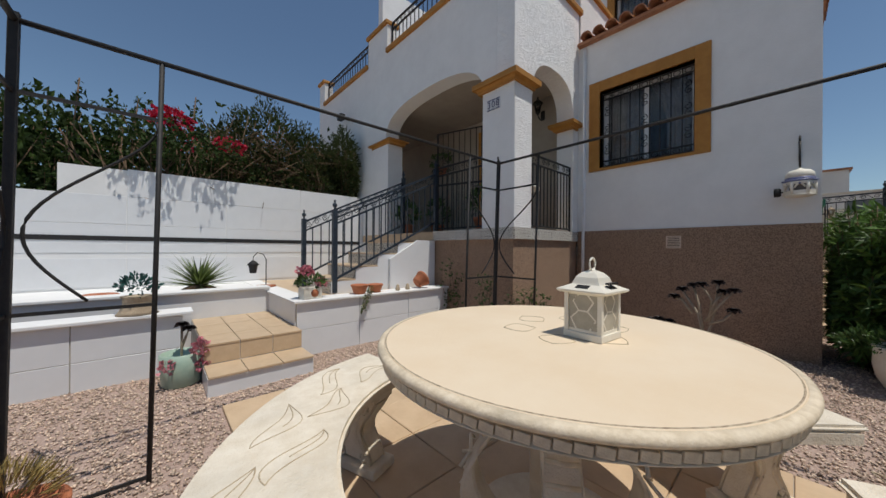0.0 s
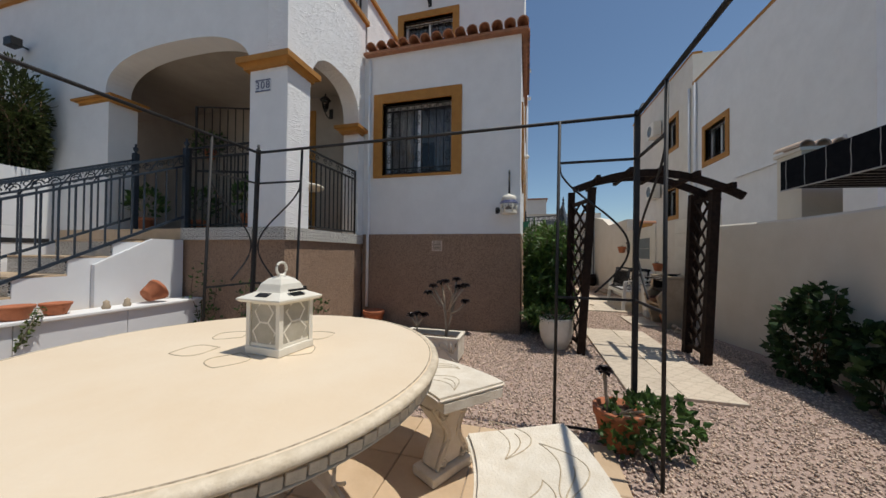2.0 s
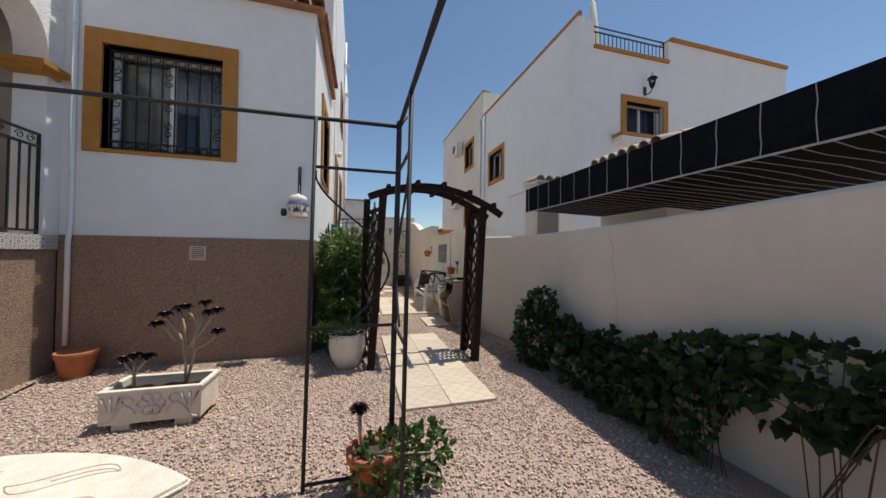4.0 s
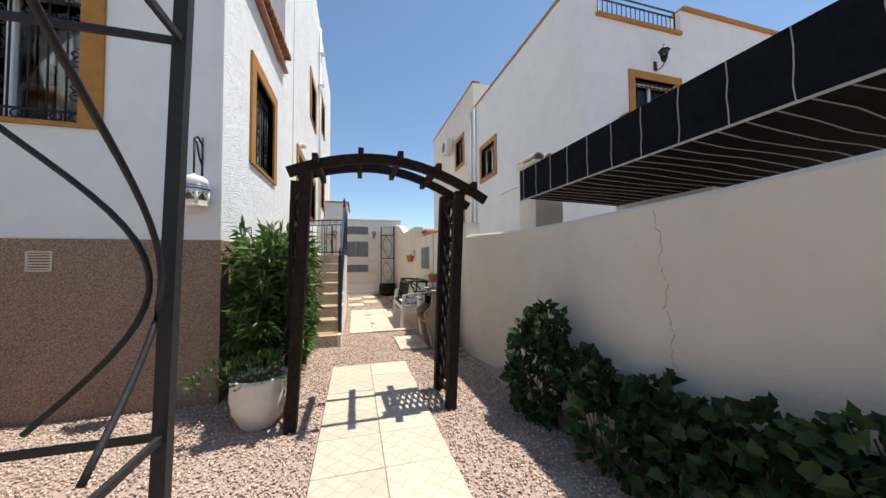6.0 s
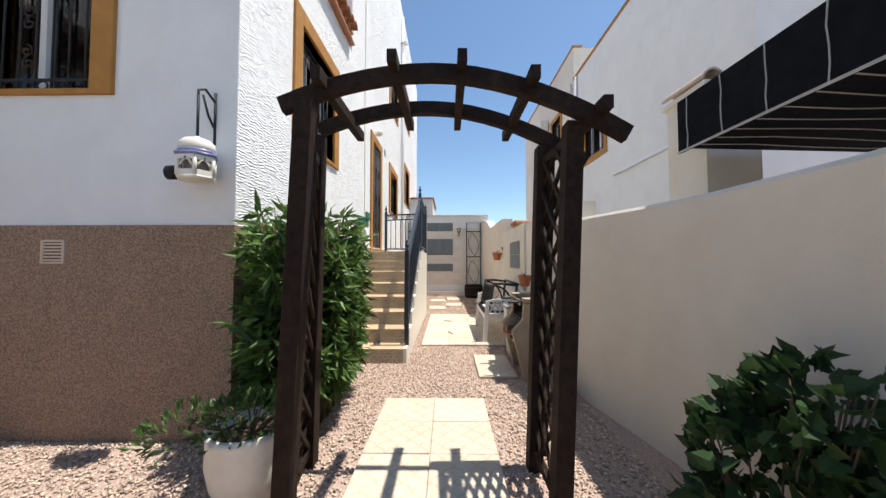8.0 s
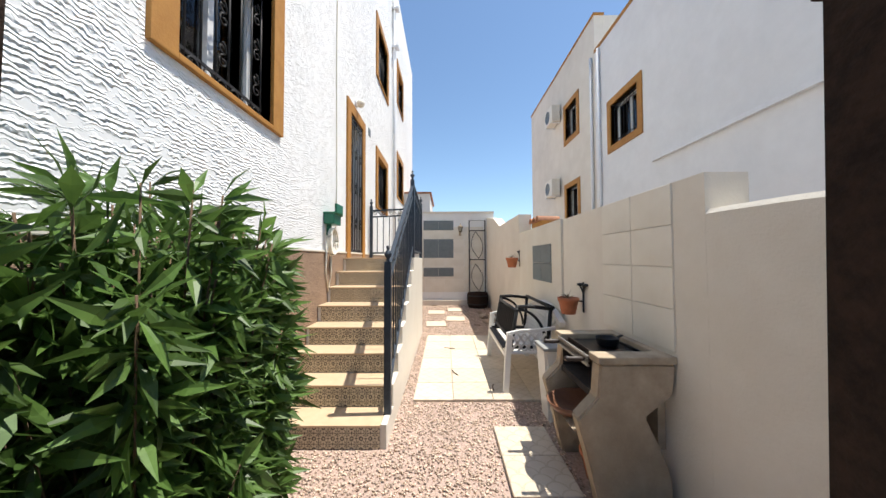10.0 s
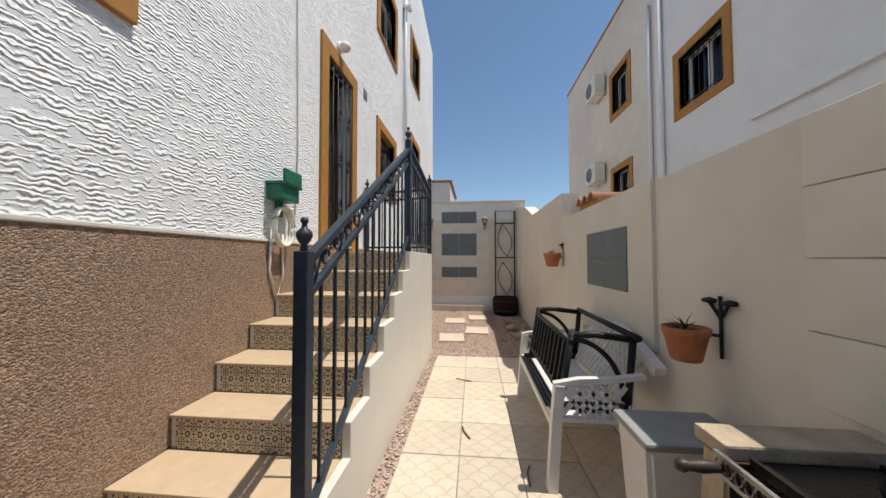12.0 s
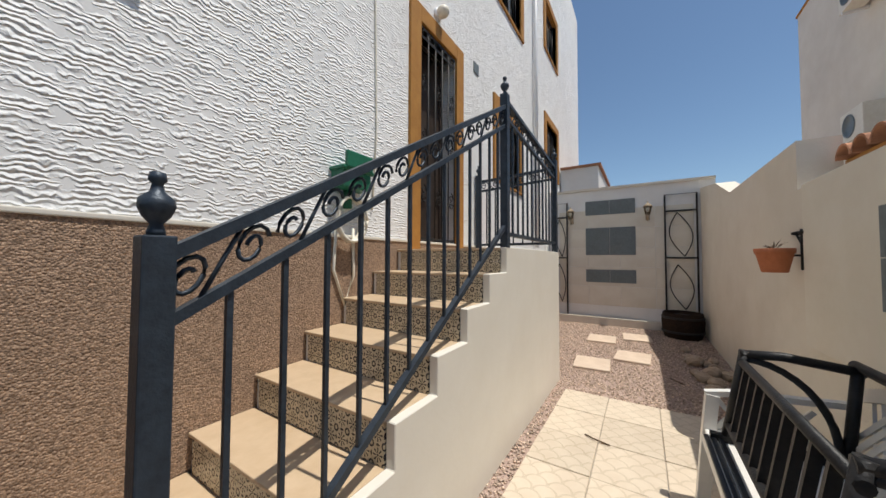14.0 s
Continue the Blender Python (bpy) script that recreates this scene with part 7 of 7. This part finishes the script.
tagged(part("hole", join(*[boxes((-0.1235 - 0.012 * (z - 0.3), y - 0.006, z - 0.006, -0.10, y + 0.006, z + 0.006)) for y in (-0.09, -0.045, 0.0, 0.045, 0.09) for z in (0.15, 0.2, 0.25, 0.3, 0.35, 0.4, 0.45)]), BLACKPLAST, bin_), kind="stuff")
part("lid", boxes((-0.15, -0.21, 0.62, 0.15, 0.21, 0.65), bevel=0.01), material("grey_plastic_lid", (0.30, 0.30, 0.29), (0.24, 0.24, 0.23), 9, 0.5), bin_)
RC = material("pale_rock", (0.44, 0.34, 0.25), (0.33, 0.25, 0.18), 9, 0.9, 0.6, 40, stain=0.3)


def rock(at, s, seed, group):
    r = random.Random(seed)
    bm = bmesh.new()
    bmesh.ops.create_icosphere(bm, subdivisions=2, radius=1.0)
    o = Vector((r.uniform(0, 50), r.uniform(0, 50), 0))
    for v in bm.verts:
        v.co = v.co * (1 + 0.35 * noise.noise(v.co * 1.3 + o))
        v.co = Vector((v.co.x * s, v.co.y * s * 0.8, v.co.z * s * 0.62))
    lo = min(v.co.z for v in bm.verts)
    for v in bm.verts:
        v.co.z -= lo + 0.01
    ob = tagged(part("rock", bm, RC), "rough pale brown stone lying on the gravel", "rock", group)
    ob.matrix_world = pose(at[0], at[1], at[2], 0, 0, r.uniform(0, 360))


for i in range(34):
    rock((rp.uniform(6.25, 6.68), rp.uniform(-2.46, -2.12), 0.0 if i < 22 else 0.05), rp.uniform(0.035, 0.062), i, "stones by the barbecue")
for i in range(16):
    rock((rp.uniform(11.4, 13.2), rp.uniform(-2.46, -2.1), 0.0), rp.uniform(0.06, 0.12), 50 + i, "stones by the far wall")

# white plastic garden bench
wb = thing("plastic_bench", "white moulded plastic garden bench with lattice arms", "bench", pose(8.93, -2.12, 0.03))
part("seat", boxes((-0.64, -0.20, 0.39, 0.64, 0.25, 0.42), (-0.64, 0.22, 0.34, 0.64, 0.26, 0.39), bevel=0.012), PLASTIC, wb)
for x in (-0.62, 0.62):
    for y, top in ((0.23, 0.60), (-0.24, 0.42)):
        lean = 0.03 if y > 0 else -0.04
        part("leg", bars([(x * 1.02, y + lean, 0), (x, y, 0.40), (x, y - (0.02 if y > 0 else 0), top)], flat=(0.028, 0.03)), PLASTIC, wb)
    arm = part("armrest", bars([(x, 0.24, 0.60), (x, 0.1, 0.63), (x, -0.1, 0.64), (x * 0.98, -0.27, 0.66)], flat=(0.022, 0.014)), PLASTIC, wb)
    part("arm_lattice", bars(*[[(x, -0.16 + 0.075 * i, 0.42), (x, -0.16 + 0.075 * i + 0.14, 0.60)] for i in range(4)], *[[(x, 0.20 - 0.075 * i, 0.42), (x, 0.20 - 0.075 * i - 0.14, 0.60)] for i in range(4)], flat=(0.008, 0.011)), PLASTIC, arm)
top = [(-0.66 + 1.32 * i / 20, -0.33 - 0.02 * math.sin(math.pi * i / 20), 0.70 + 0.14 * math.sin(math.pi * i / 20)) for i in range(21)]
back = part("backrest", bars(top, flat=(0.03, 0.028)), PLASTIC, wb)
lat = []
for i in range(20):
    for sg in (1, -1):
        x0 = -0.6 + 1.2 * i / 19
        x1 = x0 + sg * 0.28
        if abs(x1) < 0.62:
            lat.append([(x0, -0.22, 0.43), (x1, -0.33, 0.70 + 0.13 * math.cos(x1 / 0.66 * math.pi / 2))])
part("back_lattice", bars(*lat, flat=(0.006, 0.010)), PLASTIC, back)
# black slatted bench part stacked on it
kb = thing("black_bench_frame", "black painted wooden bench frame stacked on the white bench", "bench frame", pose(8.92, -2.10, 0.452))
for x in (-0.50, 0.50):
    part("side_post", bars([(x, 0.16, 0), (x, 0.08, 0.46)], r=0.021, n=10), BLACKPLAST, kb)
    part("arm", bars([(x, 0.10, 0.44), (x, -0.05, 0.45), (x, -0.30, 0.42)], r=0.021, n=10), BLACKPLAST, kb)
    part("rear_post", bars([(x, -0.24, 0.0), (x, -0.28, 0.43)], r=0.021, n=10), BLACKPLAST, kb)
    part("curved_brace", bars([(x, 0.09 - 0.31 * math.sin(q * math.pi / 20), 0.05 + 0.37 * math.cos(q * math.pi / 20)) for q in range(11)], r=0.016, n=10), BLACKPLAST, kb)
    part("foot_rail", bars([(x, 0.22, 0.012), (x, -0.22, 0.012)], flat=(0.02, 0.018)), BLACKPLAST, kb)
for z, y in ((0.40, 0.09), (0.08, 0.146)):
    part("long_rail", bars([(-0.52, y, z), (0.52, y, z)], r=0.018, n=10), BLACKPLAST, kb)
part("long_rail", bars([(-0.55, -0.29, 0.44), (0.55, -0.29, 0.44)], r=0.021, n=10), BLACKPLAST, kb)
for i in range(9):
    x = -0.40 + 0.10 * i
    part("slat", bars([(x, 0.146, 0.08), (x, 0.09, 0.40)], flat=(0.014, 0.009)), BLACKPLAST, kb)
for i in range(3):
    part("seat_slat", boxes((-0.5, 0.17 + 0.028 * i, 0.0, 0.5, 0.19 + 0.028 * i, 0.012)), BLACKPLAST, kb)


def wall_pot(at, s):
    ob = thing("wall_pot", "terracotta pot in an iron holder on the garden wall", "flower pot", pose(*at), "wall pots")
    part("pot", lathe(pot_profile(0.105 * s, 0.17 * s, 0.014), 24), TERRACOTTA, ob)
    part("soil", lathe([(0.085 * s, 0.14 * s), (0.085 * s, 0.15 * s), (0, 0.151 * s)], 18), SOIL, ob)
    part("holder", bars([(-0.04, -0.125, 0.02), (-0.04, -0.125, 0.30)], [(-0.04, -0.125, 0.12), (0, -0.10, 0.12)], [(-0.04, -0.125, 0.2), (-0.10, -0.118, 0.27)], [(-0.04, -0.125, 0.2), (0.02, -0.118, 0.27)], r=0.008, n=6), IRON, ob)
    for fx in (-0.10, 0.02):
        part("iron_flower", lathe([(0.0, 0), (0.03, 0.005), (0.032, 0.02), (0.0, 0.03)], 8, (fx, -0.122, 0.26)), IRON, ob)
    leaf_mesh("foliage", [(Vector((0, 0, 0.15 * s)), (rdir(rp, 0.0) + Vector((0, 0, 0.2))).normalized(), 0.10, 0.012, Vector((0, 0, 1))) for _ in range(14)], TWIG, ob, "dry shoots")


wall_pot((7.96, -2.395, 0.90), 0.9)
wall_pot((10.46, -2.395, 1.27), 1.0)

# ---- the neighbour's side ----
aw = thing("striped_awning", "black awning with thin white stripes above the garden wall", "awning")
AWN = material("black_awning_cloth", (0.008, 0.009, 0.012), (0.013, 0.014, 0.017), 14, 0.9, 0.2, 60, spec=0.05)
part("valance", boxes((-3.0, -2.965, 2.03, 5.69, -2.95, 2.40)), AWN, aw)
part("canopy", prism([(-2.965, 2.07), (-2.965, 2.09), (-6.6, 1.99), (-6.6, 1.97)], -3.0, 5.69, "x"), AWN, aw)
STRIPE = material("white_stripe", (0.45, 0.44, 0.42), (0.38, 0.37, 0.35), 20, 0.85)
for i in range(32):
    x = 5.60 - 0.27 * i
    wob = [(x + 0.005 * math.sin(z * 26 + i * 1.7), -2.948, z) for z in (2.04, 2.12, 2.2, 2.29, 2.395)]
    part("stripe", bars(wob, flat=(0.0033, 0.002)), STRIPE, aw)
    for xx in (x, x - 0.135):
        part("stripe", bars([(xx + 0.02 * math.sin(q * 1.9 + xx * 5), -2.99 - 0.39 * q, 2.066 - 0.0106 * q) for q in range(10)], flat=(0.0035, 0.002)), STRIPE, aw)
part("hem", boxes((-3.0, -2.947, 2.025, 5.69, -2.944, 2.04)), STRIPE, aw)
for x in (-1.2,):
    part("post", boxes((x - 0.04, -3.06, 0, x + 0.04, -2.98, 2.06)), IRON, aw)
pil = thing("gate_pillar", "cream pillar with a small clay tiled cap", "pillar")
part("pillar", boxes((5.75, -3.6, 0, 6.15, -3.2, 2.55)), CREAM, pil)
part("cap", boxes((5.72, -3.63, 2.55, 6.18, -3.17, 2.59)), CREAM, pil)
piece_row("roof_tile", barrel(0.08, 0.46), ROOFPALE, pil, [pose(5.72, -3.24 - 0.16 * j, 2.60, 0, -4, 0) for j in range(3)])
lowroof = structure("neighbour_low_roof", prism([(-4.25, 2.84), (-4.25, 2.90), (-5.6, 3.30), (-5.6, 3.24)], 4.40, 5.78, "x"), ROOFTILE, "low clay tiled roof beside the neighbour's house", "roof")
piece_row("roof_tile", barrel(0.085, 0.46), ROOFPALE, lowroof, [pose(4.50 + 0.19 * j, -4.22 - 0.43 * k, 2.905 + 0.127 * k, 0, 0, -90) @ pose(0, 0, 0, 0, -16.5, 0) for j in range(7) for k in range(3)])
structure("neighbour_low_wall", boxes((4.5, -5.45, 0, 5.7, -4.4, 2.83)), WHITE, "white porch walls of the neighbour's house", "wall")
structure("neighbour_coping", boxes((7.64, -5.56, 7.25, 13.8, -5.5 + 0.02, 7.34), (7.64, -13.0, 7.15, 8.0, -8.4, 7.24), (7.64, -8.34, 6.53, 8.0, -5.96, 6.61), (13.76, -5.78, 8.37, 20.35, -5.47, 8.43)), OCHRE, "ochre coping on the neighbour's parapet", "trim")
flat_rail("neighbour_railing", "black iron railing on the neighbour's roof terrace", (7.8, -8.3, 6.61), (7.8, -5.97, 6.61), 0.55, 18, scroll=False)
um = thing("closed_parasol", "closed cream parasol on the neighbour's roof terrace", "parasol", pose(9.2, -7.2, 6.6))
part("pole", bars([(0, 0, 0), (0, 0, 2.6)], r=0.025), PVC, um)
part("canopy", lathe([(0.10, 1.0), (0.19, 1.1), (0.16, 1.7), (0.07, 2.5), (0.0, 2.58)], 10), CREAM, um)
for x, z in ((16.75, 6.75), (16.85, 4.05)):
    ac = thing("air_conditioner", "white outdoor air conditioning unit on the neighbour's wall", "air conditioner", pose(x, -5.5, z, 0, 0, 180))
    part("case", boxes((-0.40, -0.36, -0.30, 0.40, -0.06, 0.30), bevel=0.015), LANTERNWHITE, ac)
    part("fan_guard", lathe([(0.23, 0), (0.23, 0.012), (0.19, 0.012), (0.19, 0.004), (0.0, 0.004)], 24), GREYTILE, ac).matrix_basis = pose(-0.08, -0.362, 0, 90, 0, 0)
    part("bracket", boxes((-0.3, -0.36, -0.34, -0.26, 0, -0.30)), PVC, ac)
    part("bracket", boxes((0.26, -0.36, -0.34, 0.30, 0, -0.30)), PVC, ac)
npp = thing("drainpipe", "white drainpipes on the neighbour's wall", "pipe")
for x in (13.94, 13.50):
    part("pipe", bars([(x, -5.45, 7.2), (x, -5.45, 0)], r=0.04, n=10), PVC, npp)
nl = thing("wall_conduit", "white conduit along the neighbour's wall", "pipe")
part("conduit", bars([(8.2, -5.46, 3.42), (11.35, -5.46, 3.42)], flat=(0.03, 0.035)), PVC, nl)
ant = thing("aerial", "thin metal aerial on the neighbour's roof", "aerial", pose(18.5, -6.5, 8.3))
part("mast", bars([(0, 0, -1.7), (0, 0, 1.3)], r=0.02), GREYTILE, ant)
tank = thing("water_tank", "white rooftop water tank", "tank", pose(12.6, -7.0, 6.6))
part("tank", lathe([(0.55, 0), (0.55, 1.2), (0.5, 1.3), (0.0, 1.35)], 24), WHITE, tank)
cap = structure("neighbour_eave", boxes((9.90, -2.95, 1.93, 10.49, -2.753, 2.02)), OCHRE, "ochre edge of a small tiled roof behind the wall", "trim")
piece_row("roof_tile", barrel(0.09, 0.35), ROOFTILE, cap, [pose(10.0 + 0.19 * j, -2.70, 2.02, 0, 0, -90) for j in range(3)])

# fallen things
for x, y, r in ((8.85, -1.35, 20), (8.4, -1.75, -8), (11.6, -1.9, 40), (9.9, -1.3, 70)):
    tw_ = tagged(part("twig", bars([(-0.09, 0, 0.008), (0.02, 0.012, 0.012), (0.09, 0, 0.008)], r=0.006, n=5), TWIG), "dry brown twig lying on the paving", "twig", "fallen twigs")
    tw_.matrix_world = pose(x, y, 0.03, 0, 0, r)
sp_ = thing("garden_hose_line", "thin black irrigation hose lying on the gravel", "hose")
part("hose", bars([(3.3, 1.75, 0.012), (3.4, 2.1, 0.012), (3.65, 2.5, 0.012), (5.3, 2.75, 0.012)], r=0.009, n=6), BLACKPLAST, sp_)

# ---- gravel ----
rng = np.random.default_rng(5)
AREA = (-2.0, 14.66, -2.51, 4.40)
N = 260000
xy = np.column_stack([rng.uniform(AREA[0], AREA[1], N), rng.uniform(AREA[2], AREA[3], N)])
keep = np.ones(N, bool)
for x0, x1, y0, y1 in ((3.85, 6.33, -1.63, -0.73), (6.84, 7.64, -2.06, -1.62), (8.12, 10.78, -2.52, -0.90), (0.79, 2.96, -0.41, 3.30), (FX - 0.02, 15, SY - 0.03, 5), (7.33, 11.06, SYR - 0.01, 1), (PX + 0.01, 6, PY + 0.01, 5), (0.73, 1.59, 3.56, 5), (1.56, 4, 4.08, 5), (6.74, 7.42, -2.5, -2.1)):
    keep &= ~((xy[:, 0] > x0) & (xy[:, 0] < x1) & (xy[:, 1] > y0) & (xy[:, 1] < y1))
xy = xy[keep]
N = len(xy)
octa = np.array([(1, 0, 0), (0, 1, 0), (-1, 0, 0), (0, -1, 0), (0, 0, 1), (0, 0, -1)], float)
size = rng.uniform(0.006, 0.0135, (N, 1, 1)) * rng.uniform(0.65, 1.25, (N, 6, 1))
ang = rng.uniform(0, 2 * np.pi, N)
tilt = rng.uniform(-0.6, 0.6, N)
p = octa[None] * size * np.array([1.15, 0.9, 0.62])
cs, sn = np.cos(tilt)[:, None], np.sin(tilt)[:, None]
px, pz = p[:, :, 0] * cs - p[:, :, 2] * sn, p[:, :, 0] * sn + p[:, :, 2] * cs
ca, sa = np.cos(ang)[:, None], np.sin(ang)[:, None]
vx, vy = px * ca - p[:, :, 1] * sa, px * sa + p[:, :, 1] * ca
verts = np.stack([vx + xy[:, 0:1], vy + xy[:, 1:2], pz + rng.uniform(0.001, 0.012, (N, 1))], -1).reshape(-1, 3)
tri = np.array([(0, 1, 4), (1, 2, 4), (2, 3, 4), (3, 0, 4), (1, 0, 5), (2, 1, 5), (3, 2, 5), (0, 3, 5)])
faces = (tri[None] + 6 * np.arange(N)[:, None, None]).reshape(-1, 3)
me = bpy.data.meshes.new("gravel")
me.vertices.add(len(verts))
me.vertices.foreach_set("co", verts.ravel())
me.loops.add(faces.size)
me.loops.foreach_set("vertex_index", faces.ravel().astype(np.int32))
me.polygons.add(len(faces))
me.polygons.foreach_set("loop_start", np.arange(0, faces.size, 3, dtype=np.int32))
me.update(calc_edges=True)
GRAVEL = random_shade(material("pink_gravel", (0.71, 0.555, 0.435), (0.57, 0.43, 0.33), 25, 0.9, coord="World"), 0.55, island=True)
me.materials.append(GRAVEL)
tagged(new("gravel", me), "loose pink and grey gravel stones over the garden", "gravel", kind="stuff")
